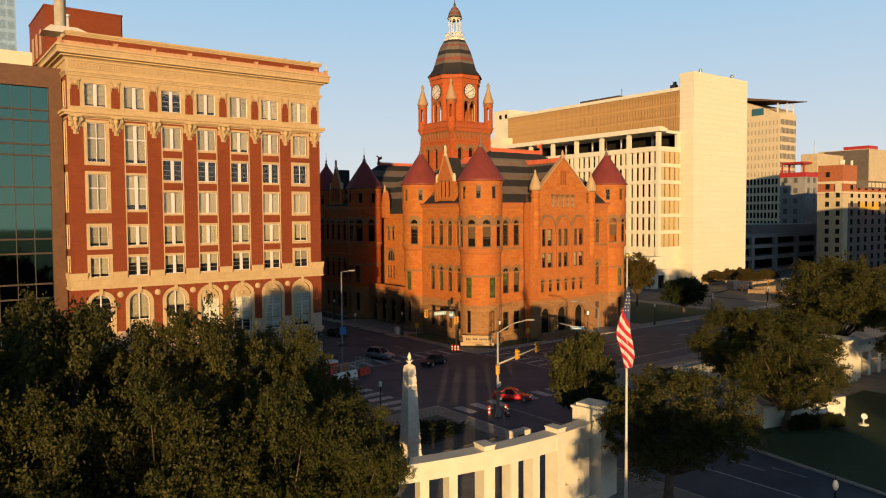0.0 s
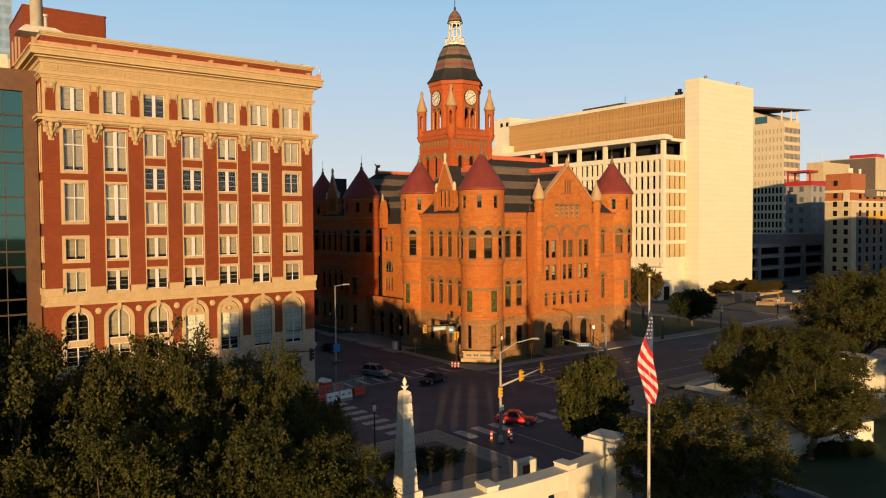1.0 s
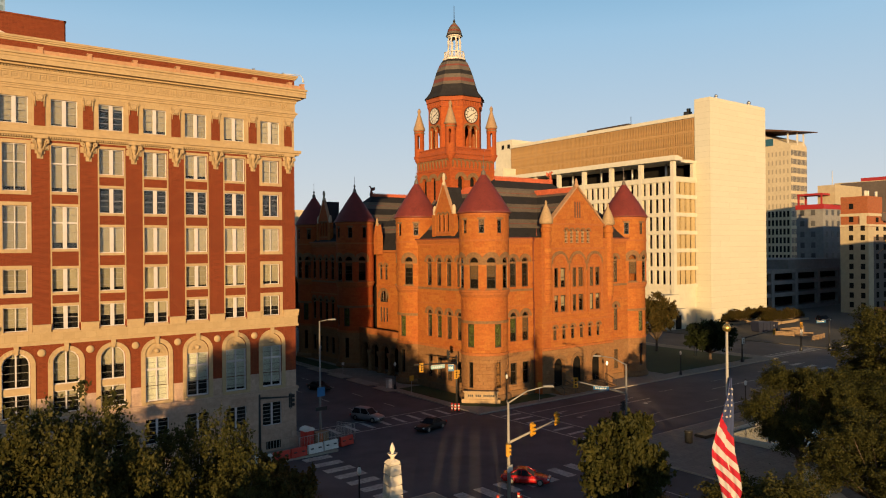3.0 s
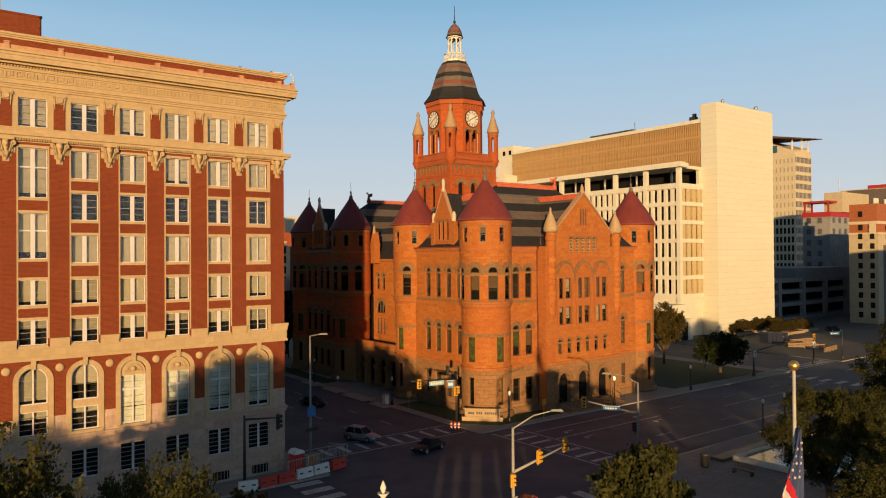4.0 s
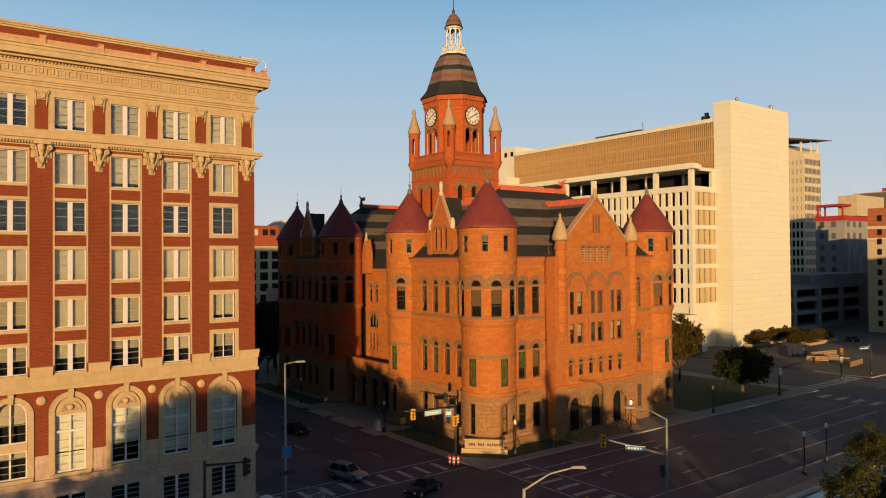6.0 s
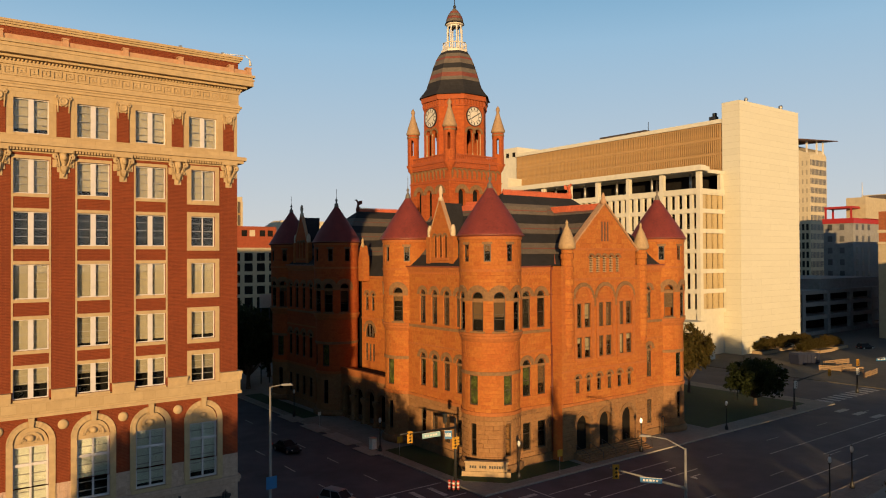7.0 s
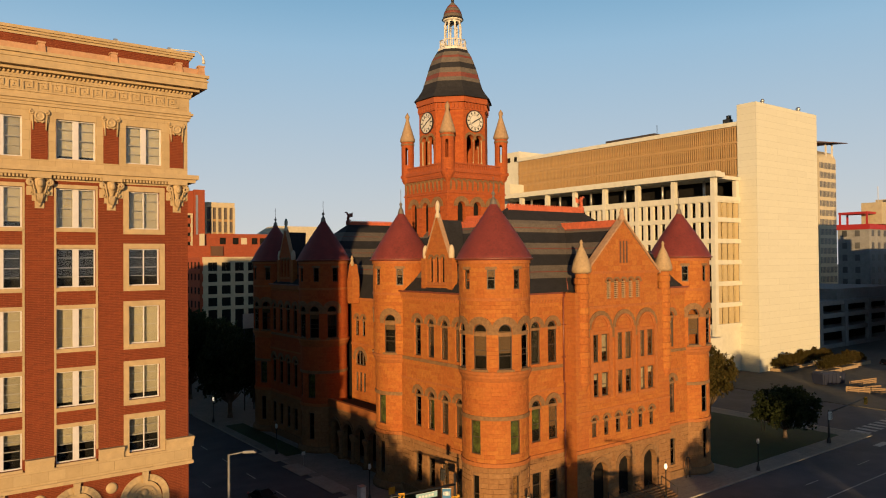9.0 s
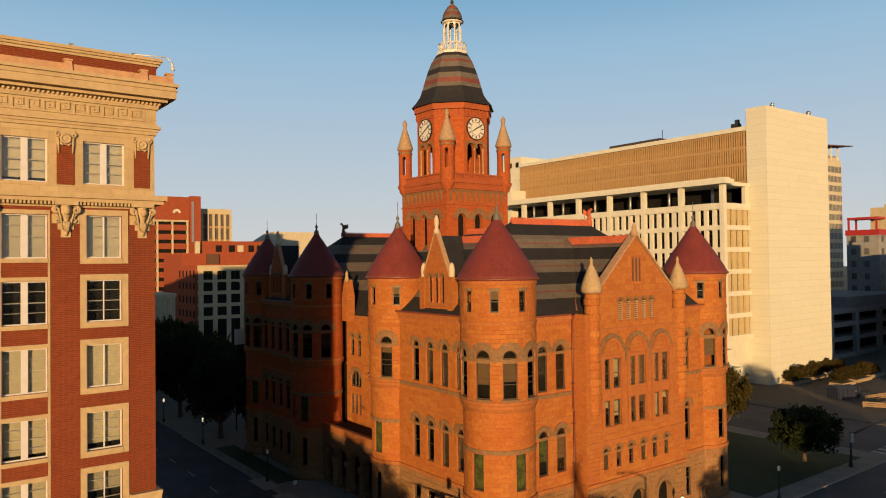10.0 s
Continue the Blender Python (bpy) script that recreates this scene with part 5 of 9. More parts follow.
for s in (-1, 1):
    a, b = Vector(P(GXC + s * 6.6, 25.9, 0.15)), Vector(P(GXC, 32.1, 0.15))
    n, up = Vector((0, 0.9, 0)), Vector((0, 0, 0.28))
    solid(bm, [a, b, b + n, a + n], [a + up, b + up, b + n + up, a + n + up])
part("gable_coping", bm, PALETRIM, gable)
bm = lathe(bmesh.new(), GXC, GY + 0.2, [(0.4, 32.0), (0.42, 32.4), (0.24, 32.7), (0.28, 32.95), (0.05, 33.5)], 10)
part("finial", bm, PALETRIM, gable)
for x in (31.4, 45.8):
    bm = bmesh.new()
    wall(bm, Round(x, GY + 0.35, 0.72), 0, 2 * math.pi * 0.72, 14.2, 26.2)
    lathe(bm, x, GY + 0.35, [(0.2, 12.8), (0.5, 13.6), (0.74, 14.2), (0.76, 14.4), (0.6, 14.42)], 16)
    part("corner_shaft", bm, SANDSTONE, gable)
    bm = lathe(bmesh.new(), x, GY + 0.35, [(0.74, 26.1), (1.0, 26.2), (1.1, 26.45), (1.06, 26.8), (0.82, 27.6), (0.48, 28.45), (0.2, 29.0), (0.14, 29.3), (0.2, 29.45), (0.04, 29.8)], 16)
    part("pinnacle", bm, PALESTONE, gable)
part("string_course", strip(bmesh.new(), P, GX0 - 0.1, GX1 + 0.1, 6.75, 7.1, 0.14), SANDTRIM, gable)
part("string_course", strip(bmesh.new(), P, GX0 - 0.05, GX1 + 0.05, 10.9, 11.15, 0.1), SANDTRIM, gable)
part("string_course", strip(bmesh.new(), P, GX0 + 1.8, GX1 - 1.8, 22.2, 22.5, 0.14), SANDTRIM, gable)
part("string_course", strip(bmesh.new(), P, GX0 + 1.8, GX1 - 1.8, 26.0, 26.3, 0.1), SANDTRIM, gable)
# near-black sheet behind the doors, painting the porch's shade
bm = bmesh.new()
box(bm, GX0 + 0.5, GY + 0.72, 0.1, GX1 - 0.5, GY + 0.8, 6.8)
part("porch_dark_sheet", bm, INSIDE, court)
GABLE_CUTS = [24.1, 25.6, 27.0, 28.25, 29.6, 30.9, 31.5]
for k, (a, b) in enumerate(zip(GABLE_CUTS, GABLE_CUTS[1:])):
    w0, w1 = ((31.5 - z) * 0.92 + 0.05 for z in (a, b))
    g = 0.03 * (k % 2)
    bm = solid(bmesh.new(), [(GXC - w0 - g, GY + 0.35, a), (GXC + w0 + g, GY + 0.35, a), (GXC + w0 + g, GY + 12, a), (GXC - w0 - g, GY + 12, a)], [(GXC - w1 - g, GY + 0.35, b), (GXC + w1 + g, GY + 0.35, b), (GXC + w1 + g, GY + 12, b), (GXC - w1 - g, GY + 12, b)])
    part("gable_roof", bm, PALESLATE if k % 2 else SLATE, court)
    if k % 2:
        m = (a + b) / 2
        w0, w1 = ((31.5 - z) * 0.92 + 0.1 for z in (m - 0.05, m + 0.05))
        part("red_course", solid(bmesh.new(), [(GXC - w0, GY + 0.34, m - 0.05), (GXC + w0, GY + 0.34, m - 0.05), (GXC + w0, GY + 12, m - 0.05), (GXC - w0, GY + 12, m - 0.05)], [(GXC - w1, GY + 0.34, m + 0.05), (GXC + w1, GY + 0.34, m + 0.05), (GXC + w1, GY + 12, m + 0.05), (GXC - w1, GY + 12, m + 0.05)]), REDSLATE, court)
bm = bmesh.new()
for k in range(18):
    box(bm, GXC - 0.1, GY + 0.9 + k * 0.5, 31.9, GXC + 0.1, GY + 1.25 + k * 0.5, 32.15)
box(bm, GXC - 0.24, GY + 0.7, 31.3, GXC + 0.24, GY + 9.6, 31.95)
part("ridge_cresting", bm, RIDGE, court)
# lead valley between the gable's roof and the great slope
part("valley_flashing", tube(bmesh.new(), (GXC - 0.35, GY + 9.6, 31.45), (GXC - 6.9, GY + 2.3, 24.2), 0.24, None, 6), REDSLATE, court)
# downpipes in the corners beside the gable
for x in (GX0 - 0.12, GX1 + 0.12):
    bm = tube(bmesh.new(), (x, WY - 0.2, 24.0), (x, WY - 0.2, 14.6), 0.09, None, 8)
    tube(bm, (x, WY - 0.2, 14.6), (x, WY - 0.28, 14.2), 0.09, None, 8)
    tube(bm, (x, WY - 0.28, 14.2), (x, WY - 0.28, 1.2), 0.09, None, 8)
    for z in (23.6, 20.5, 17.0, 13.0, 9.0, 5.0):
        box(bm, x - 0.13, WY - 0.4, z, x + 0.13, WY - 0.05, z + 0.14)
    box(bm, x - 0.2, WY - 0.42, 23.75, x + 0.2, WY - 0.02, 24.1)
    part("downpipe", bm, GUTTER, court, "dark red metal downpipe")
# rough quoins up the corner shafts of the gable
for side, x in enumerate((31.4, 45.8)):
    for k in range(14):
        z = 14.5 + k * 0.8
        w = 0.84 if k % 2 else 0.76
        part("quoin", lathe(bmesh.new(), x, GY + 0.35, [(w - 0.08, z), (w, z + 0.06), (w, z + 0.66), (w - 0.08, z + 0.72)], 12, 0.3 * k, False), REDBLOCK, gable)
# a broad flight of steps before the three doors, with rails
for k in range(6):
    part("step", box(bmesh.new(), 32.0, 31.5 + k * 0.4, 0.12 if k == 0 else 0.12 + k * 0.145, 44.2, GY + 0.1, 0.12 + (k + 1) * 0.145), BLUESTONE, court)
for x in (32.1, 34.6, 36.9, 39.2, 41.6, 44.1):
    bm = bmesh.new()
    tube(bm, (x, 31.5, 0.2), (x, 31.5, 1.15), 0.035, None, 6)
    tube(bm, (x, 31.5, 1.15), (x, 33.7, 1.95), 0.035, None, 6)
    tube(bm, (x, 33.7, 1.95), (x, 33.7, 0.95), 0.035, None, 6)
    part("handrail", bm, BLACKMETAL, court)


# round corner turrets
def turret(cx, cy, upper, lower, mid, r=3.5, seen=True, deep=False):
    """Angles in degrees of the tall upper windows, the lower ones, and the small ones under the eave."""
    lo, hi = Round(cx, cy, r), Round(cx, cy, r + 0.22)
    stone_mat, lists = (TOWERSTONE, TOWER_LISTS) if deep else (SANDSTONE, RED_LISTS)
    full = 2 * math.pi

    def at(Q, deg):
        return radians(deg) * Q.r

    base_holes = [(at(lo, a) - 0.42, at(lo, a) + 0.42, 2.0, 5.8, False) for a in lower]
    part("base_wall", wall(bmesh.new(), lo, 0, full * lo.r, 0.1, 6.9, base_holes, 0.28), GRANITE, court)
    low_holes = [(at(lo, a) - 0.62, at(lo, a) + 0.62, 7.95, 11.4, False) for a in lower]
    body = part("turret", wall(bmesh.new(), lo, 0, full * lo.r, 6.9, 15.5, low_holes, 0.28), stone_mat, court, "round red sandstone corner turret")
    up_holes = [(at(hi, a) - 0.72, at(hi, a) + 0.72, 16.6, 21.2, True) for a in upper]
    top_holes = [(at(hi, a) - 0.42, at(hi, a) + 0.42, 24.7, 26.7, False) for a in mid]
    part("turret_wall", wall(bmesh.new(), hi, 0, full * hi.r, 16.0, 27.75, up_holes + top_holes, 0.28), stone_mat, body)
    bm = lathe(bmesh.new(), cx, cy, [(r - 0.1, 15.25), (r + 0.04, 15.32), (r + 0.06, 15.5), (r + 0.16, 15.62), (r + 0.24, 15.78), (r + 0.2, 15.9), (r + 0.3, 16.0), (r + 0.38, 16.14), (r + 0.34, 16.3), (r + 0.2, 16.4)], 48)
    part("corbel", bm, SANDTRIM, body)
    for z0, z1, out, Q in ((6.75, 7.15, 0.16, lo), (23.5, 23.8, 0.1, hi), (27.3, 27.65, 0.12, hi)):
        part("string_course", strip(bmesh.new(), Q, 0, full * Q.r, z0, z1, out), SANDTRIM, body)
    part("string_course", strip(bmesh.new(), lo, 0, full * lo.r, 11.45, 11.85, 0.1), BLUESTONE, body)
    bm = lathe(bmesh.new(), cx, cy, [(r + 0.2, 0.1), (r + 0.45, 0.1), (r + 0.45, 0.6), (r + 0.25, 0.9), (r + 0.2, 1.0)], 48)
    part("plinth", bm, BLUESTONE, body)
    # bell-cast conical roof in rings of tiles
    e = r + 0.5
    bm = bmesh.new()
    prof = [(e, 27.85)]
    steps = 24
    for k in range(1, steps + 1):
        f = k / steps
        rr = e * (1 - f) ** 1.0 * (1 + 0.10 * f * (1 - f) * 2)
        prof += [(rr + 0.065, 27.85 + 6.2 * f), (rr, 27.87 + 6.2 * f)] if k < steps else [(0.25, 34.05)]
    lathe(bm, cx, cy, [(e - 0.6, 27.6), (e + 0.02, 27.65)] + prof, 40)
    part("eave_gutter", lathe(bmesh.new(), cx, cy, [(e - 0.1, 27.68), (e + 0.12, 27.72), (e + 0.16, 27.82), (e + 0.1, 27.9), (e - 0.1, 27.92)], 40), GUTTER, body, "copper-brown eaves gutter")
    part("cone_roof", bm, REDTILE, body, "maroon tiled conical roof")
    bm = lathe(bmesh.new(), cx, cy, [(0.42, 33.45), (0.36, 33.7), (0.3, 33.95), (0.34, 34.02), (0.2, 34.15), (0.09, 34.45), (0.2, 34.62), (0.2, 34.75), (0.06, 34.95), (0.03, 35.3), (0.035, 36.4), (0.01, 36.6)], 10)
    part("finial", bm, LEADGREY, body)
    part("turret_core", lathe(bmesh.new(), cx, cy, [(r - 0.9, 0.2), (r - 0.9, 27.4)], 24), INSIDE, body)
    if seen:
        span = (full * 0.36, full * 0.88)
        GREY_LISTS.append(stones(lo, span[0] * lo.r, span[1] * lo.r, 1.0, 6.7, base_holes, int(cx * 7 + cy), 0.52, 1.5, 0.07))
        lists.append(stones(lo, span[0] * lo.r, span[1] * lo.r, 7.15, 11.45, low_holes, int(cx * 5 + cy)))
        lists.append(stones(lo, span[0] * lo.r, span[1] * lo.r, 11.85, 15.2, [], int(cx * 5 + cy) + 1))
        lists.append(stones(hi, span[0] * hi.r, span[1] * hi.r, 23.8, 27.3, top_holes, int(cx * 5 + cy) + 2))
        upper_stones = [(hi, span[0] * hi.r, span[1] * hi.r, 16.4, 23.5, up_holes, int(cx * 5 + cy) + 3)]
        if cx < 25 and cy < 45:
            for args in upper_stones:     # the near turret: every stone by itself
                for pts, faces in stones(*args):
                    me = bpy.data.meshes.new("stone")
                    me.from_pydata(pts, [], faces)
                    me.transform(world_of(body).inverted())
                    me.materials.append(REDBLOCK)
                    ob = new("stone", me)
                    ob.parent = body
        else:
            for args in upper_stones:
                lists.append(stones(*args))
        for a in upper:
            set_window(court, hi, at(hi, a), 16.6, 1.44, 4.6, True, (0.30, 0.42), (), 0.11, 0.16, DARKFRAME, COURTPANE, rng.choice((0.3, 0.58, 0.64)), DARKBLIND, under=True)
            part("transom", strip(bmesh.new(), hi, at(hi, a) - 0.72, at(hi, a) + 0.72, 19.95, 20.35, -0.02, 0.3), BLUESTONE, body)
            part("window_arch", hood(bmesh.new(), hi, at(hi, a), 20.48, 0.74, 0.72, 0.1, 9), BLUESTONE, body, "grey-brown stone arch")
            part("impost", strip(bmesh.new(), hi, at(hi, a) + 0.76, at(hi, a) + 1.4, 20.1, 20.48, 0.08), BLUESTONE, body)
            part("impost", strip(bmesh.new(), hi, at(hi, a) - 1.4, at(hi, a) - 0.76, 20.1, 20.48, 0.08), BLUESTONE, body)
            part("window_sill", strip(bmesh.new(), hi, at(hi, a) - 0.9, at(hi, a) + 0.9, 16.38, 16.6, 0.18), BLUESTONE, body)
        for a in lower:
            set_window(court, lo, at(lo, a), 7.95, 1.24, 3.45, False, (0.5,), (), 0.11, 0.16, DARKFRAME, COURTPANE, 1.0, GREENREFLECT)
            set_window(court, lo, at(lo, a), 2.0, 0.84, 3.8, False, (0.5,), (), 0.09, 0.16, DARKFRAME, COURTPANE, 0.0)
        for a in mid:
            set_window(court, hi, at(hi, a), 24.7, 0.84, 2.0, False, (0.5,), (), 0.1, 0.16, DARKFRAME, COURTPANE, rng.choice((0.0, 0.4)), DARKBLIND)
            part("lintel", strip(bmesh.new(), hi, at(hi, a) - 0.6, at(hi, a) + 0.6, 26.7, 27.0, 0.06), BLUESTONE, body)
    return body


turret(22.35, 38.4, (164, 205, 246, 287), (193, 265), (180, 224, 268))
turret(54.9, 38.4, (241, 283), (196, 270), (180, 225, 270))
turret(22.35, 56.05, (140, 212), (146, 188), (135, 181, 233), 3.3)
# far turrets take the tower's redder stone too, deepening their shade
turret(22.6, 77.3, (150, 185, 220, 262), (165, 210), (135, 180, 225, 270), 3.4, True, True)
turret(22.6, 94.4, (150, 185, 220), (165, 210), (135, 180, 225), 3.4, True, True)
for y in (56.05, 77.0, 94.4):
    turret(54.6, y, (), (), (), 3.4, False)

# recess between the north pavilions, with an arcaded porch before it
RX = 26.0
P = Flat(RX, 75.0, -90)
trios = [2.5, 13.9]
holes = [(u + s - 0.38, u + s + 0.38, 8.6, 11.4, False) for u in trios for s in (-1.05, 0, 1.05)]
holes += [(u + s - 0.5, u + s + 0.5, 16.7, 19.6, True) for u in trios for s in (-0.92, 0.92)]
holes += [(u - 1.45, u + 1.45, 12.4, 14.6, True) for u in trios]
storey_wall(P, 0, 20.0, holes, 22.2)
for u in trios:
    glaze(P, [u - 0.92, u + 0.92], 16.7, 19.6, 0.98)
    hoods(P, [u - 0.92, u + 0.92], 19.6, 1.0, thick=0.36)
    glaze(P, [u - 1.05, u, u + 1.05], 8.6, 11.4, 0.74, False)
    glaze(P, [u], 12.4, 14.6, 2.86, True, 0, (), ((0.34, 0.26), (0.66, 0.26)))
    hoods(P, [u], 14.6, 2.9)
part("cornice", strip(bmesh.new(), P, 0, 20, 21.9, 22.3, 0.3), SANDTRIM, court)
part("string_course", strip(bmesh.new(), P, 0, 20, 15.3, 15.6, 0.12), SANDTRIM, court)
P = Flat(21.6, 74.6, -90)
arc = [2.6, 6.0, 9.4, 12.8]
porch = part("porch", wall(bmesh.new(), P, 0.3, 15.6, 0.1, 6.9, [(u - 1.25, u + 1.25, 0.3, 5.2, True) for u in arc], 0.7), GRANITE, court, "arcaded stone porch")
hoods(P, arc, 5.2, 2.5, "porch_arch", 0.4)
for u in (4.3, 7.7, 11.1):
    bm = lathe(bmesh.new(), *P(u, 0, 0.05)[:2], [(0.55, 0.15), (0.55, 0.5), (0.38, 0.7), (0.36, 3.0), (0.6, 3.6), (0.6, 4.0)], 14)
    part("porch_column", bm, BLUESTONE, porch)
part("porch_parapet", strip(bmesh.new(), P, 0.2, 15.7, 6.9, 7.9, 0.12, 0.5), SANDTRIM, porch)
bm = bmesh.new()
box(bm, 21.9, 59.1, 6.8, RX, 74.4, 7.3)
part("porch_roof", bm, SLATE, porch)
# near-black sheet painting the shade behind the arcade
bm = bmesh.new()
box(bm, 24.4, 59.1, 0.1, 24.5, 74.4, 6.8)
part("porch_dark_sheet", bm, INSIDE, porch)
# small pinnacled pier beside the recess
for y in (60.2, 73.0):
    bm = bmesh.new()
    box(bm, 24.6, y - 0.7, 21.5, 25.8, y + 0.7, 25.0)
    solid(bm, [(24.6, y - 0.7, 25.0), (25.8, y - 0.7, 25.0), (25.8, y + 0.7, 25.0), (24.6, y + 0.7, 25.0)], [(24.6, y - 0.05, 27.2), (25.8, y - 0.05, 27.2), (25.8, y + 0.05, 27.2), (24.6, y + 0.05, 27.2)])
    pier = part("wall_gable", bm, SANDSTONE, court)
    part("finial", lathe(bmesh.new(), 25.0, y, [(0.26, 26.9), (0.3, 27.4), (0.18, 27.7), (0.24, 28.0), (0.05, 28.5)], 10), PALESTONE, pier)

# closing walls of the far sides
bm = bmesh.new()
wall(bm, Flat(SX, WY, 90), 0, EY - WY, 0.1, 23.7)
wall(bm, Flat(SX, EY, 180), 0, SX - NX, 0.1, 23.7)
part("wall", bm, SANDSTONE, court)
# near-black boxes inside the walls for the unlit rooms
bm = bmesh.new()
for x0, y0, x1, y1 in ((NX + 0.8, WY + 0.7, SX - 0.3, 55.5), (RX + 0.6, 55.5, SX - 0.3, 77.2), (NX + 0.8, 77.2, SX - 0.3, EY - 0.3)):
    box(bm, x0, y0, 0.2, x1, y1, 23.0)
part("dark_backing", bm, INSIDE, court)

# slate roofs laid in equal dark and pale courses, a thin red line through every pale one
RZ0, RZ1 = 24.1, 33.9
BAND_CUTS = [24.1, 25.6, 27.0, 28.25, 29.6, 30.9, 32.4, 33.9]
NORTH_TOP = 31.9


def slate_courses(plan, z_top, z_low=24.1):
    """Courses of slate between plans of a roof; plan(z) gives (x0, y0, x1, y1) at a height."""
    for k, (a, b) in enumerate(zip(BAND_CUTS, BAND_CUTS[1:])):
        a, b = max(a, z_low), min(b, z_top)
        if b - a < 0.05:
            continue
        lift = 0.03 if k % 2 else 0.0
        cuts = [(a, b, SLATE, lift, "slate_band", "dark slate roof band")]
        if k % 2:
            m = (a + b) / 2
            cuts = [(a, b, PALESLATE, lift, "slate_band", "grey slate roof band"), (m - 0.05, m + 0.05, REDSLATE, lift + 0.03, "red_course", "thin red slate course")]
        for lo_z, hi_z, m, up, name, label in cuts:
            lo, hi = plan(lo_z), plan(hi_z)
            g = up
            bm = solid(bmesh.new(), [(lo[0] - g, lo[1] - g, lo_z), (lo[2] + g, lo[1] - g, lo_z), (lo[2] + g, lo[3] + g, lo_z), (lo[0] - g, lo[3] + g, lo_z)],
                       [(hi[0] - g, hi[1] - g, hi_z), (hi[2] + g, hi[1] - g, hi_z), (hi[2] + g, hi[3] + g, hi_z), (hi[0] - g, hi[3] + g, hi_z)])
            part(name, bm, m, court, label)


def hipped(x0, y0, x1, y1, rx0, rx1, ry):
    def plan(z):
        f = (z - RZ0) / (RZ1 - RZ0)
        return x0 + f * (rx0 - x0), y0 + f * (ry - 0.05 - y0), x1 - f * (x1 - rx1), y1 - f * (y1 - ry - 0.05)
    return plan


def crest(a, b, z):
    """A terracotta ridge with a row of small teeth, between two points of the plan."""
    a, b = Vector((*a, 0)), Vector((*b, 0))
    along = (b - a).normalized()
    side = Vector((-along.y, along.x, 0))
    bm = bmesh.new()
    def bar(p, q, w, z0, z1):
        ring = [p + side * -w, q + side * -w, q + side * w, p + side * w]
        solid(bm, [(v.x, v.y, z0) for v in ring], [(v.x, v.y, z1) for v in ring])
    bar(a, b, 0.26, z - 0.25, z + 0.12)
    bar(a, b, 0.13, z + 0.1, z + 0.34)
    n = int((b - a).length / 0.4)
    for k in range(n):
        p = a.lerp(b, (k + 0.2) / n)
        q = a.lerp(b, (k + 0.8) / n)
        m = p.lerp(q, 0.5)
        solid(bm, [(v.x, v.y, z + 0.33) for v in (p - side * 0.09, q - side * 0.09, q + side * 0.09, p + side * 0.09)],
              [(v.x, v.y, z + 0.56) for v in (m - side * 0.06 - along * 0.08, m - side * 0.06 + along * 0.08, m + side * 0.06 + along * 0.08, m + side * 0.06 - along * 0.08)])
    return part("ridge_cresting", bm, RIDGE, court, "terracotta ridge cresting with teeth")


WEST_RIDGE, EAST_RIDGE = 45.4, 87.2
slate_courses(hipped(NX + 0.1, WY + 0.1, SX - 0.1, 58.0, 30.6, 43.5, WEST_RIDGE), RZ1)
slate_courses(hipped(NX + 0.1, 75.0, SX - 0.1, EY - 0.1, 32.6, 44.0, EAST_RIDGE), RZ1)
# the north slopes run on to a lower crest before the tower, and join the two halves over the recess
def north_plan(z):
    f = (z - RZ0) / (NORTH_TOP - RZ0)
    return NX + 0.12 + f * 7.8, 41.5 + f * 1.0, 36.0, 57.9 - f * 1.0


def recess_plan(z):
    f = (z - 22.3) / (NORTH_TOP - 22.3)
    return RX - 0.35 + f * 8.5, 55.0, SX - 5.0 - f * 9.0, 78.0


slate_courses(north_plan, NORTH_TOP)
part("slate_band", solid(bmesh.new(), [(RX - 0.35, 55, 22.3), (SX - 5, 55, 22.3), (SX - 5, 78, 22.3), (RX - 0.35, 78, 22.3)], [(*recess_plan(24.1)[:2], 24.1), (recess_plan(24.1)[2], 55, 24.1), (recess_plan(24.1)[2], 78, 24.1), (recess_plan(24.1)[0], 78, 24.1)]), SLATE, court, "dark slate roof band")
slate_courses(recess_plan, NORTH_TOP)
crest((30.6, WEST_RIDGE), (43.5, WEST_RIDGE), RZ1)
crest((32.6, EAST_RIDGE), (44.0, EAST_RIDGE), RZ1)
crest((28.4, 43.0), (28.4, 56.5), NORTH_TOP)
crest((36.6, 50.0), (36.6, 60.8), 33.3)
part("saddle_roof", solid(bmesh.new(), [(33.5, 47, 30.0), (39.7, 47, 30.0), (39.7, 60.9, 30.0), (33.5, 60.9, 30.0)], [(36.5, 47, 33.3), (36.7, 47, 33.3), (36.7, 60.9, 33.3), (36.5, 60.9, 33.3)]), SLATE, court)


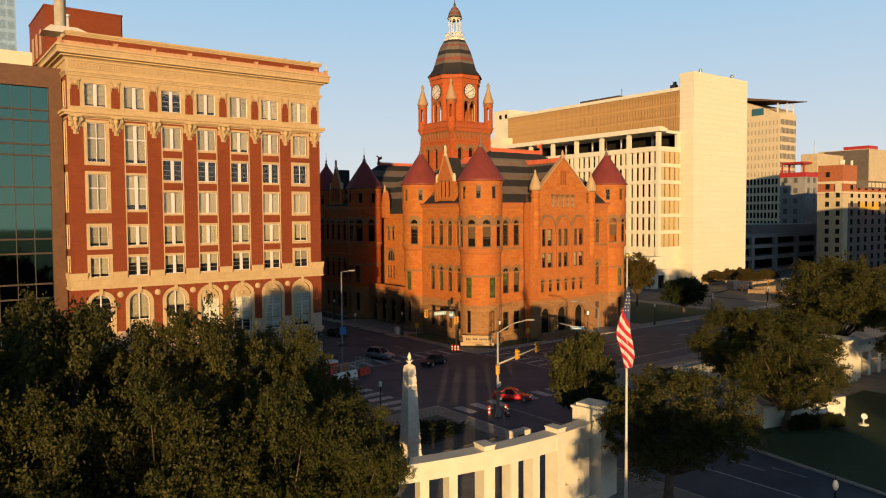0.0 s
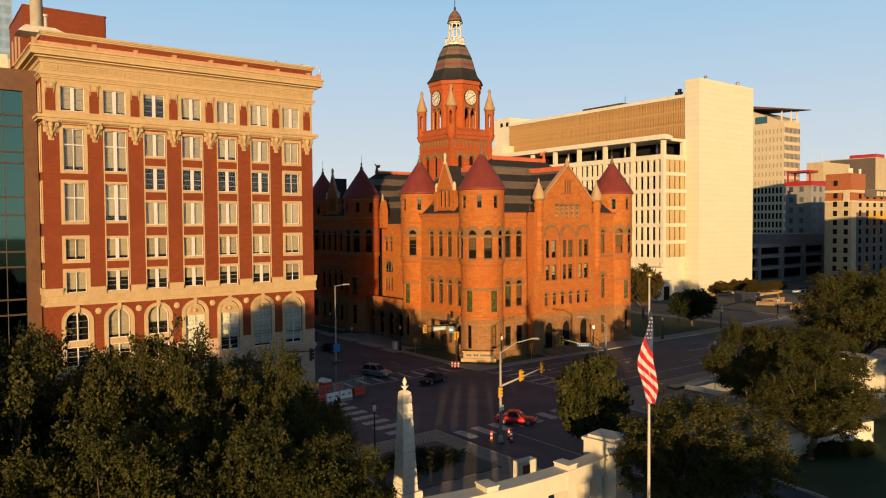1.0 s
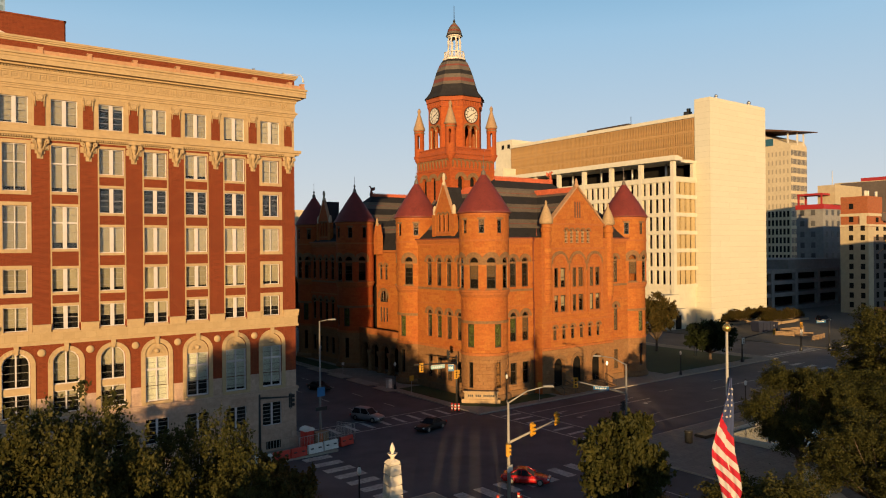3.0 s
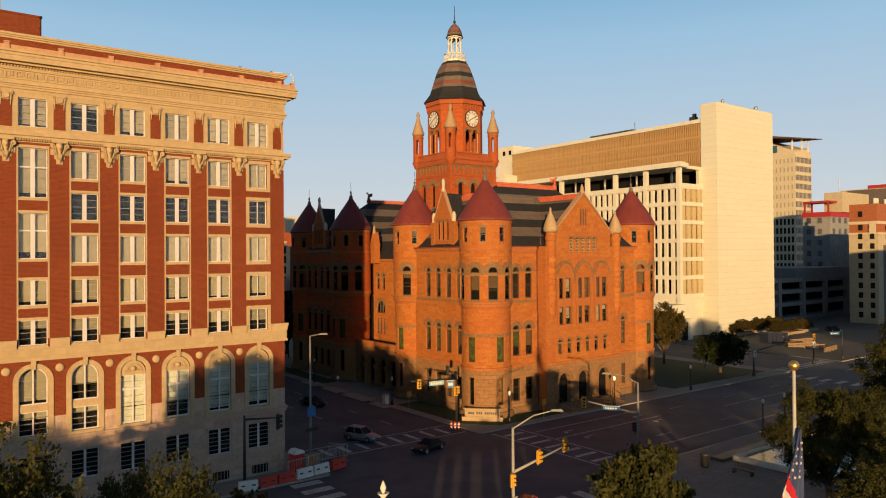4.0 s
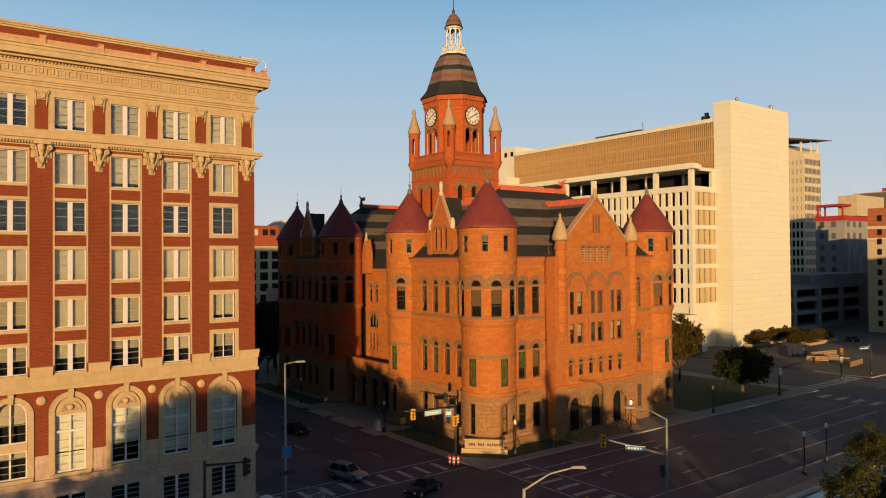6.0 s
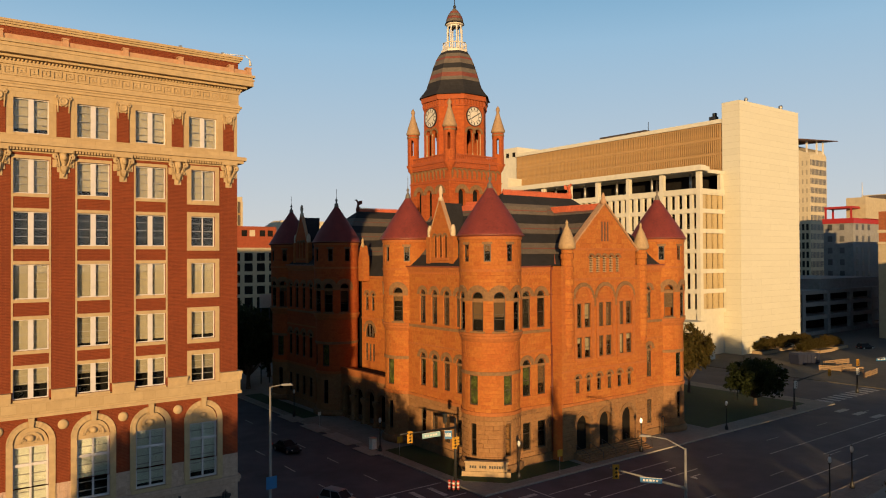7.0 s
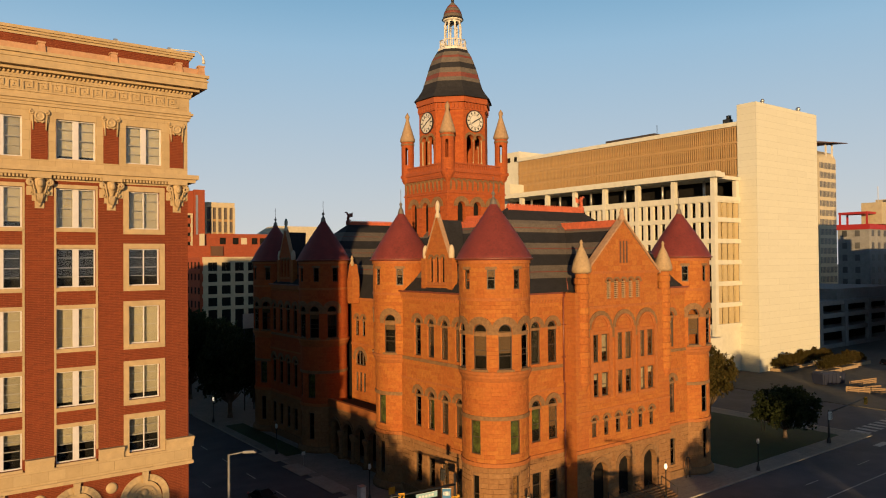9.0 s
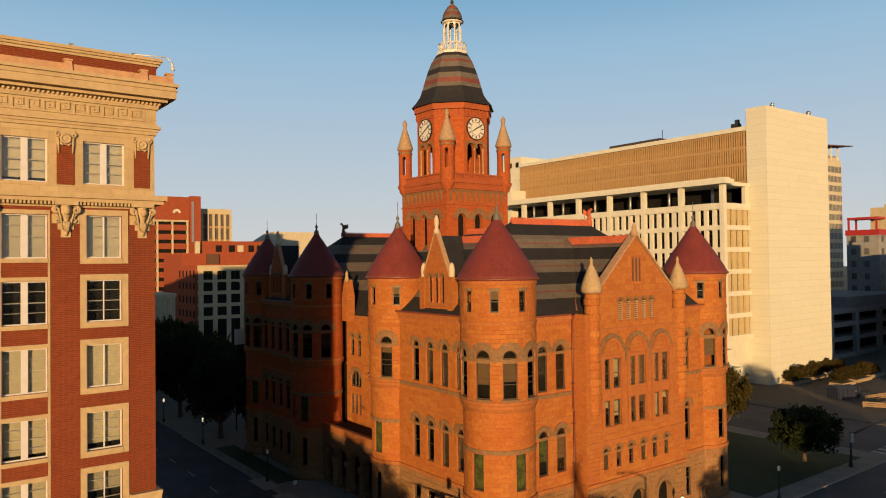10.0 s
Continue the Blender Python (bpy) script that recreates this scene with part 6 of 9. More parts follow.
def ridge_beast(x, y, z, out, material):
    """A crouching winged ridge ornament on a small post."""
    bm = lathe(bmesh.new(), x, y, [(0.34, z - 0.2), (0.36, z + 0.45), (0.22, z + 0.6), (0.2, z + 0.75)], 10)
    tube(bm, (x, y, z + 0.7), (x - 0.12 * out, y, z + 1.5), 0.26, 0.2, 8)
    tube(bm, (x - 0.1 * out, y, z + 1.4), (x + 0.3 * out, y, z + 1.95), 0.19, 0.13, 8)
    tube(bm, (x + 0.28 * out, y, z + 1.95), (x + 0.62 * out, y, z + 1.82), 0.13, 0.05, 6)
    for s in (-1, 1):
        solid(bm, [(x - 0.1 * out, y + s * 0.12, z + 1.0), (x - 0.75 * out, y + s * 0.3, z + 1.2), (x - 0.15 * out, y + s * 0.15, z + 1.5)],
              [(x - 0.1 * out, y + s * 0.2, z + 1.1), (x - 0.7 * out, y + s * 0.4, z + 1.9), (x - 0.1 * out, y + s * 0.22, z + 1.6)])
    tube(bm, (x, y, z + 0.8), (x - 0.6 * out, y, z + 0.55), 0.14, 0.04, 6)
    part("ridge_beast", bm, material, court, "winged terracotta ridge ornament")


for x, y, out in ((32.4, EAST_RIDGE, -1), (44.2, EAST_RIDGE, 1), (43.7, WEST_RIDGE, 1)):
    ridge_beast(x, y, RZ1, out, RIDGE if y == WEST_RIDGE else REDSLATE)

# ---- the clock tower ----
TX, TY = 38.75, 66.2
tower = part("clock_tower", bmesh.new(), TOWERSTONE, court)
S = 5.35
FACES = [Flat(TX - S, TY - S, 0), Flat(TX + S, TY - S, 90), Flat(TX + S, TY + S, 180), Flat(TX - S, TY + S, -90)]
TOWER_BAYS, TOWER_SILL = (2.45, 5.35, 8.25), (31.6, 28.5, 28.5, 28.5)
bm = bmesh.new()
for i, Q in enumerate(FACES):
    wall(bm, Q, 0, 2 * S, 22.0, 40.2, [(c - 0.68, c + 0.68, TOWER_SILL[i], 36.0, True) for c in TOWER_BAYS], 0.6)
bpy.data.objects.remove(tower)
tower = part("clock_tower", bm, TOWERSTONE, court, "square red sandstone clock tower")
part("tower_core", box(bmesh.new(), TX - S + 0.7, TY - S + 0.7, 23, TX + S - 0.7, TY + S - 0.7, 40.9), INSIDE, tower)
for i, Q in enumerate(FACES):
    TOWER_LISTS.append(stones(Q, 0, 2 * S, 28.0, 37.1, [(c - 0.68, c + 0.68, TOWER_SILL[i], 36.0, True) for c in TOWER_BAYS], 41, 0.36, 0.9, 0.03, 0.75))
    for c in TOWER_BAYS:
        part("window_arch", hood(bmesh.new(), Q, c, 35.32, 0.7, 0.72, 0.12, 9), BLUESTONE, tower, "grey-brown stone arch")
    bm = hood(bmesh.new(), Flat(0, 0, 0), 0, 1.0, 0.26, 0.24, 0.22, 5)
    strip(bm, Flat(0, 0, 0), -0.50, -0.26, 0.3, 1.02, 0.22)
    strip(bm, Flat(0, 0, 0), -0.46, -0.30, -0.15, 0.3, 0.14)
    repeat("blind_arch", bm, BLUESTONE, tower, [Q.frame_at(0.9 + k * 0.99, 37.75) for k in range(10)])
    bm = bmesh.new()
    strip(bm, Q, -0.14, 2 * S, 37.15, 37.35, 0.1)
    strip(bm, Q, -0.2, 2 * S, 39.3, 39.55, 0.2)
    strip(bm, Q, -0.28, 2 * S, 39.55, 39.8, 0.28)
    for k in range(28):
        strip(bm, Q, k * 0.385 - 0.1, k * 0.385 + 0.1, 39.8, 40.1, 0.32)
    strip(bm, Q, -0.45, 2 * S, 40.1, 40.5, 0.45)
    part("ledge", bm, TOWERTRIM, tower)
    bm = bmesh.new()
    strip(bm, Q, -0.25, 2 * S, 41.25, 41.45, 0.3, 0.05)
    for k in range(26):
        strip(bm, Q, 0.3 + k * 0.4, 0.5 + k * 0.4, 40.5, 41.25, 0.2, 0.0)
    strip(bm, Q, -0.2, 2 * S, 40.5, 40.66, 0.26, 0.05)
    part("balustrade", bm, TOWERTRIM, tower)
part("tower_floor", box(bmesh.new(), TX - S, TY - S, 40.0, TX + S, TY + S, 41.0), TOWERTRIM, tower)
# eight-sided belfry
A8 = 4.88
side = 2 * A8 * math.tan(math.pi / 8)
belfry = None
bells = []
for k in range(8):
    th = k * 45
    nx, ny = math.cos(radians(th)), math.sin(radians(th))
    tx, ty = -ny, nx
    Q = Flat(TX + nx * A8 - tx * side / 2, TY + ny * A8 - ty * side / 2, th + 90)
    bells.append((th, Q))
bm = bmesh.new()
for th, Q in bells:
    h = [(side / 2 + s - 0.68, side / 2 + s + 0.68, 41.6, 45.75, True) for s in (-0.78, 0.78)] if th % 90 == 0 else []
    wall(bm, Q, 0, side, 41.0, 51.15, h, 0.7)
belfry = part("belfry", bm, TOWERSTONE, tower, "eight-sided belfry with open arches")
for th, Q in bells:
    m = side / 2
    part("string_course", strip(bmesh.new(), Q, -0.08, side + 0.08, 49.3, 49.55, 0.14), TOWERTRIM, belfry)
    repeat("corbel", box(bmesh.new(), -0.13, -0.26, 0, 0.13, 0.05, 0.75), TOWERTRIM, tower, [Q.frame_at(0.22 + k * (side - 0.44) / 6, 49.55) for k in range(7)])
    part("corbel_table", strip(bmesh.new(), Q, -0.14, side + 0.14, 50.35, 51.2, 0.4), TOWERTRIM, belfry)
    part("sill_course", strip(bmesh.new(), Q, -0.05, side + 0.05, 41.0, 41.6, 0.12), TOWERTRIM, belfry)
    TOWER_LISTS.append(stones(Q, 0, side, 46.1 if th % 90 == 0 else 41.7, 49.3, [(m - 1.6, m + 1.6, 46.2, 49.3, False)] if th % 90 == 0 else [], 50 + th, 0.36, 1.0, 0.02))
    if th % 90:
        continue
    for s in (-0.78, 0.78):
        part("belfry_arch", hood(bmesh.new(), Q, m + s, 45.07, 0.69, 0.36, 0.12, 7), BLUESTONE, belfry)
    for s in (-1.5, 0, 1.5):
        bm = lathe(bmesh.new(), *Q(m + s, 0, -0.2)[:2], [(0.2, 41.5), (0.2, 41.8), (0.12, 41.95), (0.12, 44.7), (0.2, 44.95), (0.2, 45.1)], 10)
        part("belfry_column", bm, PALESTONE, belfry)
    face = bmesh.new()
    lathe(face, 0, 0, [(1.47, 0.0), (1.47, 0.06)], 48)
    face.transform(Q.frame_at(m, 47.75, 0.08) @ pose(0, 0, 0, 90))
    clock = part("clock", face, WHITE, belfry, "white clock face with a dark ring")
    ring = bmesh.new()
    ring_body(ring, [(1.58 * math.cos(a * math.pi / 24), 1.58 * math.sin(a * math.pi / 24)) for a in range(48)], [(1.46 * math.cos(a * math.pi / 24), 1.46 * math.sin(a * math.pi / 24)) for a in range(48)], -0.12, 0.1)
    ring.transform(Q.frame_at(m, 47.75, 0.08))
    part("clock_ring", ring, BLACKMETAL, clock)
    marks = ring_body(bmesh.new(), [(0.92 * math.cos(a * math.pi / 24), 0.92 * math.sin(a * math.pi / 24)) for a in range(48)], [(0.87 * math.cos(a * math.pi / 24), 0.87 * math.sin(a * math.pi / 24)) for a in range(48)], -0.085, -0.062)
    for k in range(12):
        a = k * math.pi / 6
        b = box(bmesh.new(), -0.08, -0.09, 1.0, 0.08, -0.062, 1.36)
        b.transform(pose(0, 0, 0, 0, math.degrees(a), 0))
        me = bpy.data.meshes.new("tmp")
        b.to_mesh(me)
        b.free()
        marks.from_mesh(me)
        bpy.data.meshes.remove(me)
    marks.transform(Q.frame_at(m, 47.75, 0.08))
    part("hour_mark", marks, BLACKMETAL, clock)
    for length, angle in ((0.8, 237), (1.15, 62)):
        b = box(bmesh.new(), -0.07, -0.13, -0.2, 0.07, -0.10, length)
        b.transform(Q.frame_at(m, 47.75, 0.08) @ pose(0, 0, 0, 0, angle, 0))
        part("pointer", b, BLACKMETAL, clock)
CONESTONE = plain("tan_stone_cones", (0.31, 0.205, 0.12), 0.85, 0.2, 3.0, 0.5)
# corner turrets of the tower
for sx, sy in ((-1, -1), (1, -1), (-1, 1), (1, 1)):
    cx, cy = TX + sx * 5.0, TY + sy * 5.0
    Q = Round(cx, cy, 0.95)
    bm = wall(bmesh.new(), Q, 0, 2 * math.pi * 0.95, 40.2, 45.6, [(radians(a) * 0.95 - 0.24, radians(a) * 0.95 + 0.24, 42.0, 44.6, True) for a in (45, 135, 225, 315)], 0.35)
    lathe(bm, cx, cy, [(0.3, 38.6), (0.7, 39.4), (1.05, 40.1), (1.05, 40.3)], 16)
    pin = part("corner_turret", bm, TOWERSTONE, tower)
    part("turret_string", strip(bmesh.new(), Q, 0, 2 * math.pi * 0.95, 45.0, 45.25, 0.08), BLUESTONE, pin)
    bm = lathe(bmesh.new(), cx, cy, [(1.0, 45.5), (1.15, 45.7), (1.15, 45.9), (0.62, 47.6), (0.26, 48.8), (0.26, 49.1), (0.36, 49.3), (0.3, 49.6), (0.05, 50.0)], 16)
    part("turret_cone", bm, CONESTONE, pin, "tan stone cone")
# tower roof: bell-cast, eight sides, banded slates
T8 = math.pi / 8
c8 = 1 / math.cos(T8)
BELL = ((51.15, 5.62), (51.95, 5.0), (52.75, 4.5), (53.4, 4.3), (54.05, 4.08), (54.5, 3.95), (55.35, 3.72), (56.25, 3.47), (57.2, 3.12), (57.85, 2.84), (58.3, 2.6), (58.95, 2.15))
cuts = [51.15, 51.95, 52.75, 53.7, 54.3, 55.0, 55.75, 56.6, 57.42, 57.78, 58.4, 58.95]
colours = [SLATE, SLATE, SLATE, PALESLATE, REDSLATE, PALESLATE, SLATE, PALESLATE, REDSLATE, PALESLATE, SLATE]
for z0, z1, m in zip(cuts, cuts[1:], colours):
    r0, r1 = (float(np.interp(z, [p[0] for p in BELL], [p[1] for p in BELL])) for z in (z0, z1))
    bm = lathe(bmesh.new(), TX, TY, [(r0 * c8, z0), (r1 * c8, z1 + 0.01)], 8, T8, False)
    part("roof_band", bm, m, tower)
bm = lathe(bmesh.new(), TX, TY, [(2.0 * c8, 58.75), (2.15 * c8, 58.95), (2.15 * c8, 59.3), (1.8 * c8, 59.35)], 8, T8, False)
lantern = part("lantern", bm, WHITE, tower, "white columned lantern")
for k in range(8):
    a, b = (Vector((TX + 1.86 * c8 * math.cos(T8 + (k + j) * math.pi / 4), TY + 1.86 * c8 * math.sin(T8 + (k + j) * math.pi / 4), 0)) for j in (0, 1))
    part("lantern_rail", tube(bmesh.new(), a + Vector((0, 0, 60.5)), b + Vector((0, 0, 60.5)), 0.09, None, 6), WHITE, lantern)
    repeat("baluster", tube(bmesh.new(), (0, 0, 59.3), (0, 0, 60.5), 0.06, None, 6), WHITE, lantern, [Matrix.Translation(a.lerp(b, i / 5)) for i in range(5)])
    th = T8 + k * math.pi / 4
    bm = lathe(bmesh.new(), TX + 1.25 * math.cos(th), TY + 1.25 * math.sin(th), [(0.19, 59.3), (0.13, 59.7), (0.12, 62.7), (0.19, 62.9)], 8)
    part("lantern_column", bm, WHITE, lantern)
    c, d = (Vector((TX + 1.25 * math.cos(T8 + (k + j) * math.pi / 4), TY + 1.25 * math.sin(T8 + (k + j) * math.pi / 4), 0)) for j in (0, 1))
    Q = Flat(c.x, c.y, math.degrees(math.atan2(d.y - c.y, d.x - c.x)))
    span = (d - c).length
    part("lantern_arch", wall(bmesh.new(), Q, 0, span, 62.6, 63.6, [(0.12, span - 0.12, 62.2, 63.42, True)], 0.14), WHITE, lantern)
bm = lathe(bmesh.new(), TX, TY, [(1.3, 63.55), (1.4, 63.58), (1.5, 63.7), (1.5, 63.82)], 16)
part("lantern_cornice", bm, WHITE, lantern)
dome = [(1.66, 63.8), (1.5, 64.05), (1.4, 64.55), (1.28, 64.95), (1.0, 65.5), (0.72, 65.9), (0.18, 66.5)]
for k, ((r0, z0), (r1, z1)) in enumerate(zip(dome, dome[1:])):
    part("dome_band", lathe(bmesh.new(), TX, TY, [(r0, z0), (r1, z1)], 16), (SLATE, PALESLATE, REDSLATE, PALESLATE, REDSLATE, PALESLATE)[k], lantern)
part("spire_rod", lathe(bmesh.new(), TX, TY, [(0.2, 66.5), (0.25, 66.8), (0.07, 67.2), (0.05, 69.6), (0.01, 69.9)], 8), BLACKMETAL, lantern)
lay(court, TOWERBLOCK, TOWER_LISTS)
lay(court, REDBLOCK, RED_LISTS)
lay(court, GREYBLOCK, GREY_LISTS)
# pale new slabs in the pavement along the shaded street
for y0, y1, x0, x1 in ((66.2, 71.8, 13.3, 15.6), (57.4, 64.6, 13.2, 15.6), (51.0, 55.6, 13.0, 14.9), (74.5, 80.0, 13.4, 15.6)):
    whole("pavement_slab", box(bmesh.new(), x0, y0, 0.1, x1, y1, 0.165), KERB, "pale new concrete slab in the pavement", "pavement", "structure")
# low stone sign before the near turret
sign = thing("stone_sign", (19.6, 35.6, 0.15), "low pale stone name sign before the turret", "sign")
Q = Flat(17.4, 36.9, -45)
bm = strip(bmesh.new(), Q, -0.6, 5.0, 0.15, 0.75, 0.35, 0.35)
part("plinth", bm, PALESTONE, sign)
bm = strip(bmesh.new(), Q, -0.2, 4.6, 0.75, 1.75, 0.2, 0.25)
part("slab", bm, PALESTONE, sign)
bm = strip(bmesh.new(), Q, -0.35, 4.75, 1.75, 1.9, 0.3, 0.3)
part("cap", bm, PALESTONE, sign)
repeat("letter_bar", box(bmesh.new(), -0.1, -0.02, 0, 0.1, 0.01, 0.3), BLACKMETAL, sign, [Q.frame_at(0.4 + k * 0.28, 1.1, 0.2) for k in range(14) if k not in (3, 7)])


# ---- the white courts tower block ----
courts = thing("courts_block", (150, 115, 0), "white concrete courts block with ribbed brown upper wall and blank tower", "courts building")
AX, AY0, AY1 = 124.8, 77.9, 154.2
BAY, FLOOR = 10.9, 5.07
P = Flat(AX, AY1, -90)
for k in range(8):
    y = AY0 + k * BAY
    bm = bmesh.new()
    box(bm, AX - 0.3, y - 0.55, 0.1, AX + 0.9, y + 0.55, 46.4)
    part("column", bm, CONCRETE, courts)
for k in range(7):
    z = 11.3 + k * FLOOR
    bm = bmesh.new()
    box(bm, AX - 0.15, AY0, z - 0.55, AX + 1.0, AY1, z + 0.55)
    box(bm, AX + 0.9, AY0 - 0.15, z - 0.55, 136.2, AY0 + 0.8, z + 0.55)
    part("floor_beam", bm, CONCRETE, courts)
spots = [Matrix.Translation((AX, AY0 + (k + s / 5) * BAY, 11.8 + f * FLOOR)) for f in range(6) for k in range(7) for s in range(1, 5)]
repeat("fin", box(bmesh.new(), 0, -0.42, 0, 0.8, 0.42, FLOOR - 1.0), CONCRETE, courts, spots)
SIDEFIN = plain("tan_concrete_fins", (0.43, 0.33, 0.18), 0.85, 0.12, 1.0, 0.2)
repeat("side_fin", box(bmesh.new(), -0.78, 0.3, 0, 0.78, 0.7, FLOOR - 1.0), SIDEFIN, courts, [Matrix.Translation((AX + 0.9 + s * 2.05, AY0, 11.8 + f * FLOOR)) for f in range(6) for s in (0.9, 2.1, 3.3, 4.5)])
for f in range(6):
    bm = bmesh.new()
    box(bm, AX + 0.75, AY0 + 0.75, 11.3 + f * FLOOR + 0.5, AX + 0.8, AY1, 11.3 + f * FLOOR + FLOOR - 0.5)
    box(bm, AX + 0.8, AY0 + 0.7, 11.3 + f * FLOOR + 0.5, 136, AY0 + 0.75, 11.3 + f * FLOOR + FLOOR - 0.5)
    ob = part("window_band", bm, COURTPANE, courts)
    ob.visible_shadow = False
# near-black boxes for unlit rooms and the open storey's shade
bm = bmesh.new()
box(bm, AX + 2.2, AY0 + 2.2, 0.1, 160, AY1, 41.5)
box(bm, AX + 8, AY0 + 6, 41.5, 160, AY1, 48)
part("dark_backing", bm, INSIDE, courts)
bm = bmesh.new()
box(bm, AX - 0.2, AY0, 40.8, 137, AY1, 41.9)
part("terrace", bm, CONCRETE, courts)
bm = bmesh.new()
box(bm, AX - 1.3, AY0 - 1.6, 46.5, AX + 2.4, AY1 + 1, 47.6)
box(bm, AX - 0.6, AY0 - 0.9, 47.6, AX + 2.0, AY1 + 1, 48.0)
box(bm, AX + 0.2, AY0 - 0.2, 46.35, 136.6, AY1, 47.2)
part("ledge", bm, CONCRETE, courts)
part("column", box(bmesh.new(), 134.4, AY0, 41.85, 136.0, AY0 + 0.9, 46.4), CONCRETE, courts)
for k in range(6):
    bm = tube(bmesh.new(), (AX + 4, AY0 + 5 + k * 12, 41.5), (AX + 4, AY0 + 5 + k * 12, 46.5), 0.35, None, 10)
    part("terrace_post", bm, STEEL, courts)
bm = bmesh.new()
box(bm, AX + 0.2, AY0 + 1.0, 0.1, AX + 1.2, AY1, 11.0)
part("base_wall", bm, CONCRETE, courts)
part("base_wall", box(bmesh.new(), AX + 1.2, AY0 + 0.3, 0.1, 136.05, AY0 + 1.0, 11.0), CONCRETE, courts)
bm = bmesh.new()
box(bm, 118.0, 76.0, 0.1, AX + 0.1, 82.5, 9.2)
box(bm, 116.5, 73.2, 0.1, 124.0, 76.1, 5.6)
part("entrance_block", bm, CONCRETE, courts)
for y in (77.6, 80.0):
    part("doorway", box(bmesh.new(), 117.95, y, 4.8, 118.1, y + 1.4, 7.2), INSIDE, courts)
part("doorway", box(bmesh.new(), 119.0, 73.15, 0.2, 121.6, 73.3, 4.0), INSIDE, courts)
# ribbed upper wall
bm = bmesh.new()
box(bm, 136.5, 78.4, 47.0, 165.0, 157.0, 60.0)
ribbed = part("upper_wall", bm, RIBBED, courts, "brown ribbed concrete upper wall")
repeat("rib", box(bmesh.new(), 136.12, 0, 48.2, 136.55, 0.30, 59.7), RIBBED, ribbed, [Matrix.Translation((0, 78.9 + k * 0.61, 0)) for k in range(128)])
for z in (51.7, 55.6):
    part("rib_band", box(bmesh.new(), 136.18, 78.4, z, 136.55, 157.0, z + 0.6), RIBBED, ribbed)
bm = bmesh.new()
box(bm, 136.02, 78.4, 59.9, 165.4, 157.2, 60.95)
part("roof_edge", bm, CONCRETE, courts)
# blank tower
P = Flat(136.1, 73.4, 0)
bm = bmesh.new()
wall(bm, P, 0, 29.6, 0.1, 65.0)
wall(bm, Flat(136.1, 78.35, -90), 0, 4.95, 0.1, 65.0)
wall(bm, Flat(165.7, 73.4, 90), 0, 5.0, 0.1, 65.0)
wall(bm, Flat(165.7, 78.4, 180), 0, 29.6, 47.0, 65.0)
box(bm, 136.3, 73.6, 64.6, 165.5, 78.2, 64.85)
part("blank_tower", bm, PRECAST, courts, "windowless pale concrete stair tower")
for x, y, s in ((141, 74.5, 0.5), (158.5, 74.6, 0.6)):
    bm = tube(bmesh.new(), (x, y, 65), (x, y, 65.8), s * 0.8, None, 10)
    ball(bm, (x, y, 65.9), s, 6)
    part("roof_vent", bm, STEEL, courts)
bm = box(bmesh.new(), 139.2, 82.3, 60.9, 140.8, 84.1, 62.6)
tube(bm, (140, 82.9, 62.6), (140, 82.9, 63.5), 0.6, None, 12)
part("roof_tank", bm, BLACKMETAL, courts)
part("roof_plant", box(bmesh.new(), 146, 110, 60.9, 156, 128, 63.6), DARKFRAME, courts)
part("roof_mast", tube(bmesh.new(), (150, 112, 63.5), (150, 112, 66.6), 0.09, None, 6), BLACKMETAL, courts)
bm = bmesh.new()
box(bm, 137.0, 157.2, 0.1, 166, 166.5, 63.5)
box(bm, 130.0, 154.3, 0.1, 137.0, 166.0, 52.0)
part("end_wing", bm, CONCRETE, courts)
for y in (158.2, 161.5):
    part("wing_window", box(bmesh.new(), 136.9, y, 60.2, 137.1, y + 1.4, 61.8), INSIDE, courts)


# ---- buildings farther off ----
def block_windows(parent, P, us, zs, w, h, depth=0.3, material=INSIDE, name="window"):
    """Window panes set in the wall of a distant building, sharing one mesh."""
    bm = box(bmesh.new(), -w / 2, -0.06, 0, w / 2, 0.05, h)
    me = mesh_of(name, bm, material)
    for u in us:
        for z in zs:
            ob = new(name, me)
            ob.parent = parent
            ob.matrix_basis = world_of(parent).inverted() @ P.frame_at(u, z, 0.0)


GREYWALL = plain("grey_render", (0.22, 0.215, 0.21), 0.85, 0.15, 0.8, 0.1)
TANWALL = plain("tan_render", (0.40, 0.33, 0.22), 0.85, 0.12, 0.8, 0.1)
CREAMWALL = plain("cream_facade", (0.47, 0.40, 0.28), 0.85, 0.1, 0.8, 0.1)
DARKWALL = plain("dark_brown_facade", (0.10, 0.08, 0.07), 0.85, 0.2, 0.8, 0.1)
REDBAND = plain("red_painted_steel", (0.30, 0.022, 0.022), 0.55, 0.1, 2.0, 0.3, 0.004)
FARTRIM = plain("cream_stone_trim", (0.46, 0.37, 0.24), 0.85, 0.1, 0.8, 0.1)
FARBRICK = masonry("orange_brick", [(0.28, 0.085, 0.034), (0.34, 0.11, 0.045)], (0.24, 0.12, 0.07), 0.6, 0.2, 0.01)

DIMGLASS = plain("dim_window_band", (0.10, 0.10, 0.10), 0.4, 0.3, 0.5, 0.2, 0, each=0.5)
PALEGLASS = plain("pale_sunlit_window", (0.30, 0.26, 0.19), 0.5, 0.2, 0.5, 0.2, 0)
hotel = thing("hotel_tower", (366, 175, 0), "tall cream hotel tower with window grid and canopy roof", "tower block")
bm = bmesh.new()
box(bm, 357, 164.3, 0, 375.5, 190, 79.5)
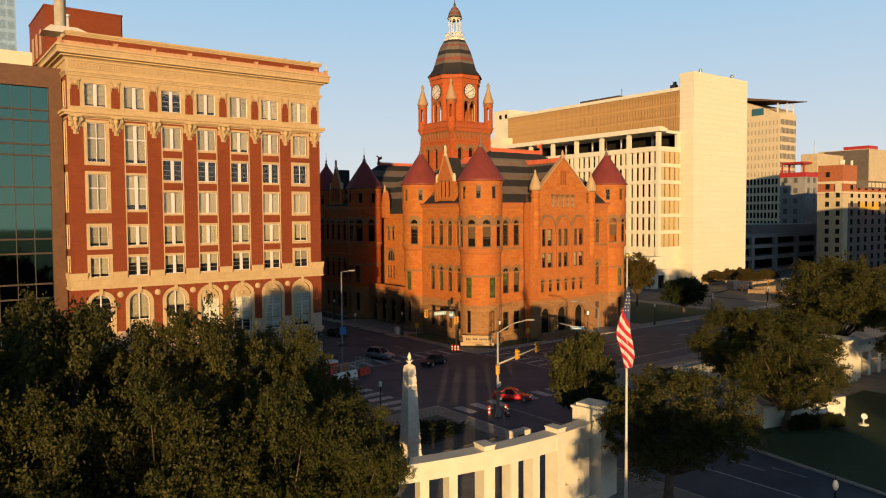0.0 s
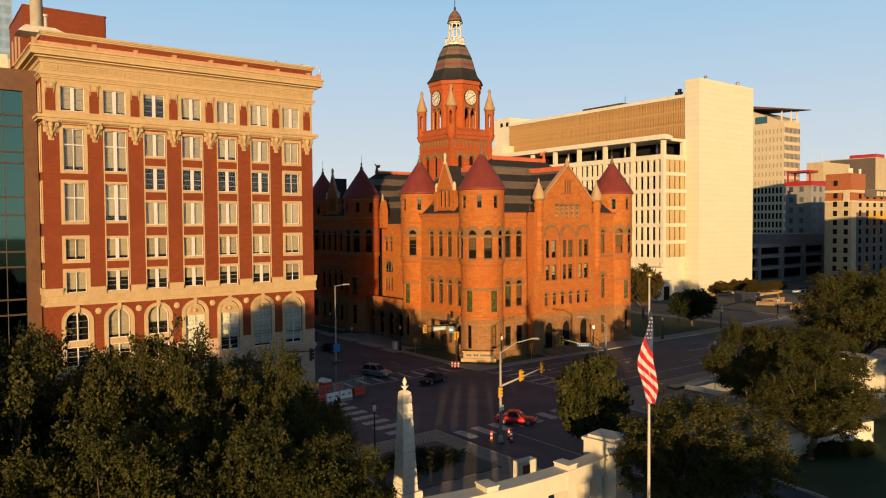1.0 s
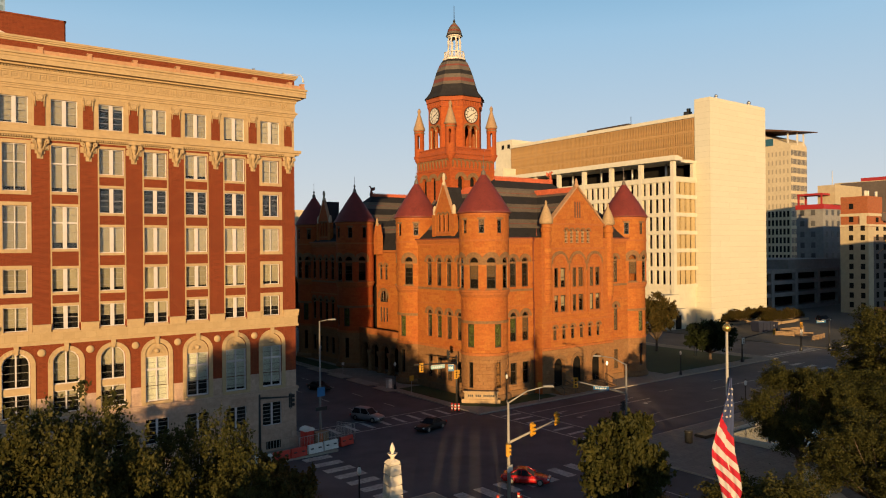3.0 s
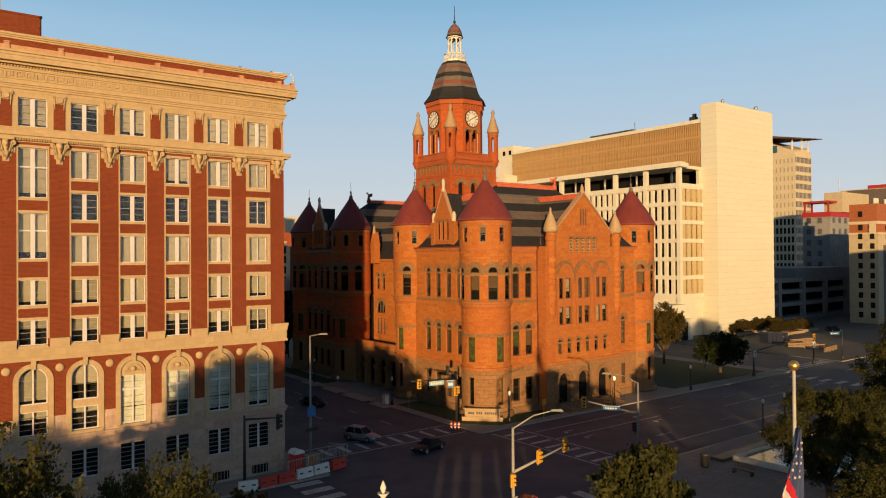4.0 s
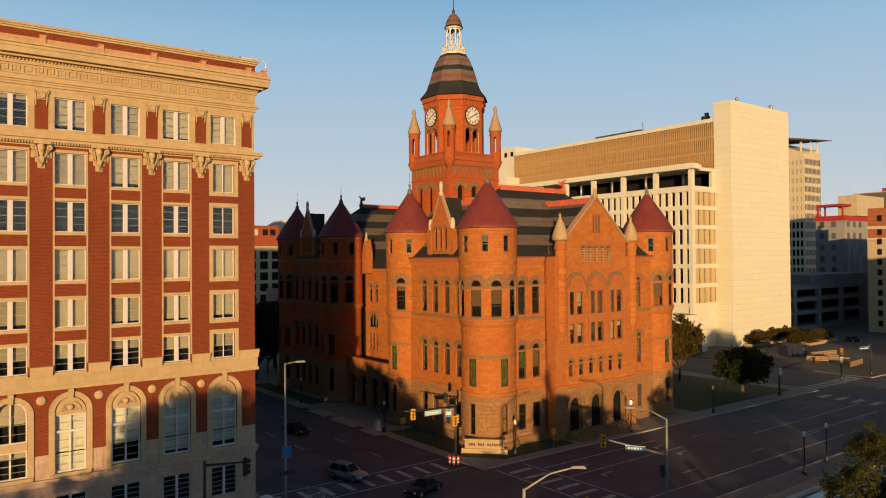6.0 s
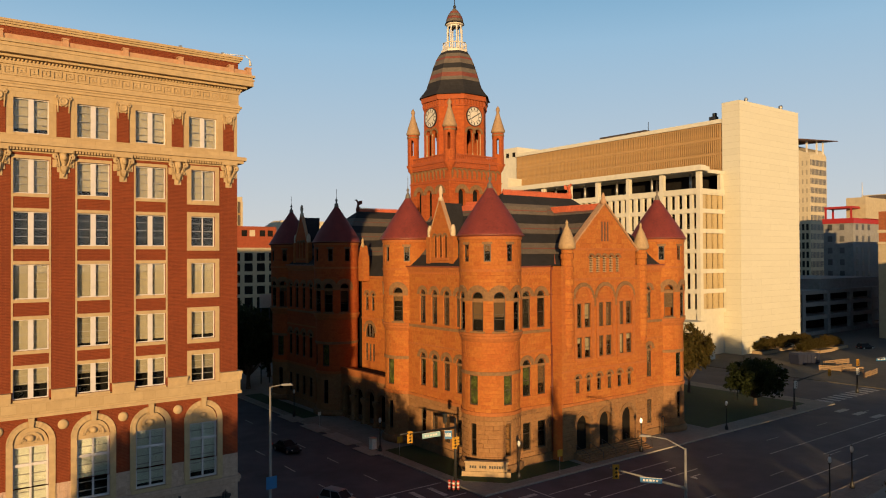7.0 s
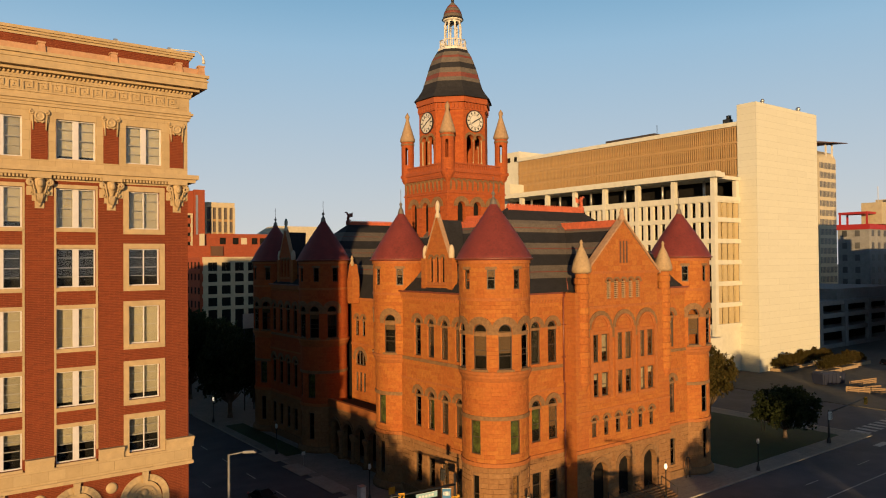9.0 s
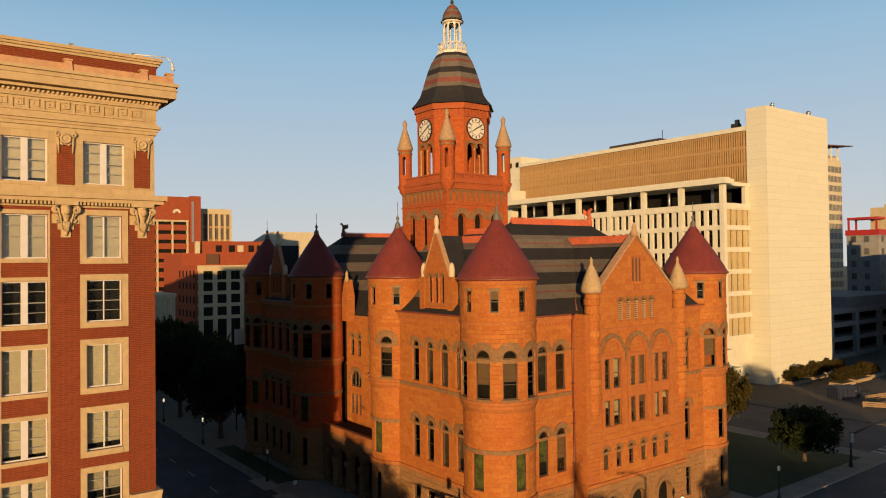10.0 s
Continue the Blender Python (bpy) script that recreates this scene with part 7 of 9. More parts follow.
solid(bm, [(357, 164.3, 79.5), (375.5, 164.3, 79.5), (375.5, 190, 79.5), (357, 190, 79.5)], [(357, 166, 81), (375.5, 166, 83), (375.5, 190, 91), (357, 190, 91)])
part("wall", bm, CREAMWALL, hotel)
# windows near-black below, paler where the wall above is sunlit: light in the colour
block_windows(hotel, Flat(357, 190, -90), [1.5 + 2.25 * k for k in range(11)], [4 + 5.0 * k for k in range(8)], 1.3, 3.4)
block_windows(hotel, Flat(357, 190, -90), [1.5 + 2.25 * k for k in range(11)], [44 + 5.0 * k for k in range(7)], 0.8, 2.6, material=PALEGLASS)
block_windows(hotel, Flat(357, 164.3, 0), [1.0 + 1.5 * k for k in range(12)], [4 + 5.0 * k for k in range(15)], 0.95, 3.2, material=DIMGLASS)
bm = solid(bmesh.new(), [(353, 162, 86.8), (380, 160, 88.2), (372, 190, 88.5), (353, 190, 90.5)], [(353, 162, 87.3), (380, 160, 88.6), (372, 190, 92), (353, 190, 92.5)])
part("canopy", bm, BROWNMETAL, hotel)
for x, y in ((357.5, 166), (366, 164.8), (373, 164.8)):
    part("canopy_post", box(bmesh.new(), x, y, 79, x + 0.7, y + 0.7, 88.0), WHITE, hotel)
part("screen", box(bmesh.new(), 356.9, 174.5, 80.5, 357.0, 182, 84.6), TEALPANE, hotel)

grey = thing("grey_hotel", (262, 100, 0), "grey block with red roof rails and small windows", "hotel block")
part("wall", box(bmesh.new(), 249, 95.5, 0, 282, 106.3, 37.4), GREYWALL, grey)
part("roof_band", box(bmesh.new(), 248.7, 95.2, 37.3, 282.3, 106.6, 39.2), REDBAND, grey)
part("roof_house", box(bmesh.new(), 256, 94.0, 39.2, 280, 101.0, 47.2), TANWALL, grey)
part("pergola_roof", box(bmesh.new(), 249, 96, 42.9, 256, 106, 43.7), REDBAND, grey)
for x, y in ((249.1, 105.6), (249.1, 96.3), (255, 105.6)):
    part("pergola_post", box(bmesh.new(), x, y - 0.3, 39.2, x + 0.5, y + 0.3, 43.0), REDBAND, grey)
block_windows(grey, Flat(249, 106.3, -90), [2.4, 6.8], [4 + 4.4 * k for k in range(8)], 1.7, 2.2, material=DIMGLASS)
block_windows(grey, Flat(249, 95.5, 0), [3.0, 8.0, 13.0], [4 + 4.4 * k for k in range(8)], 2.0, 2.2, material=DIMGLASS)
part("aerial", tube(bmesh.new(), (258, 96, 47), (258, 96, 53), 0.12, None, 6), WHITE, grey)

brick = thing("brick_hotel", (232, 64, 0), "orange brick hotel with cream bands and painted side wall", "hotel block")
bm = bmesh.new()
box(bm, 203.5, 59.75, 0, 285, 68.3, 33.4)
box(bm, 203.5, 59.9, 33.4, 214.5, 68.3, 38.5)
part("wall", bm, FARBRICK, brick)
for z0, z1 in ((32.0, 32.9), (28.6, 29.3)):
    part("cornice_band", box(bmesh.new(), 203.2, 59.45, z0, 285.3, 68.5, z1), CREAMWALL, brick)
part("lower_facing", box(bmesh.new(), 203.3, 59.6, 0.0, 207.0, 68.4, 28.5), TANWALL, brick)
part("upper_facing", box(bmesh.new(), 207.0, 59.6, 25.3, 285.2, 59.9, 28.5), TANWALL, brick)
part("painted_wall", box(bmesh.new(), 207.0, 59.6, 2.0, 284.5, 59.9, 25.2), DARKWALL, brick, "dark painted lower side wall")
PB = Flat(203.3, 59.55, 0)
block_windows(brick, Flat(203.25, 68.3, -90), [3.4, 7.0], [2.0 + 3.15 * k for k in range(9)], 1.3, 1.8)
block_windows(brick, Flat(203.45, 68.3, -90), [3.4], [30.1, 34.4], 1.3, 1.8)
part("framed_bay", box(bmesh.new(), 203.1, 60.2, 28.9, 203.4, 62.2, 32.3), CREAMWALL, brick)
block_windows(brick, PB, [6.5 + 5.6 * k for k in range(12)], [2.0 + 3.15 * k for k in range(9)], 1.7, 1.9)
block_windows(brick, PB, [6.5 + 5.6 * k for k in range(12)], [30.0], 1.7, 1.6)
# the sun-shaped wall painting: plain wedges of orange
ORANGEPAINT = plain("orange_wall_paint", (0.42, 0.15, 0.025), 0.8, 0.2, 1.0, 0.2, 0.005)
YELLOWWALL = plain("yellow_wall_paint", (0.50, 0.30, 0.04), 0.8, 0.2, 1.0, 0.2, 0.005)
for k, (a, b) in enumerate(((200, 216), (222, 240), (246, 262), (268, 282), (288, 304), (310, 326), (330, 346))):
    c, m = (222.0, 24.0), radians((a + b) / 2)
    pts = [(c[0] + 1.2 * math.cos(radians(a)), c[1] + 1.2 * math.sin(radians(a))), (c[0] + 15 * math.cos(m), c[1] + 10 * math.sin(m)), (c[0] + 1.2 * math.cos(radians(b)), c[1] + 1.2 * math.sin(radians(b)))]
    part("painted_ray", solid(bmesh.new(), [(x, 59.56, z) for x, z in pts], [(x, 59.595, z) for x, z in pts]), ORANGEPAINT, brick)
part("painted_sun", box(bmesh.new(), 216, 59.54, 23.0, 232, 59.59, 25.6), YELLOWWALL, brick)
sign_board = part("sign_board", box(bmesh.new(), 213, 59.3, 30.6, 250, 59.5, 33.3), DARKWALL, brick)
repeat("sign_bar", box(bmesh.new(), 0, 59.2, 31.1, 2.2, 59.32, 32.7), CREAMWALL, sign_board, [Matrix.Translation((222 + k * 3.0, 0, 0)) for k in range(7)])
for x in (204.5, 206.3, 212.5):
    part("roof_dish", tube(bmesh.new(), (x, 61.0, 38.5), (x, 61.0, 40.3), 0.45, None, 10), WHITE, brick)

back = thing("tan_block", (310, 97, 0), "plain tan and dark flat-roofed block", "building")
part("wall", box(bmesh.new(), 290.3, 87.6, 0, 345, 110, 50.5), TANWALL, back)
part("dark_side", box(bmesh.new(), 290.0, 87.7, 0, 290.3, 107, 50.2), DARKWALL, back)
part("roof_frame", box(bmesh.new(), 291, 88, 50.5, 300, 99, 52.0), REDBAND, back)
for x in (310, 312):
    part("mast_leg", tube(bmesh.new(), (x, 88, 50), (x, 88, 62), 0.22, None, 6), REDBAND, back)
for z in range(51, 62, 2):
    part("mast_rung", tube(bmesh.new(), (310, 88, z), (312, 88, z + 1), 0.13, None, 6), REDBAND, back)

garage = thing("parking_garage", (210, 95, 0), "low dark concrete parking garage with open decks", "parking garage")
bm = bmesh.new()
for z in (0.1, 5.0, 9.2, 13.0):
    box(bm, 172, 84.2, z, 248, 120, z + 1.3)
for k in range(6):
    box(bm, 172 + k * 16.0, 84.0, 0.1, 174.0 + k * 16.0, 85.2, 14.2)
part("deck", bm, GREYWALL, garage)
# near-black box painting the shade of the open decks
part("dark_backing", box(bmesh.new(), 173, 90, 0.1, 247, 119, 13.9), INSIDE, garage)
part("upper_block", box(bmesh.new(), 203, 86, 14.3, 248, 118, 17.6), GREYWALL, garage)

# east beyond the courthouse
DEEPBRICK = masonry("deep_red_brick", [(0.24, 0.05, 0.02), (0.30, 0.065, 0.026)], (0.20, 0.06, 0.03), 0.6, 0.2, 0.01)
slats = thing("slatted_tower", (72, 310, 0), "red brick tower with slatted parking decks", "tower block")
part("wall", box(bmesh.new(), 40, 301, 0, 80.2, 350, 59), DEEPBRICK, slats)
part("stair_shaft", box(bmesh.new(), 75.6, 299, 0, 80.2, 301, 59.4), DEEPBRICK, slats)
# near-black sheet painting the shade between the deck rails
part("deck_shade", box(bmesh.new(), 52, 300.6, 12, 74.6, 300.98, 48.2), INSIDE, slats)
for k in range(9):
    part("deck_rail", box(bmesh.new(), 52, 299.7, 12.5 + k * 4.0, 74.6, 300.7, 14.9 + k * 4.0), DEEPBRICK, slats)
for x in (52, 61.8, 68.0, 74.3):
    part("deck_post", box(bmesh.new(), x, 299.6, 10, x + 0.7, 300.7, 48.6), FARTRIM, slats)
part("deck_lintel", box(bmesh.new(), 52, 299.5, 48.2, 75.2, 300.7, 48.9), FARTRIM, slats)
part("window_strip", box(bmesh.new(), 76.2, 298.9, 10, 77.2, 299.02, 57), STEEL, slats)
part("arch_emblem", hood(bmesh.new(), Flat(60, 300.9, 0), 10.5, 52.0, 0.8, 0.9, 0.2, 7), WHITE, slats)
white = thing("white_block", (90, 315, 0), "pale block with tall dark windows between white ribs", "tower block")
part("wall", box(bmesh.new(), 80.3, 306, 0, 95.7, 330, 54.4), DARKWALL, white)
for k in range(6):
    part("rib", box(bmesh.new(), 82.4 + k * 2.6, 305.2, 20, 83.3 + k * 2.6, 306.1, 52.4), FARTRIM, white)
part("parapet", box(bmesh.new(), 80.3, 305.0, 52.3, 96.0, 306.1, 54.6), FARTRIM, white)
for k in range(4):
    part("floor_band", box(bmesh.new(), 81.0, 305.6, 28 + k * 6.0, 95.8, 306.08, 29 + k * 6.0), RIBBED, white)
red = thing("red_store", (78, 270, 0), "long red brick building with set-back roof house", "building")
part("wall", box(bmesh.new(), 60.5, 262, 0, 98, 285, 34), DEEPBRICK, red)
part("roof_house", box(bmesh.new(), 68.8, 264, 34, 95, 280, 38.8), DEEPBRICK, red)
for x in (74.2, 79.5, 83.0, 87.5, 91.0):
    part("window", box(bmesh.new(), x, 263.9, 34.6, x + 2.4, 264.02, 37.2), INSIDE if x != 83.0 else CREAMWALL, red)
part("roof_tank", box(bmesh.new(), 66.0, 262.4, 34, 67.6, 263.8, 38.6), CREAMWALL, red)
part("roof_shed", box(bmesh.new(), 69.8, 261.2, 30.0, 74.5, 262.2, 33.8), BROWNMETAL, red)
pale = thing("white_brick_store", (69, 250, 0), "white-fronted brick store with large arched windows", "building")
part("wall", box(bmesh.new(), 58.6, 241, 0, 85, 261.9, 29.2), DEEPBRICK, pale)
PP = Flat(59.9, 240.6, 0)
for z0, z1, out in ((27.4, 28.6, 0.4), (28.6, 29.4, 0.8), (23.4, 24.3, 0.45), (19.0, 20.3, 0.4), (14.6, 15.9, 0.4), (10.2, 11.5, 0.4)):
    part("front_band", strip(bmesh.new(), PP, -0.4, 25, z0, z1, out, 0.4), FARTRIM, pale)
for k in range(6):
    part("front_pier", strip(bmesh.new(), PP, k * 5.0 - 0.15, k * 5.0 + 1.5, 0.1, 27.5, 0.25, 0.4), FARTRIM, pale)
# near-black sheet painting the dark of the store's windows
part("front_shade", box(bmesh.new(), 60.2, 240.5, 0.2, 85, 240.95, 27.4), INSIDE, pale)
for k in range(5):
    part("window_arch", hood(bmesh.new(), PP, k * 5.0 + 3.15, 21.8, 1.85, 0.5, 0.15, 7), FARTRIM, pale)
    part("window_post", strip(bmesh.new(), PP, k * 5.0 + 2.95, k * 5.0 + 3.35, 24.0, 27.4, 0.1, 0.4), FARTRIM, pale)
block_windows(pale, Flat(58.6, 262, -90), [4 + 4.0 * k for k in range(5)], [6, 11, 16, 21, 25.2], 1.4, 2.4)
low_house = thing("cream_shop", (36, 205, 0), "small cream building with ribbed front beyond the trees", "building")
part("wall", box(bmesh.new(), 25, 200, 0, 39.6, 215, 21), CREAMWALL, low_house)
for k in range(10):
    part("rib", box(bmesh.new(), 25.4 + k * 1.5, 199.7, 6, 25.9 + k * 1.5, 200.02, 20), FARTRIM, low_house)
part("roof_edge", box(bmesh.new(), 24.8, 199.5, 20.4, 39.8, 215.2, 21.4), CREAMWALL, low_house)
board = thing("sign_panel", (24.2, 110, 0.15), "plain white panel on two posts in the shade", "sign")
part("panel", box(bmesh.new(), 23.0, 109.9, 15.3, 25.5, 110.05, 18.0), WHITE, board)
for x in (23.3, 25.1):
    part("post", tube(bmesh.new(), (x, 110.1, 0.1), (x, 110.1, 17.5), 0.12, None, 8), BLACKMETAL, board)
far = thing("far_block", (170, 410, 0), "distant cream curved-roofed block", "building")
part("wall", box(bmesh.new(), 150, 400, 0, 190, 420, 44), CREAMWALL, far)
part("roof", solid(bmesh.new(), [(152, 400, 44), (190, 400, 44), (190, 418, 44), (152, 418, 44)], [(160, 402, 49.5), (190, 402, 49.5), (190, 416, 49.5), (160, 416, 49.5)]), CREAMWALL, far)
BLUEWALL = plain("pale_blue_cladding", (0.20, 0.30, 0.44), 0.6, 0.15, 0.5, 0.1)
glassy = thing("glass_skyscraper", (-30, 440, 0), "pale blue-grey glazed skyscraper with fine floors", "tower block")
part("wall", box(bmesh.new(), -52, 421, 0, 0.4, 460, 240), BLUEWALL, glassy)
block_windows(glassy, Flat(-52, 421, 0), [2.0 + 4.0 * k for k in range(13)], [90 + 6.5 * k for k in range(22)], 3.0, 4.4, material=PANE)
# unseen records block behind the offices, added to cut sky light in the street
records = thing("records_block", (-37, 107, 0), "unseen plain pale stone block behind the brick building, blocking sky light", "office building")
part("wall", box(bmesh.new(), -62, 66.5, 0, -12.2, 84, 46), TANWALL, records)
part("upper_wall", box(bmesh.new(), -62, 84, 0, -12.4, 148, 37), TANWALL, records)
# plain rows that close the view beyond the streets
for k, (x0, y0, x1, y1, h, m) in enumerate(((-12, 330, 70, 360, 22, GREYWALL), (-14, 150, -60, 300, 24, TANWALL), (125, 215, 180, 260, 28, TANWALL), (420, 40, 460, 150, 26, GREYWALL), (330, -60, 380, 5, 18, TANWALL))):
    b = thing("far_block", ((x0 + x1) / 2, (y0 + y1) / 2, 0), "distant plain flat-roofed block", "building")
    part("wall", box(bmesh.new(), min(x0, x1), y0, 0, max(x0, x1), y1, h), m, b)

# the long office block south-west of the plaza, whose shade falls on the hotels
annex_block = thing("post_office_block", (137, -38, 0), "plain pale concrete office block beside the plaza", "office building")
part("wall", box(bmesh.new(), 108, -72, 0, 166, -6, 31), CREAMWALL, annex_block)


# ---- trees ----
def oak(seed, height, radius, bole, leaves, leaf_mat, leaf=0.34, squat=0.62):
    """A live oak: tapered trunk and limbs, and a crown of many small leaf sprays in uneven clumps."""
    r = random.Random(seed)
    tree = new("tree")
    bm = bmesh.new()
    top = Vector((r.uniform(-0.3, 0.3), r.uniform(-0.3, 0.3), bole))
    tube(bm, (0, 0, -0.1), (0, 0, 0.5), radius * 0.085, radius * 0.062, 10)
    tube(bm, (0, 0, 0.5), top, radius * 0.062, radius * 0.05, 10)
    centre = Vector((0, 0, bole + (height - bole) * 0.48))
    half = (height - bole) * 0.52
    clumps = []
    for k in range(78):
        a, e = k * 2.39996 + r.uniform(-0.3, 0.3), math.asin(r.uniform(-0.75, 1.0))
        d = r.uniform(0.55, 1.12)
        c = centre + Vector((math.cos(a) * math.cos(e) * radius * d * 0.8, math.sin(a) * math.cos(e) * radius * d * 0.8, math.sin(e) * half * d * 0.8))
        clumps.append((c, radius * r.uniform(0.14, 0.27)))
    for k in range(14):
        c = centre + Vector((r.uniform(-0.4, 0.4) * radius, r.uniform(-0.4, 0.4) * radius, r.uniform(-0.3, 0.4) * half))
        clumps.append((c, radius * 0.26))
    for k, (c, s) in enumerate(clumps):
        if k % 3 == 0:
            mid = top.lerp(c, 0.5) + Vector((0, 0, -0.1 * radius))
            tube(bm, top - Vector((0, 0, 0.4)), mid, radius * 0.028, radius * 0.016, 6)
            tube(bm, mid, c, radius * 0.016, 0.02, 6)
    part("trunk", bm, BARK, tree, local=True)
    gen = np.random.default_rng(seed)
    twigs = 15
    per = max(4, leaves // (len(clumps) * twigs))
    pts = []
    for c, s in clumps:
        c = np.array(c)
        out = c - np.array(centre)
        out = out / (np.linalg.norm(out) + 1e-6)
        d = gen.normal(size=(twigs, 3)) + out * 0.7 + np.array([0, 0, 0.25])
        d /= np.linalg.norm(d, axis=1)[:, None]
        length = s * (0.7 + 0.75 * gen.random((twigs, 1)))
        along = 0.25 + 0.75 * gen.random((twigs, per, 1)) ** 0.7
        p = c + d[:, None, :] * length[:, None, :] * along + gen.normal(size=(twigs, per, 3)) * (0.05 + 0.13 * s) * (1.15 - 0.6 * along)
        pts.append(p.reshape(-1, 3))
    pts = np.concatenate(pts)
    n = len(pts)
    a = gen.normal(size=(n, 3))
    a /= np.linalg.norm(a, axis=1)[:, None]
    b = np.cross(a, gen.normal(size=(n, 3)))
    b /= np.linalg.norm(b, axis=1)[:, None]
    size = leaf * (0.5 + 0.8 * gen.random((n, 1)))
    quad = np.stack([pts - a * size, pts - b * size * 0.58, pts + a * size, pts + b * size * 0.58], axis=1).reshape(-1, 3)
    me = bpy.data.meshes.new("crown")
    me.from_pydata(quad.tolist(), [], [(4 * i, 4 * i + 1, 4 * i + 2, 4 * i + 3) for i in range(n)])
    me.materials.append(leaf_mat)
    crown = new("crown", me)
    crown.parent = tree
    return tree


OAKS = [oak(21 + k, 14.0, 6.6, 3.6, 84000, LEAF, 0.108) for k in range(3)]
YOUNG = oak(41, 11.0, 4.0, 2.6, 22000, LEAF, 0.2, 0.8)
DRY = oak(51, 10.0, 4.4, 2.4, 18000, LEAF_DRY, 0.22, 0.7)
DARK = oak(61, 9.0, 5.6, 2.0, 16000, LEAF_DARK, 0.26, 0.6)
used = set()


def plant(source, x, y, height, spread, turn, label, group=""):
    """Sets a grown tree at a place; the first use moves the tree itself."""
    base = {"YOUNG": 11.0, "DRY": 10.0, "DARK": 9.0}.get(source, 14.0)
    ob = {"YOUNG": YOUNG, "DRY": DRY, "DARK": DARK}.get(source) or OAKS[source]
    reach = {"YOUNG": 4.0, "DRY": 4.4, "DARK": 5.6}.get(source, 6.6)
    m = pose(x, y, 0.1, 0, 0, turn) @ Matrix.Diagonal((spread / reach, spread / reach, height / base, 1))
    if source in used:
        ob = copy_thing(ob, Matrix())
    used.add(source)
    ob.matrix_basis = m
    return tagged(ob, label, "tree", group)


PLAZA = "broad dark green live oak on the plaza lawn"
for k, (s, x, y, h, w) in enumerate(((0, -51.0, -11.0, 17.4, 6.2), (1, -58.6, -18.0, 17.2, 5.4), (1, -43.5, -12.5, 15.9, 5.4), (2, -37.5, -10.5, 14.0, 4.8), (0, -32.8, -9.5, 9.9, 3.3), (2, -48.0, -20.5, 13.4, 5.2), (1, -41.5, -20.0, 12.4, 4.8),
                                     (2, -36.0, -18.5, 10.6, 3.8), (0, -54.5, -19.0, 14.0, 5.2), (2, -47.0, 0.0, 12.2, 6.2), (0, -39.0, 1.0, 9.4, 4.6), (1, -60.0, 3.0, 9.2, 5.6))):
    plant(s, x, y, h, w, 57 * k, PLAZA, "plaza oaks")
for k, (s, x, y, h, w) in enumerate((("YOUNG", -9.4, -13.4, 11.6, 3.0), (0, -12.4, -24.6, 10.2, 6.2), (1, 20.0, -10.5, 10.8, 5.4), (2, 12.5, -20.5, 8.9, 5.8), (2, 27.0, -13.0, 10.2, 6.2), (1, 46.0, -10.0, 15.4, 8.2), (0, 38.0, -24.0, 10.0, 6.0), (2, 57.0, -16.0, 14.4, 8.0))):
    plant(s, x, y, h, w, 83 * k + 20, "rounded green street tree catching low sun", "street trees")
plant("DRY", -28.5, 0.5, 8.6, 3.4, 10, "small tree with yellowing leaves beside the street", "street trees")
plant("DRY", 81.5, 51.5, 12.4, 4.2, 50, "thin brownish tree beside the courthouse", "courthouse trees")
plant("DARK", 79.8, 37.6, 7.7, 5.0, 30, "dense dark green tree on the corner lawn", "courthouse trees")
for k in range(9):
    plant("DARK", 19.0 + (k % 2) * 9, 106.0 + k * 11, 14.5 + k % 3, 6.4, 40 * k, "dark tree along the shaded street", "far street trees")
for k, (x, y) in enumerate(((141.8, 71.7), (145.0, 71.6), (148.0, 72.2), (151.0, 72.3), (154.0, 72.3), (157.4, 72.4), (147.4, 63.7), (150.6, 63.6), (155.6, 64.1), (158.6, 64.2), (161.2, 64.4), (165.0, 64.9), (168.0, 65.0), (161.0, 72.6), (165.0, 71.8))):
    plant("DRY", x, y, 3.2 + 0.5 * (k * 2 % 3), 1.9 + 0.3 * (k % 2), 70 * k, "low brownish shrub tree in the forecourt", "forecourt trees")
# unseen oaks behind and beside the way, added to shade the plaza and street
for k, (x, y, h) in enumerate(((-95, -62, 16), (-104, -74, 17), (-112, -92, 18), (-118, -66, 18), (-104, -48, 16), (-92, -36, 15), (-102, -86, 15), (-51, -72, 13), (-70, -110, 13), (-45, -121, 13), (-40, -128, 16), (-60, -106, 13))):
    plant("DARK", x, y, h, 8.0, 31 * k, "unseen broad oak behind the view, added to cast shade", "park oaks")


# ---- white colonnade, obelisk, pool ----
colonnade = thing("colonnade", (-24, -20, 0.1), "curved white concrete colonnade with square pillars", "colonnade")
CC0, CR = (-22.0, 19.9), 40.2


def curve_at(a, r=0.0):
    return (CC0[0] + (CR + r) * math.sin(a), CC0[1] - (CR + r) * math.cos(a))


def curved(bm, x0, x1, r0, r1, z0, z1, n=16):
    """A stretch of the curve between two x, as thick as r0 to r1."""
    a0, a1 = math.asin((x0 - CC0[0]) / CR), math.asin((x1 - CC0[0]) / CR)
    lo = [(*curve_at(a0 + (a1 - a0) * i / n, r1), z0) for i in range(n + 1)] + [(*curve_at(a1 + (a0 - a1) * i / n, r0), z0) for i in range(n + 1)]
    return solid(bm, lo, [(x, y, z1) for x, y, z in lo], True)


part("beam", curved(bmesh.new(), -36.0, -15.9, -0.5, 0.5, 4.85, 5.85), CONCRETE, colonnade)
part("coping", curved(bmesh.new(), -36.1, -15.9, -0.66, 0.66, 5.85, 6.1), CONCRETE, colonnade)
part("plinth", curved(bmesh.new(), -36.2, -13.8, -0.8, 0.8, 0.1, 0.6), CONCRETE, colonnade)
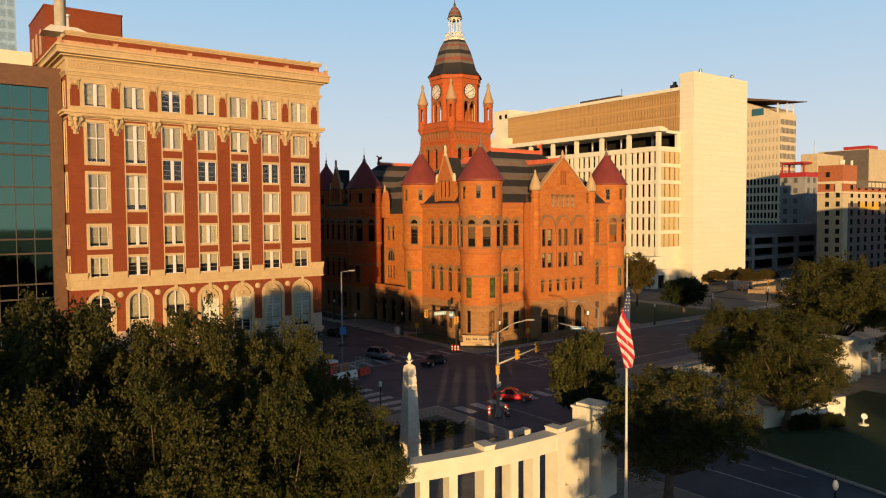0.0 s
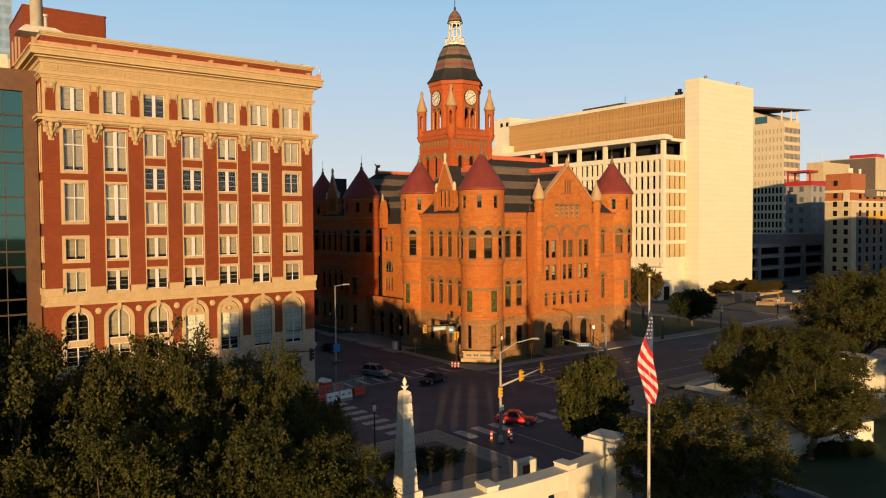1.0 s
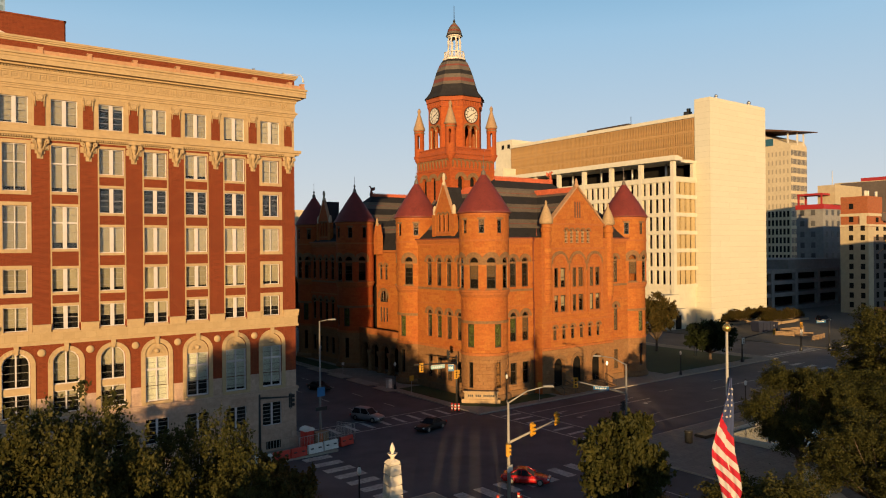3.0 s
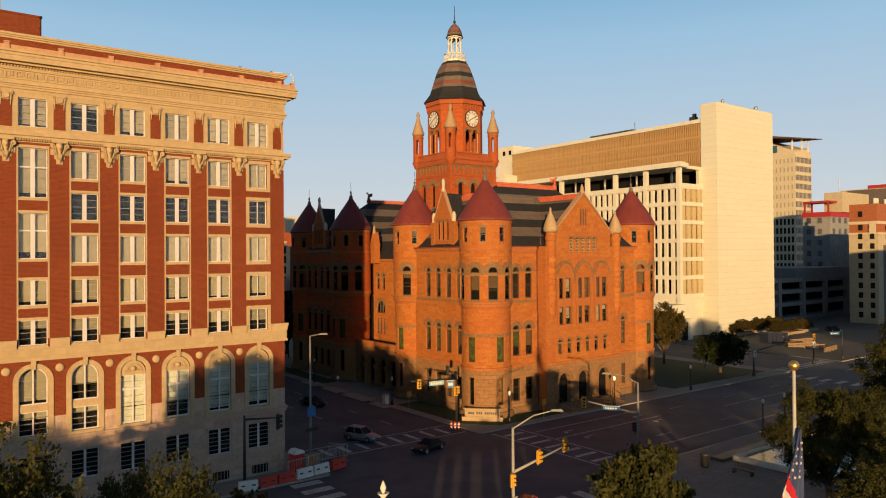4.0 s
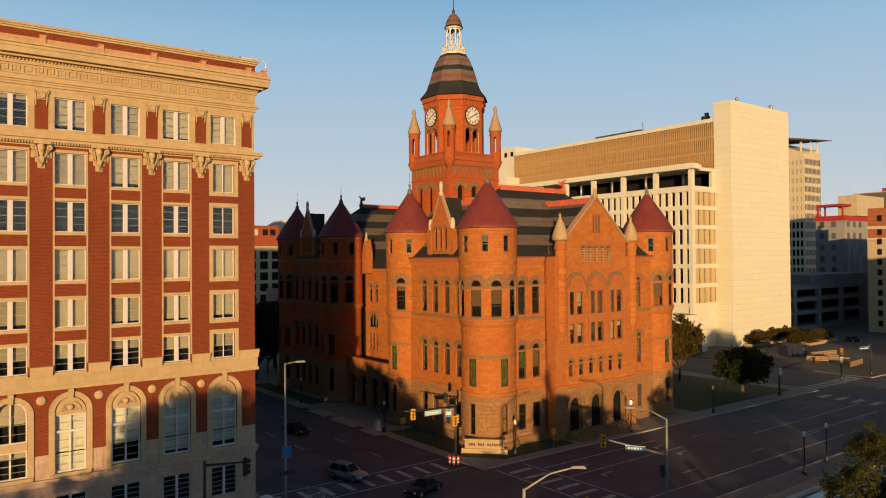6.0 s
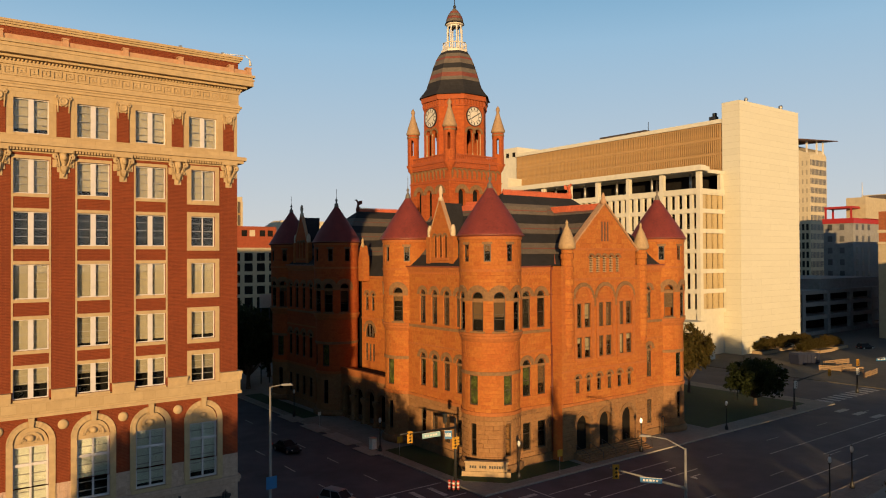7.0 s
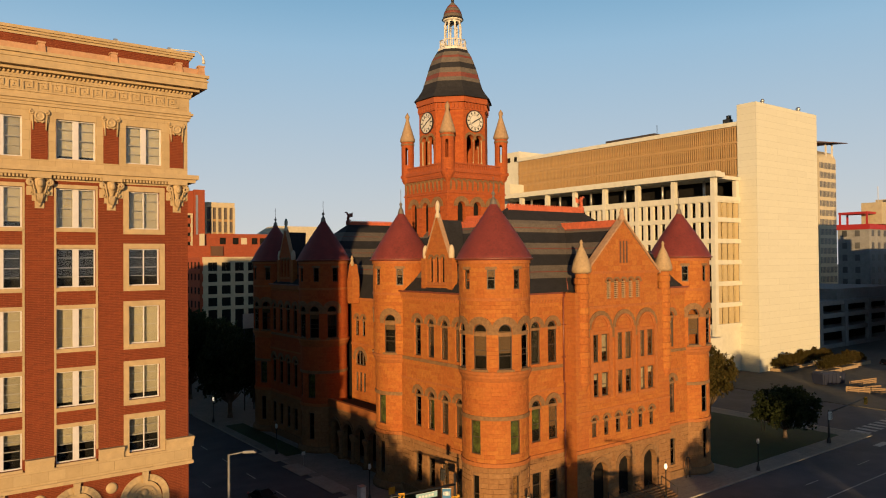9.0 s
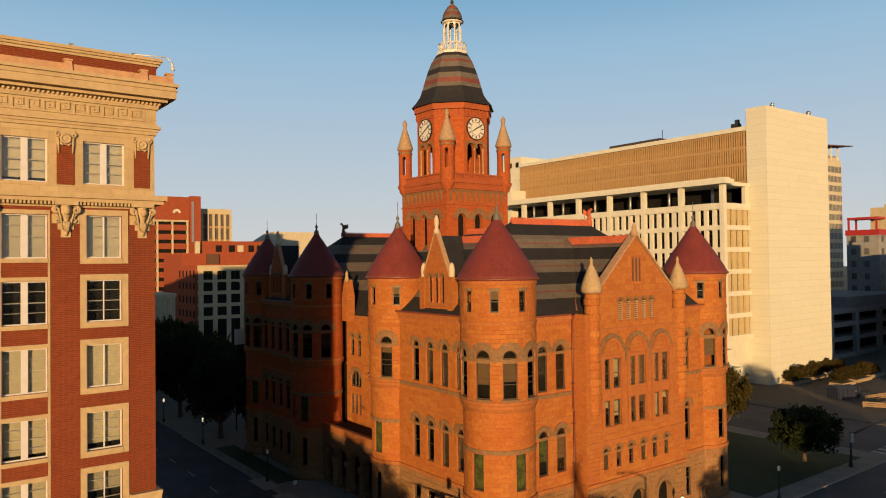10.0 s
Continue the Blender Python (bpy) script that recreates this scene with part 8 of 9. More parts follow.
part("low_wall", curved(bmesh.new(), -19.6, -16.0, -0.3, 0.3, 0.5, 1.9), CONCRETE, colonnade)
for x, half, thick, top in ((-36.0, 0.6, 0.6, 6.6), (-33.1, 0.3, 0.46, 4.9), (-31.15, 0.3, 0.46, 4.9), (-29.15, 0.3, 0.46, 4.9), (-26.5, 0.42, 0.6, 6.35), (-24.35, 0.34, 0.48, 4.9), (-22.35, 0.34, 0.48, 4.9), (-19.9, 0.42, 0.6, 6.35), (-18.35, 0.34, 0.55, 4.9), (-16.9, 0.34, 0.55, 4.9)):
    part("pillar", curved(bmesh.new(), x - half, x + half, -thick, thick, 0.5, top, 2), CONCRETE, colonnade)
    if top > 6:
        part("pier_cap", curved(bmesh.new(), x - half - 0.05, x + half + 0.05, -thick - 0.05, thick + 0.05, top, top + 0.1, 2), CONCRETE, colonnade)
bm = curved(bmesh.new(), -16.1, -13.9, -1.3, 1.3, 0.1, 6.9, 3)
curved(bm, -16.2, -13.8, -1.4, 1.4, 6.9, 7.1, 3)
curved(bm, -15.9, -14.1, -1.1, 1.1, 7.1, 7.3, 3)
part("end_block", bm, CONCRETE, colonnade)

obelisk = thing("obelisk", (-23.4, -6.57, 0.1), "white stepped stone obelisk with flame finial", "obelisk")
bm = bmesh.new()
ox, oy = -23.4, -6.57


def sq(r, z, t=0.0):
    return [(ox + r * math.sqrt(2) * math.cos(radians(45 + 90 * i + t)), oy + r * math.sqrt(2) * math.sin(radians(45 + 90 * i + t)), z) for i in range(4)]


WHITESTONE = plain("white_obelisk_stone", (0.60, 0.55, 0.46), 0.8, 0.12, 2.0, 0.5)
for z0, z1, r0, r1 in ((0.1, 0.7, 1.35, 1.3), (0.7, 1.4, 1.0, 0.95)):
    part("plinth", solid(bmesh.new(), sq(r0, z0), sq(r1, z1)), WHITESTONE, obelisk)
for k in range(12):
    f0, f1 = k / 12, (k + 0.88) / 12
    bm = solid(bmesh.new(), sq(0.71 - 0.33 * f0, 1.4 + 7.6 * f0), sq(0.70 - 0.33 * f1, 1.4 + 7.6 * f1))
    g = (k + 1) / 12
    solid(bm, sq(0.63 - 0.33 * f1, 1.4 + 7.6 * f1), sq(0.63 - 0.33 * g, 1.4 + 7.6 * g))
    part("course", bm, WHITESTONE, obelisk)
bm = solid(bmesh.new(), sq(0.38, 9.0), sq(0.33, 9.14))
solid(bm, sq(0.33, 9.14), sq(0.17, 9.27))
lathe(bm, ox, oy, [(0.15, 9.24), (0.12, 9.36), (0.2, 9.46), (0.34, 9.62), (0.27, 9.63), (0.1, 9.56), (0.08, 9.66), (0.17, 9.84), (0.17, 9.95), (0.09, 10.15), (0.01, 10.32)], 12)
part("flame_finial", bm, WHITESTONE, obelisk)

south = thing("colonnade", (41, -15, 0.1), "white concrete colonnade block among trees", "colonnade")
part("end_block", box(bmesh.new(), 36.8, -15.2, 0.1, 40.8, -10.9, 5.4), CONCRETE, south)
part("end_block_cap", box(bmesh.new(), 36.5, -15.5, 5.4, 41.1, -10.6, 5.7), CONCRETE, south)
part("beam", box(bmesh.new(), 40.8, -15.0, 3.6, 70.0, -13.6, 4.6), CONCRETE, south)
for k in range(9):
    part("pillar", box(bmesh.new(), 42 + k * 3, -14.7, 0.1, 42.9 + k * 3, -13.9, 3.65), CONCRETE, south)
low = thing("plaza_wall", (20, -18, 0.1), "low white concrete wall under the trees", "wall")
bm = bmesh.new()
ring = [(11.3, -18.9), (22.6, -21.75), (22.6, -21.25), (11.9, -18.5), (18.0, -12.2), (17.6, -11.9)]
solid(bm, [(x, y, 0.1) for x, y in ring], [(x, y, 2.25) for x, y in ring])
part("wall_run", bm, CONCRETE, low)
for k in range(7):
    ob = plant("DARK", 12.9 + k * 0.8, -20.7 - k * 0.42, 1.9 + 0.1 * (k % 3), 0.75, 55 * k, "clipped round green shrub before the white wall", "clipped shrubs")
    ob.location.z -= 0.45
    tagged(ob, "clipped round green shrub before the white wall", "shrub", "clipped shrubs")
    ob.name = "shrub"
pool = thing("pool", (33, 0, 0.1), "shallow rectangular reflecting pool with pale rim", "pool")
bm = bmesh.new()
for a in ((28.2, -12, 28.8, 3.8), (28.8, 3.2, 60, 3.8), (28.8, -12, 60, -11.4)):
    box(bm, a[0], a[1], 0.1, a[2], a[3], 0.65)
part("rim", bm, CONCRETE, pool)
WATER = plain("still_water", (0.10, 0.12, 0.12), 0.12, 0.1, 1.0, 0.3, 0.004)
part("water", box(bmesh.new(), 28.8, -11.4, 0.1, 60, 3.2, 0.45), WATER, pool)
# near-black strip stands in for dark planting and its shade before the pool
part("dark_strip", box(bmesh.new(), 26.5, 3.9, 0.1, 60, 5.4, 0.5), BLACKMETAL, pool)

# ---- flagpole with a hanging flag ----
pole = thing("flagpole", (-24.3, -30.2, 0.1), "tall white flagpole with gilded ball and hanging striped flag", "flagpole")
FX, FY = -24.3, -30.2
POLEPAINT = plain("weathered_pole_paint", (0.40, 0.37, 0.32), 0.5, 0.12, 2.0, 0.4, 0.004)
part("pole", lathe(bmesh.new(), FX, FY, [(0.11, 0.1), (0.085, 8), (0.045, 19.4)], 12), POLEPAINT, pole)
part("ball", ball(bmesh.new(), (FX, FY, 19.5), 0.15, 8), GOLD, pole)
FLAGRED = plain("flag_red", (0.34, 0.008, 0.026), 0.85, 0.1, 3.0, 0.5, 0.01)
FLAGWHITE = plain("flag_white", (0.42, 0.395, 0.40), 0.85, 0.08, 3.0, 0.5, 0.01)
FLAGBLUE = plain("flag_blue", (0.03, 0.045, 0.12), 0.85, 0.1, 3.0, 0.5, 0.01)


def cloth(s, w):
    """A limp flag gathered down the pole: s metres below its head, w from -1 to 1 across the gathered folds."""
    left = -0.6 * min(1.0, s / 2.6) + 0.45 * max(0.0, s - 3.0) / 1.6
    right = 0.09 + 0.03 * s + 0.12 * max(0.0, s - 2.6) - 0.3 * max(0.0, s - 4.1)
    fold = 0.11 * math.sin(5.5 * w + 0.9 * s) + 0.05 * math.sin(13 * w)
    across = left + (right - left) * (0.5 + 0.5 * w) + 0.04 * math.sin(2.1 * s)
    return Vector((FX + 0.8 * across - 0.6 * fold - 0.12, FY - 0.6 * across - 0.8 * fold - 0.14, 17.75 - s))


def gathered(s0, s1, slant, n=12, rows=4):
    """One band of the flag between two slanting edges."""
    bm = bmesh.new()
    front, rear = [], []
    for j in range(rows + 1):
        line = [cloth(max(0.02, min(4.75, s0 + (s1 - s0) * j / rows + slant * (0.5 + 0.5 * w))), w) for w in [2 * i / n - 1 for i in range(n + 1)]]
        front.append([bm.verts.new(p) for p in line])
        rear.append([bm.verts.new(p + Vector((0.012, 0.016, 0))) for p in line])
    for j in range(rows):
        for i in range(n):
            bm.faces.new((front[j][i], front[j + 1][i], front[j + 1][i + 1], front[j][i + 1]))
            bm.faces.new((rear[j][i], rear[j][i + 1], rear[j + 1][i + 1], rear[j + 1][i]))
    for j in range(rows):
        bm.faces.new((front[j][0], rear[j][0], rear[j + 1][0], front[j + 1][0]))
        bm.faces.new((front[j][n], front[j + 1][n], rear[j + 1][n], rear[j][n]))
    for f in bm.faces:
        f.smooth = True
    return bm


flag = part("flag", gathered(-0.9, 1.25, 0.9), FLAGBLUE, pole, "limp striped flag with a blue corner")
for k in range(11):
    part("stripe", gathered(1.25 + 0.32 * k, 1.57 + 0.32 * k, 0.9), (FLAGRED, FLAGWHITE)[k % 2], flag)
star_rows = [(0.4 + 0.2 * j, w) for j in range(6) for w in ((-0.7, -0.1, 0.6) if j % 2 else (-0.4, 0.3))]
for s, w in star_rows:
    c = cloth(s, w) + Vector((-0.02, -0.025, 0))
    part("star", ball(bmesh.new(), c, 0.045, 4), FLAGWHITE, flag)


# ---- street furniture ----
BLUESIGN = plain("blue_sign", (0.02, 0.13, 0.30), 0.5, 0.08, 3.0, 0.5, 0.003)
TEALSIGN = plain("teal_sign", (0.26, 0.42, 0.45), 0.5, 0.08, 3.0, 0.5, 0.003)
MASTGREY = plain("mast_grey", (0.27, 0.255, 0.23), 0.6, 0.15, 3.0, 0.5, 0.004)
GREYPOLE = plain("dull_grey_pole", (0.17, 0.165, 0.16), 0.6, 0.15, 3.0, 0.5, 0.004)
TIMBER = plain("raw_timber", (0.26, 0.17, 0.095), 0.8, 0.25, 5.0, 1.0, 0.01)
REDPLASTIC = plain("red_plastic", (0.48, 0.035, 0.02), 0.5, 0.12, 3.0, 0.6, 0.004)
ORANGEPLASTIC = plain("orange_mesh", (0.55, 0.12, 0.02), 0.6, 0.2, 6.0, 0.8, 0.01)
WHITEPLASTIC = plain("white_plastic", (0.62, 0.60, 0.56), 0.5, 0.12, 3.0, 0.6, 0.004)
GLOBE = lamp_glow("lit_globe", (1.0, 0.85, 0.6), 0.62)
OFFGLOBE = plain("milk_glass_globe", (0.55, 0.55, 0.52), 0.3, 0.05, 3.0, 0.5, 0.002)
LAMPRED = lamp_glow("red_signal", (1.0, 0.05, 0.03), 1.0)
LAMPOFF = plain("dark_lens", (0.02, 0.02, 0.015), 0.3, 0.1, 3.0, 0.5, 0.002)


def signal_head(at, turn, material=SIGNALYELLOW, label="yellow three-lens traffic signal", lit=False, size=0.82):
    """Three lenses with visors in a box; it faces -y before the turn."""
    s = thing("traffic_signal", at, label, "traffic signal", "traffic signals", turn=turn)
    s.matrix_basis = s.matrix_basis @ Matrix.Diagonal((size, size, size, 1))
    part("housing", box(bmesh.new(), -0.22, -0.14, -0.62, 0.22, 0.16, 0.62), material, s, local=True)
    bm = bmesh.new()
    box(bm, -0.34, 0.0, -0.74, 0.34, 0.03, 0.74)
    part("backplate", bm, material, s, local=True)
    for k in range(3):
        z = 0.4 - 0.4 * k
        bm = lathe(bmesh.new(), 0, 0, [(0.15, 0.0), (0.15, 0.03)], 14)
        bm.transform(pose(0, -0.14, z, 90))
        lens = part("lens", bm, LAMPRED if lit and k == 0 else LAMPOFF, s, local=True)
        bm = bmesh.new()
        n = 10
        for i in range(n):
            a0, a1 = math.pi * (i / n * 1.3 - 0.15), math.pi * ((i + 1) / n * 1.3 - 0.15)
            p = [(0.17 * math.cos(a), 0.17 * math.sin(a)) for a in (a0, a1)]
            q = [(0.19 * math.cos(a), 0.19 * math.sin(a)) for a in (a0, a1)]
            solid(bm, [(p[0][0], -0.14, z + p[0][1]), (p[1][0], -0.14, z + p[1][1]), (q[1][0], -0.14, z + q[1][1]), (q[0][0], -0.14, z + q[0][1])],
                  [(p[0][0], -0.36, z + p[0][1]), (p[1][0], -0.36, z + p[1][1]), (q[1][0], -0.36, z + q[1][1]), (q[0][0], -0.36, z + q[0][1])])
        bmesh.ops.remove_doubles(bm, verts=list(bm.verts), dist=1e-4)
        part("visor", bm, material, s, local=True)
    return s


def cobra(bm, a, b):
    """A street light's flat head at b, on an arm that comes from a."""
    d = (Vector(b) - Vector(a)).normalized()
    q = d.to_track_quat("X", "Z").to_matrix().to_4x4()
    h = bmesh.new()
    solid(h, [(-0.2, -0.1, -0.07), (0.75, -0.18, -0.07), (0.75, 0.18, -0.07), (-0.2, 0.1, -0.07)], [(-0.2, -0.08, 0.08), (0.6, -0.12, 0.1), (0.6, 0.12, 0.1), (-0.2, 0.08, 0.08)])
    h.transform(Matrix.Translation(b) @ q)
    me = bpy.data.meshes.new("tmp")
    h.to_mesh(me)
    h.free()
    bm.from_mesh(me)
    bpy.data.meshes.remove(me)


def mast(x, y, height, lum, arm_z, arm_end, label, material=MASTGREY, foot=0.1):
    m = thing("signal_mast", (x, y, foot), label, "signal mast", "signal masts")
    part("base", lathe(bmesh.new(), x, y, [(0.32, foot), (0.32, 0.35), (0.24, 0.8), (0.2, 0.9)], 12), material, m)
    part("pole", lathe(bmesh.new(), x, y, [(0.17, 0.1), (0.10, height)], 12), material, m)
    if lum:
        bm = tube(bmesh.new(), (x, y, height - 0.1), Vector((x, y, height)).lerp(Vector(lum), 0.5) + Vector((0, 0, 0.25)), 0.07, 0.06)
        tube(bm, Vector((x, y, height)).lerp(Vector(lum), 0.5) + Vector((0, 0, 0.25)), lum, 0.06, 0.05)
        part("lamp_arm", bm, material, m)
        bm = bmesh.new()
        cobra(bm, (x, y, lum[2]), lum)
        part("lamp_head", bm, GREYPOLE, m)
    if arm_end:
        bm = tube(bmesh.new(), (x, y, arm_z), arm_end, 0.12, 0.07)
        part("signal_arm", bm, material, m)
    return m


def street_sign(at, turn, w, h, material, label, bars=True):
    s = thing("street_sign", at, label, "street sign", "street signs", turn=turn)
    part("board", box(bmesh.new(), -w / 2, -0.02, -h / 2, w / 2, 0.02, h / 2), material, s, local=True)
    if bars:
        bm = bmesh.new()
        for k in range(5):
            box(bm, -w * 0.38 + k * w * 0.15, -0.028, -h * 0.2, -w * 0.28 + k * w * 0.15, -0.019, h * 0.2)
        part("lettering", bm, WHITEPLASTIC, s, "white unreadable lettering", local=True)
    part("edge", box(bmesh.new(), -w / 2 - 0.02, -0.015, h / 2, w / 2 + 0.02, 0.015, h / 2 + 0.03), WHITEPLASTIC, s, local=True)
    return s


mast(-6.5, 1.3, 9.3, (-3.9, -0.6, 10.6), 5.8, (-0.6, 1.2, 7.0), "grey steel signal mast with street light arm on the plaza corner")
signal_head((-3.8, 1.2, 6.55), 20)
signal_head((-0.8, 1.2, 7.05), 20)
signal_head((-6.9, 1.0, 5.3), 60)
street_sign((-6.5, 1.15, 3.6), 20, 0.9, 0.5, WHITEPLASTIC, "small grey sign back on the signal mast", False)
# darker grey than the plaza mast: tree shade is in its colour
mast(17.3, 7.9, 9.3, (15.6, 10.3, 10.1), 6.0, (13.4, 12.6, 7.3), "grey steel signal mast with street light arm beside the pool, darkened for tree shade", GREYPOLE)
signal_head((13.7, 12.2, 7.0), -40)
signal_head((17.0, 8.1, 4.6), 200, BLACKMETAL, "dark three-lens traffic signal")
street_sign((15.4, 9.9, 6.5), -54, 1.75, 0.42, BLUESIGN, "blue street name sign hung from a signal arm")
mast(13.9, 34.6, 7.6, None, 6.6, (6.0, 33.6, 7.2), "black signal mast on the courthouse corner", BLACKMETAL)
signal_head((7.3, 33.7, 6.7), -20)
signal_head((13.6, 34.3, 5.0), -20)
signal_head((14.3, 34.9, 5.0), 60)
signal_head((12.2, 34.3, 7.9), 70, BLACKMETAL, "dark three-lens traffic signal")
street_sign((10.1, 33.8, 6.5), -5, 2.2, 0.5, TEALSIGN, "pale teal street name sign hung from a signal arm")
street_sign((12.8, 34.4, 6.0), -40, 0.8, 0.9, BLUESIGN, "small blue direction sign")
mast(-17.85, 27.6, 7.3, None, 6.9, (-14.7, 27.3, 6.7), "black signal mast before the brick office building", BLACKMETAL)
signal_head((-14.5, 27.2, 6.3), 60, BLACKMETAL, "dark three-lens traffic signal", size=1.15)
mast(82.1, 32.2, 5.0, None, 4.6, (93.0, 31.5, 5.6), "black signal mast at the far crossing", BLACKMETAL)
signal_head((82.0, 31.9, 4.2), -30, WHITEPLASTIC, "pale-backed three-lens traffic signal")
signal_head((92.5, 31.4, 5.2), -30)
mast(105.6, 32.6, 6.4, None, 0, None, "black signal mast at the far crossing", BLACKMETAL, 0.0)
signal_head((105.4, 32.4, 5.6), -30)
signal_head((105.4, 32.4, 4.0), -30, WHITEPLASTIC, "pale-backed three-lens traffic signal")
mast(116.5, 31.8, 6.6, None, 6.2, (104, 28.0, 6.8), "black signal mast at the far crossing", BLACKMETAL)
street_sign((106.5, 28.8, 6.5), -20, 2.4, 0.5, BLUESIGN, "blue street name sign hung from a signal arm")

lamp = thing("street_lamp", (-9.55, 30.0, 0.1), "tall thin galvanised street lamp with flat head", "street lamp", "street lamps")
part("pole", lathe(bmesh.new(), -9.55, 30.0, [(0.16, 0.1), (0.13, 4), (0.08, 14.3)], 12), GREYPOLE, lamp)
bm = tube(bmesh.new(), (-9.55, 30.0, 14.25), (-8.7, 29.4, 14.45), 0.05)
cobra(bm, (-9.55, 30.0, 14.4), (-8.6, 29.3, 14.45))
part("lamp_head", bm, GREYPOLE, lamp)
part("blue_sign", box(bmesh.new(), -10.05, 29.68, 5.7, -9.1, 29.73, 6.75), BLUESIGN, lamp, "square blue parking sign")
part("dark_sign", box(bmesh.new(), -10.25, 29.68, 4.1, -8.85, 29.75, 4.5), BLACKMETAL, lamp)


def post_lamp(x, y, height, lit, label):
    s = thing("post_lamp", (x, y, 0.15), label, "post lamp", "post lamps")
    part("base", lathe(bmesh.new(), x, y, [(0.26, 0.15), (0.24, 0.5), (0.12, 0.8), (0.1, 0.9)], 12), BLACKMETAL, s)
    part("post", lathe(bmesh.new(), x, y, [(0.08, 0.8), (0.06, height - 0.6), (0.12, height - 0.5), (0.12, height - 0.4)], 10), BLACKMETAL, s)
    part("globe", lathe(bmesh.new(), x, y, [(0.09, height - 0.4), (0.16, height - 0.25), (0.19, height - 0.08), (0.15, height + 0.12), (0.08, height + 0.26)], 14), GLOBE if lit else OFFGLOBE, s)
    part("cap", lathe(bmesh.new(), x, y, [(0.12, height + 0.26), (0.03, height + 0.36), (0.02, height + 0.5)], 10), BLACKMETAL, s)


for x, y, h, lit in ((-18.6, 5.8, 4.7, False), (41.5, 31.2, 4.2, True), (21.3, 32.4, 4.2, False), (15.2, 52.2, 4.2, False), (47.3, 8.0, 4.4, False), (60.9, 31.2, 4.0, False), (40.6, 7.2, 4.6, False),
                     (15.3, 78.0, 4.2, False), (15.3, 104.0, 4.2, True), (-12.0, 88.0, 4.2, False), (15.3, 126.0, 4.2, True), (-12.0, 112.0, 4.2, True), (3.0, -31.0, 4.6, False)):
    if not (MX0 < x < MX1):
        post_lamp(x, y, h, lit, "black post lamp with a lit globe" if lit else "black post lamp with a pale globe")


def post_sign(x, y, h, w, material, label):
    s = thing("post_sign", (x, y, 0.15), label, "sign")
    part("post", tube(bmesh.new(), (x, y, 0.15), (x, y, h), 0.035, None, 8), STEEL, s)
    part("board", box(bmesh.new(), x - w / 2, y - 0.06, h - w, x + w / 2, y - 0.03, h), material, s)


post_sign(15.2, 47.6, 2.9, 0.8, SIGNALYELLOW, "yellow warning sign on a thin post")
post_sign(26.4, 31.0, 2.9, 0.8, SIGNALYELLOW, "yellow warning sign on a thin post")

post_sign(15.1, 69.0, 2.4, 0.5, WHITEPLASTIC, "small white sign on a thin post")
box_ob = thing("utility_box", (14.9, 53.6, 0.15), "pale metal utility box on the pavement", "utility box")
part("body", box(bmesh.new(), 14.6, 53.2, 0.15, 15.3, 54.0, 1.55), WHITEPLASTIC, box_ob)
part("cap", box(bmesh.new(), 14.55, 53.15, 1.55, 15.35, 54.05, 1.62), STEEL, box_ob)
for x, y in ((51.2, 35.0), (81.4, 42.0)):
    bm = bmesh.new()
    pts = [Vector((x - 0.4, y, 0.15))] + [Vector((x - 0.4 * math.cos(a * math.pi / 8), y, 2.3 + 0.4 * math.sin(a * math.pi / 8))) for a in range(9)] + [Vector((x + 0.4, y, 0.15))]
    for p, q in zip(pts, pts[1:]):
        tube(bm, p, q, 0.07, None, 6)
    hoop = thing("bike_hoop", (x, y, 0.15), "tall black bent-tube hoop on the pavement", "hoop")
    part("tube", bm, BLACKMETAL, hoop)


# ---- roadworks ----
def water_barrier(x, y, turn, material, label):
    b = thing("road_barrier", (x, y, 0.1), label, "road barrier", "road barriers", turn=turn)
    bm = bmesh.new()
    solid(bm, [(-0.95, -0.28, 0), (0.95, -0.28, 0), (0.95, 0.28, 0), (-0.95, 0.28, 0)], [(-0.95, -0.2, 0.45), (0.95, -0.2, 0.45), (0.95, 0.2, 0.45), (-0.95, 0.2, 0.45)])
    solid(bm, [(-0.93, -0.2, 0.44), (0.93, -0.2, 0.44), (0.93, 0.2, 0.44), (-0.93, 0.2, 0.44)], [(-0.93, -0.12, 1.0), (0.93, -0.12, 1.0), (0.93, 0.12, 1.0), (-0.93, 0.12, 1.0)])
    part("body", bm, material, b, local=True)
    for s in (-0.5, 0.5):
        part("slot", box(bmesh.new(), s - 0.18, -0.26, 0.5, s + 0.18, 0.26, 0.62), BLACKMETAL, b, local=True)


for x, y, turn, red_one in ((-17.75, 26.95, -12, False), (-15.75, 26.95, 4, True), (-13.65, 27.15, 6, True), (-11.55, 27.4, 8, False), (-9.5, 27.72, 9, False), (-7.2, 28.2, 14, True)):
    water_barrier(x, y, turn, REDPLASTIC if red_one else WHITEPLASTIC, "red plastic road barrier" if red_one else "white plastic road barrier")


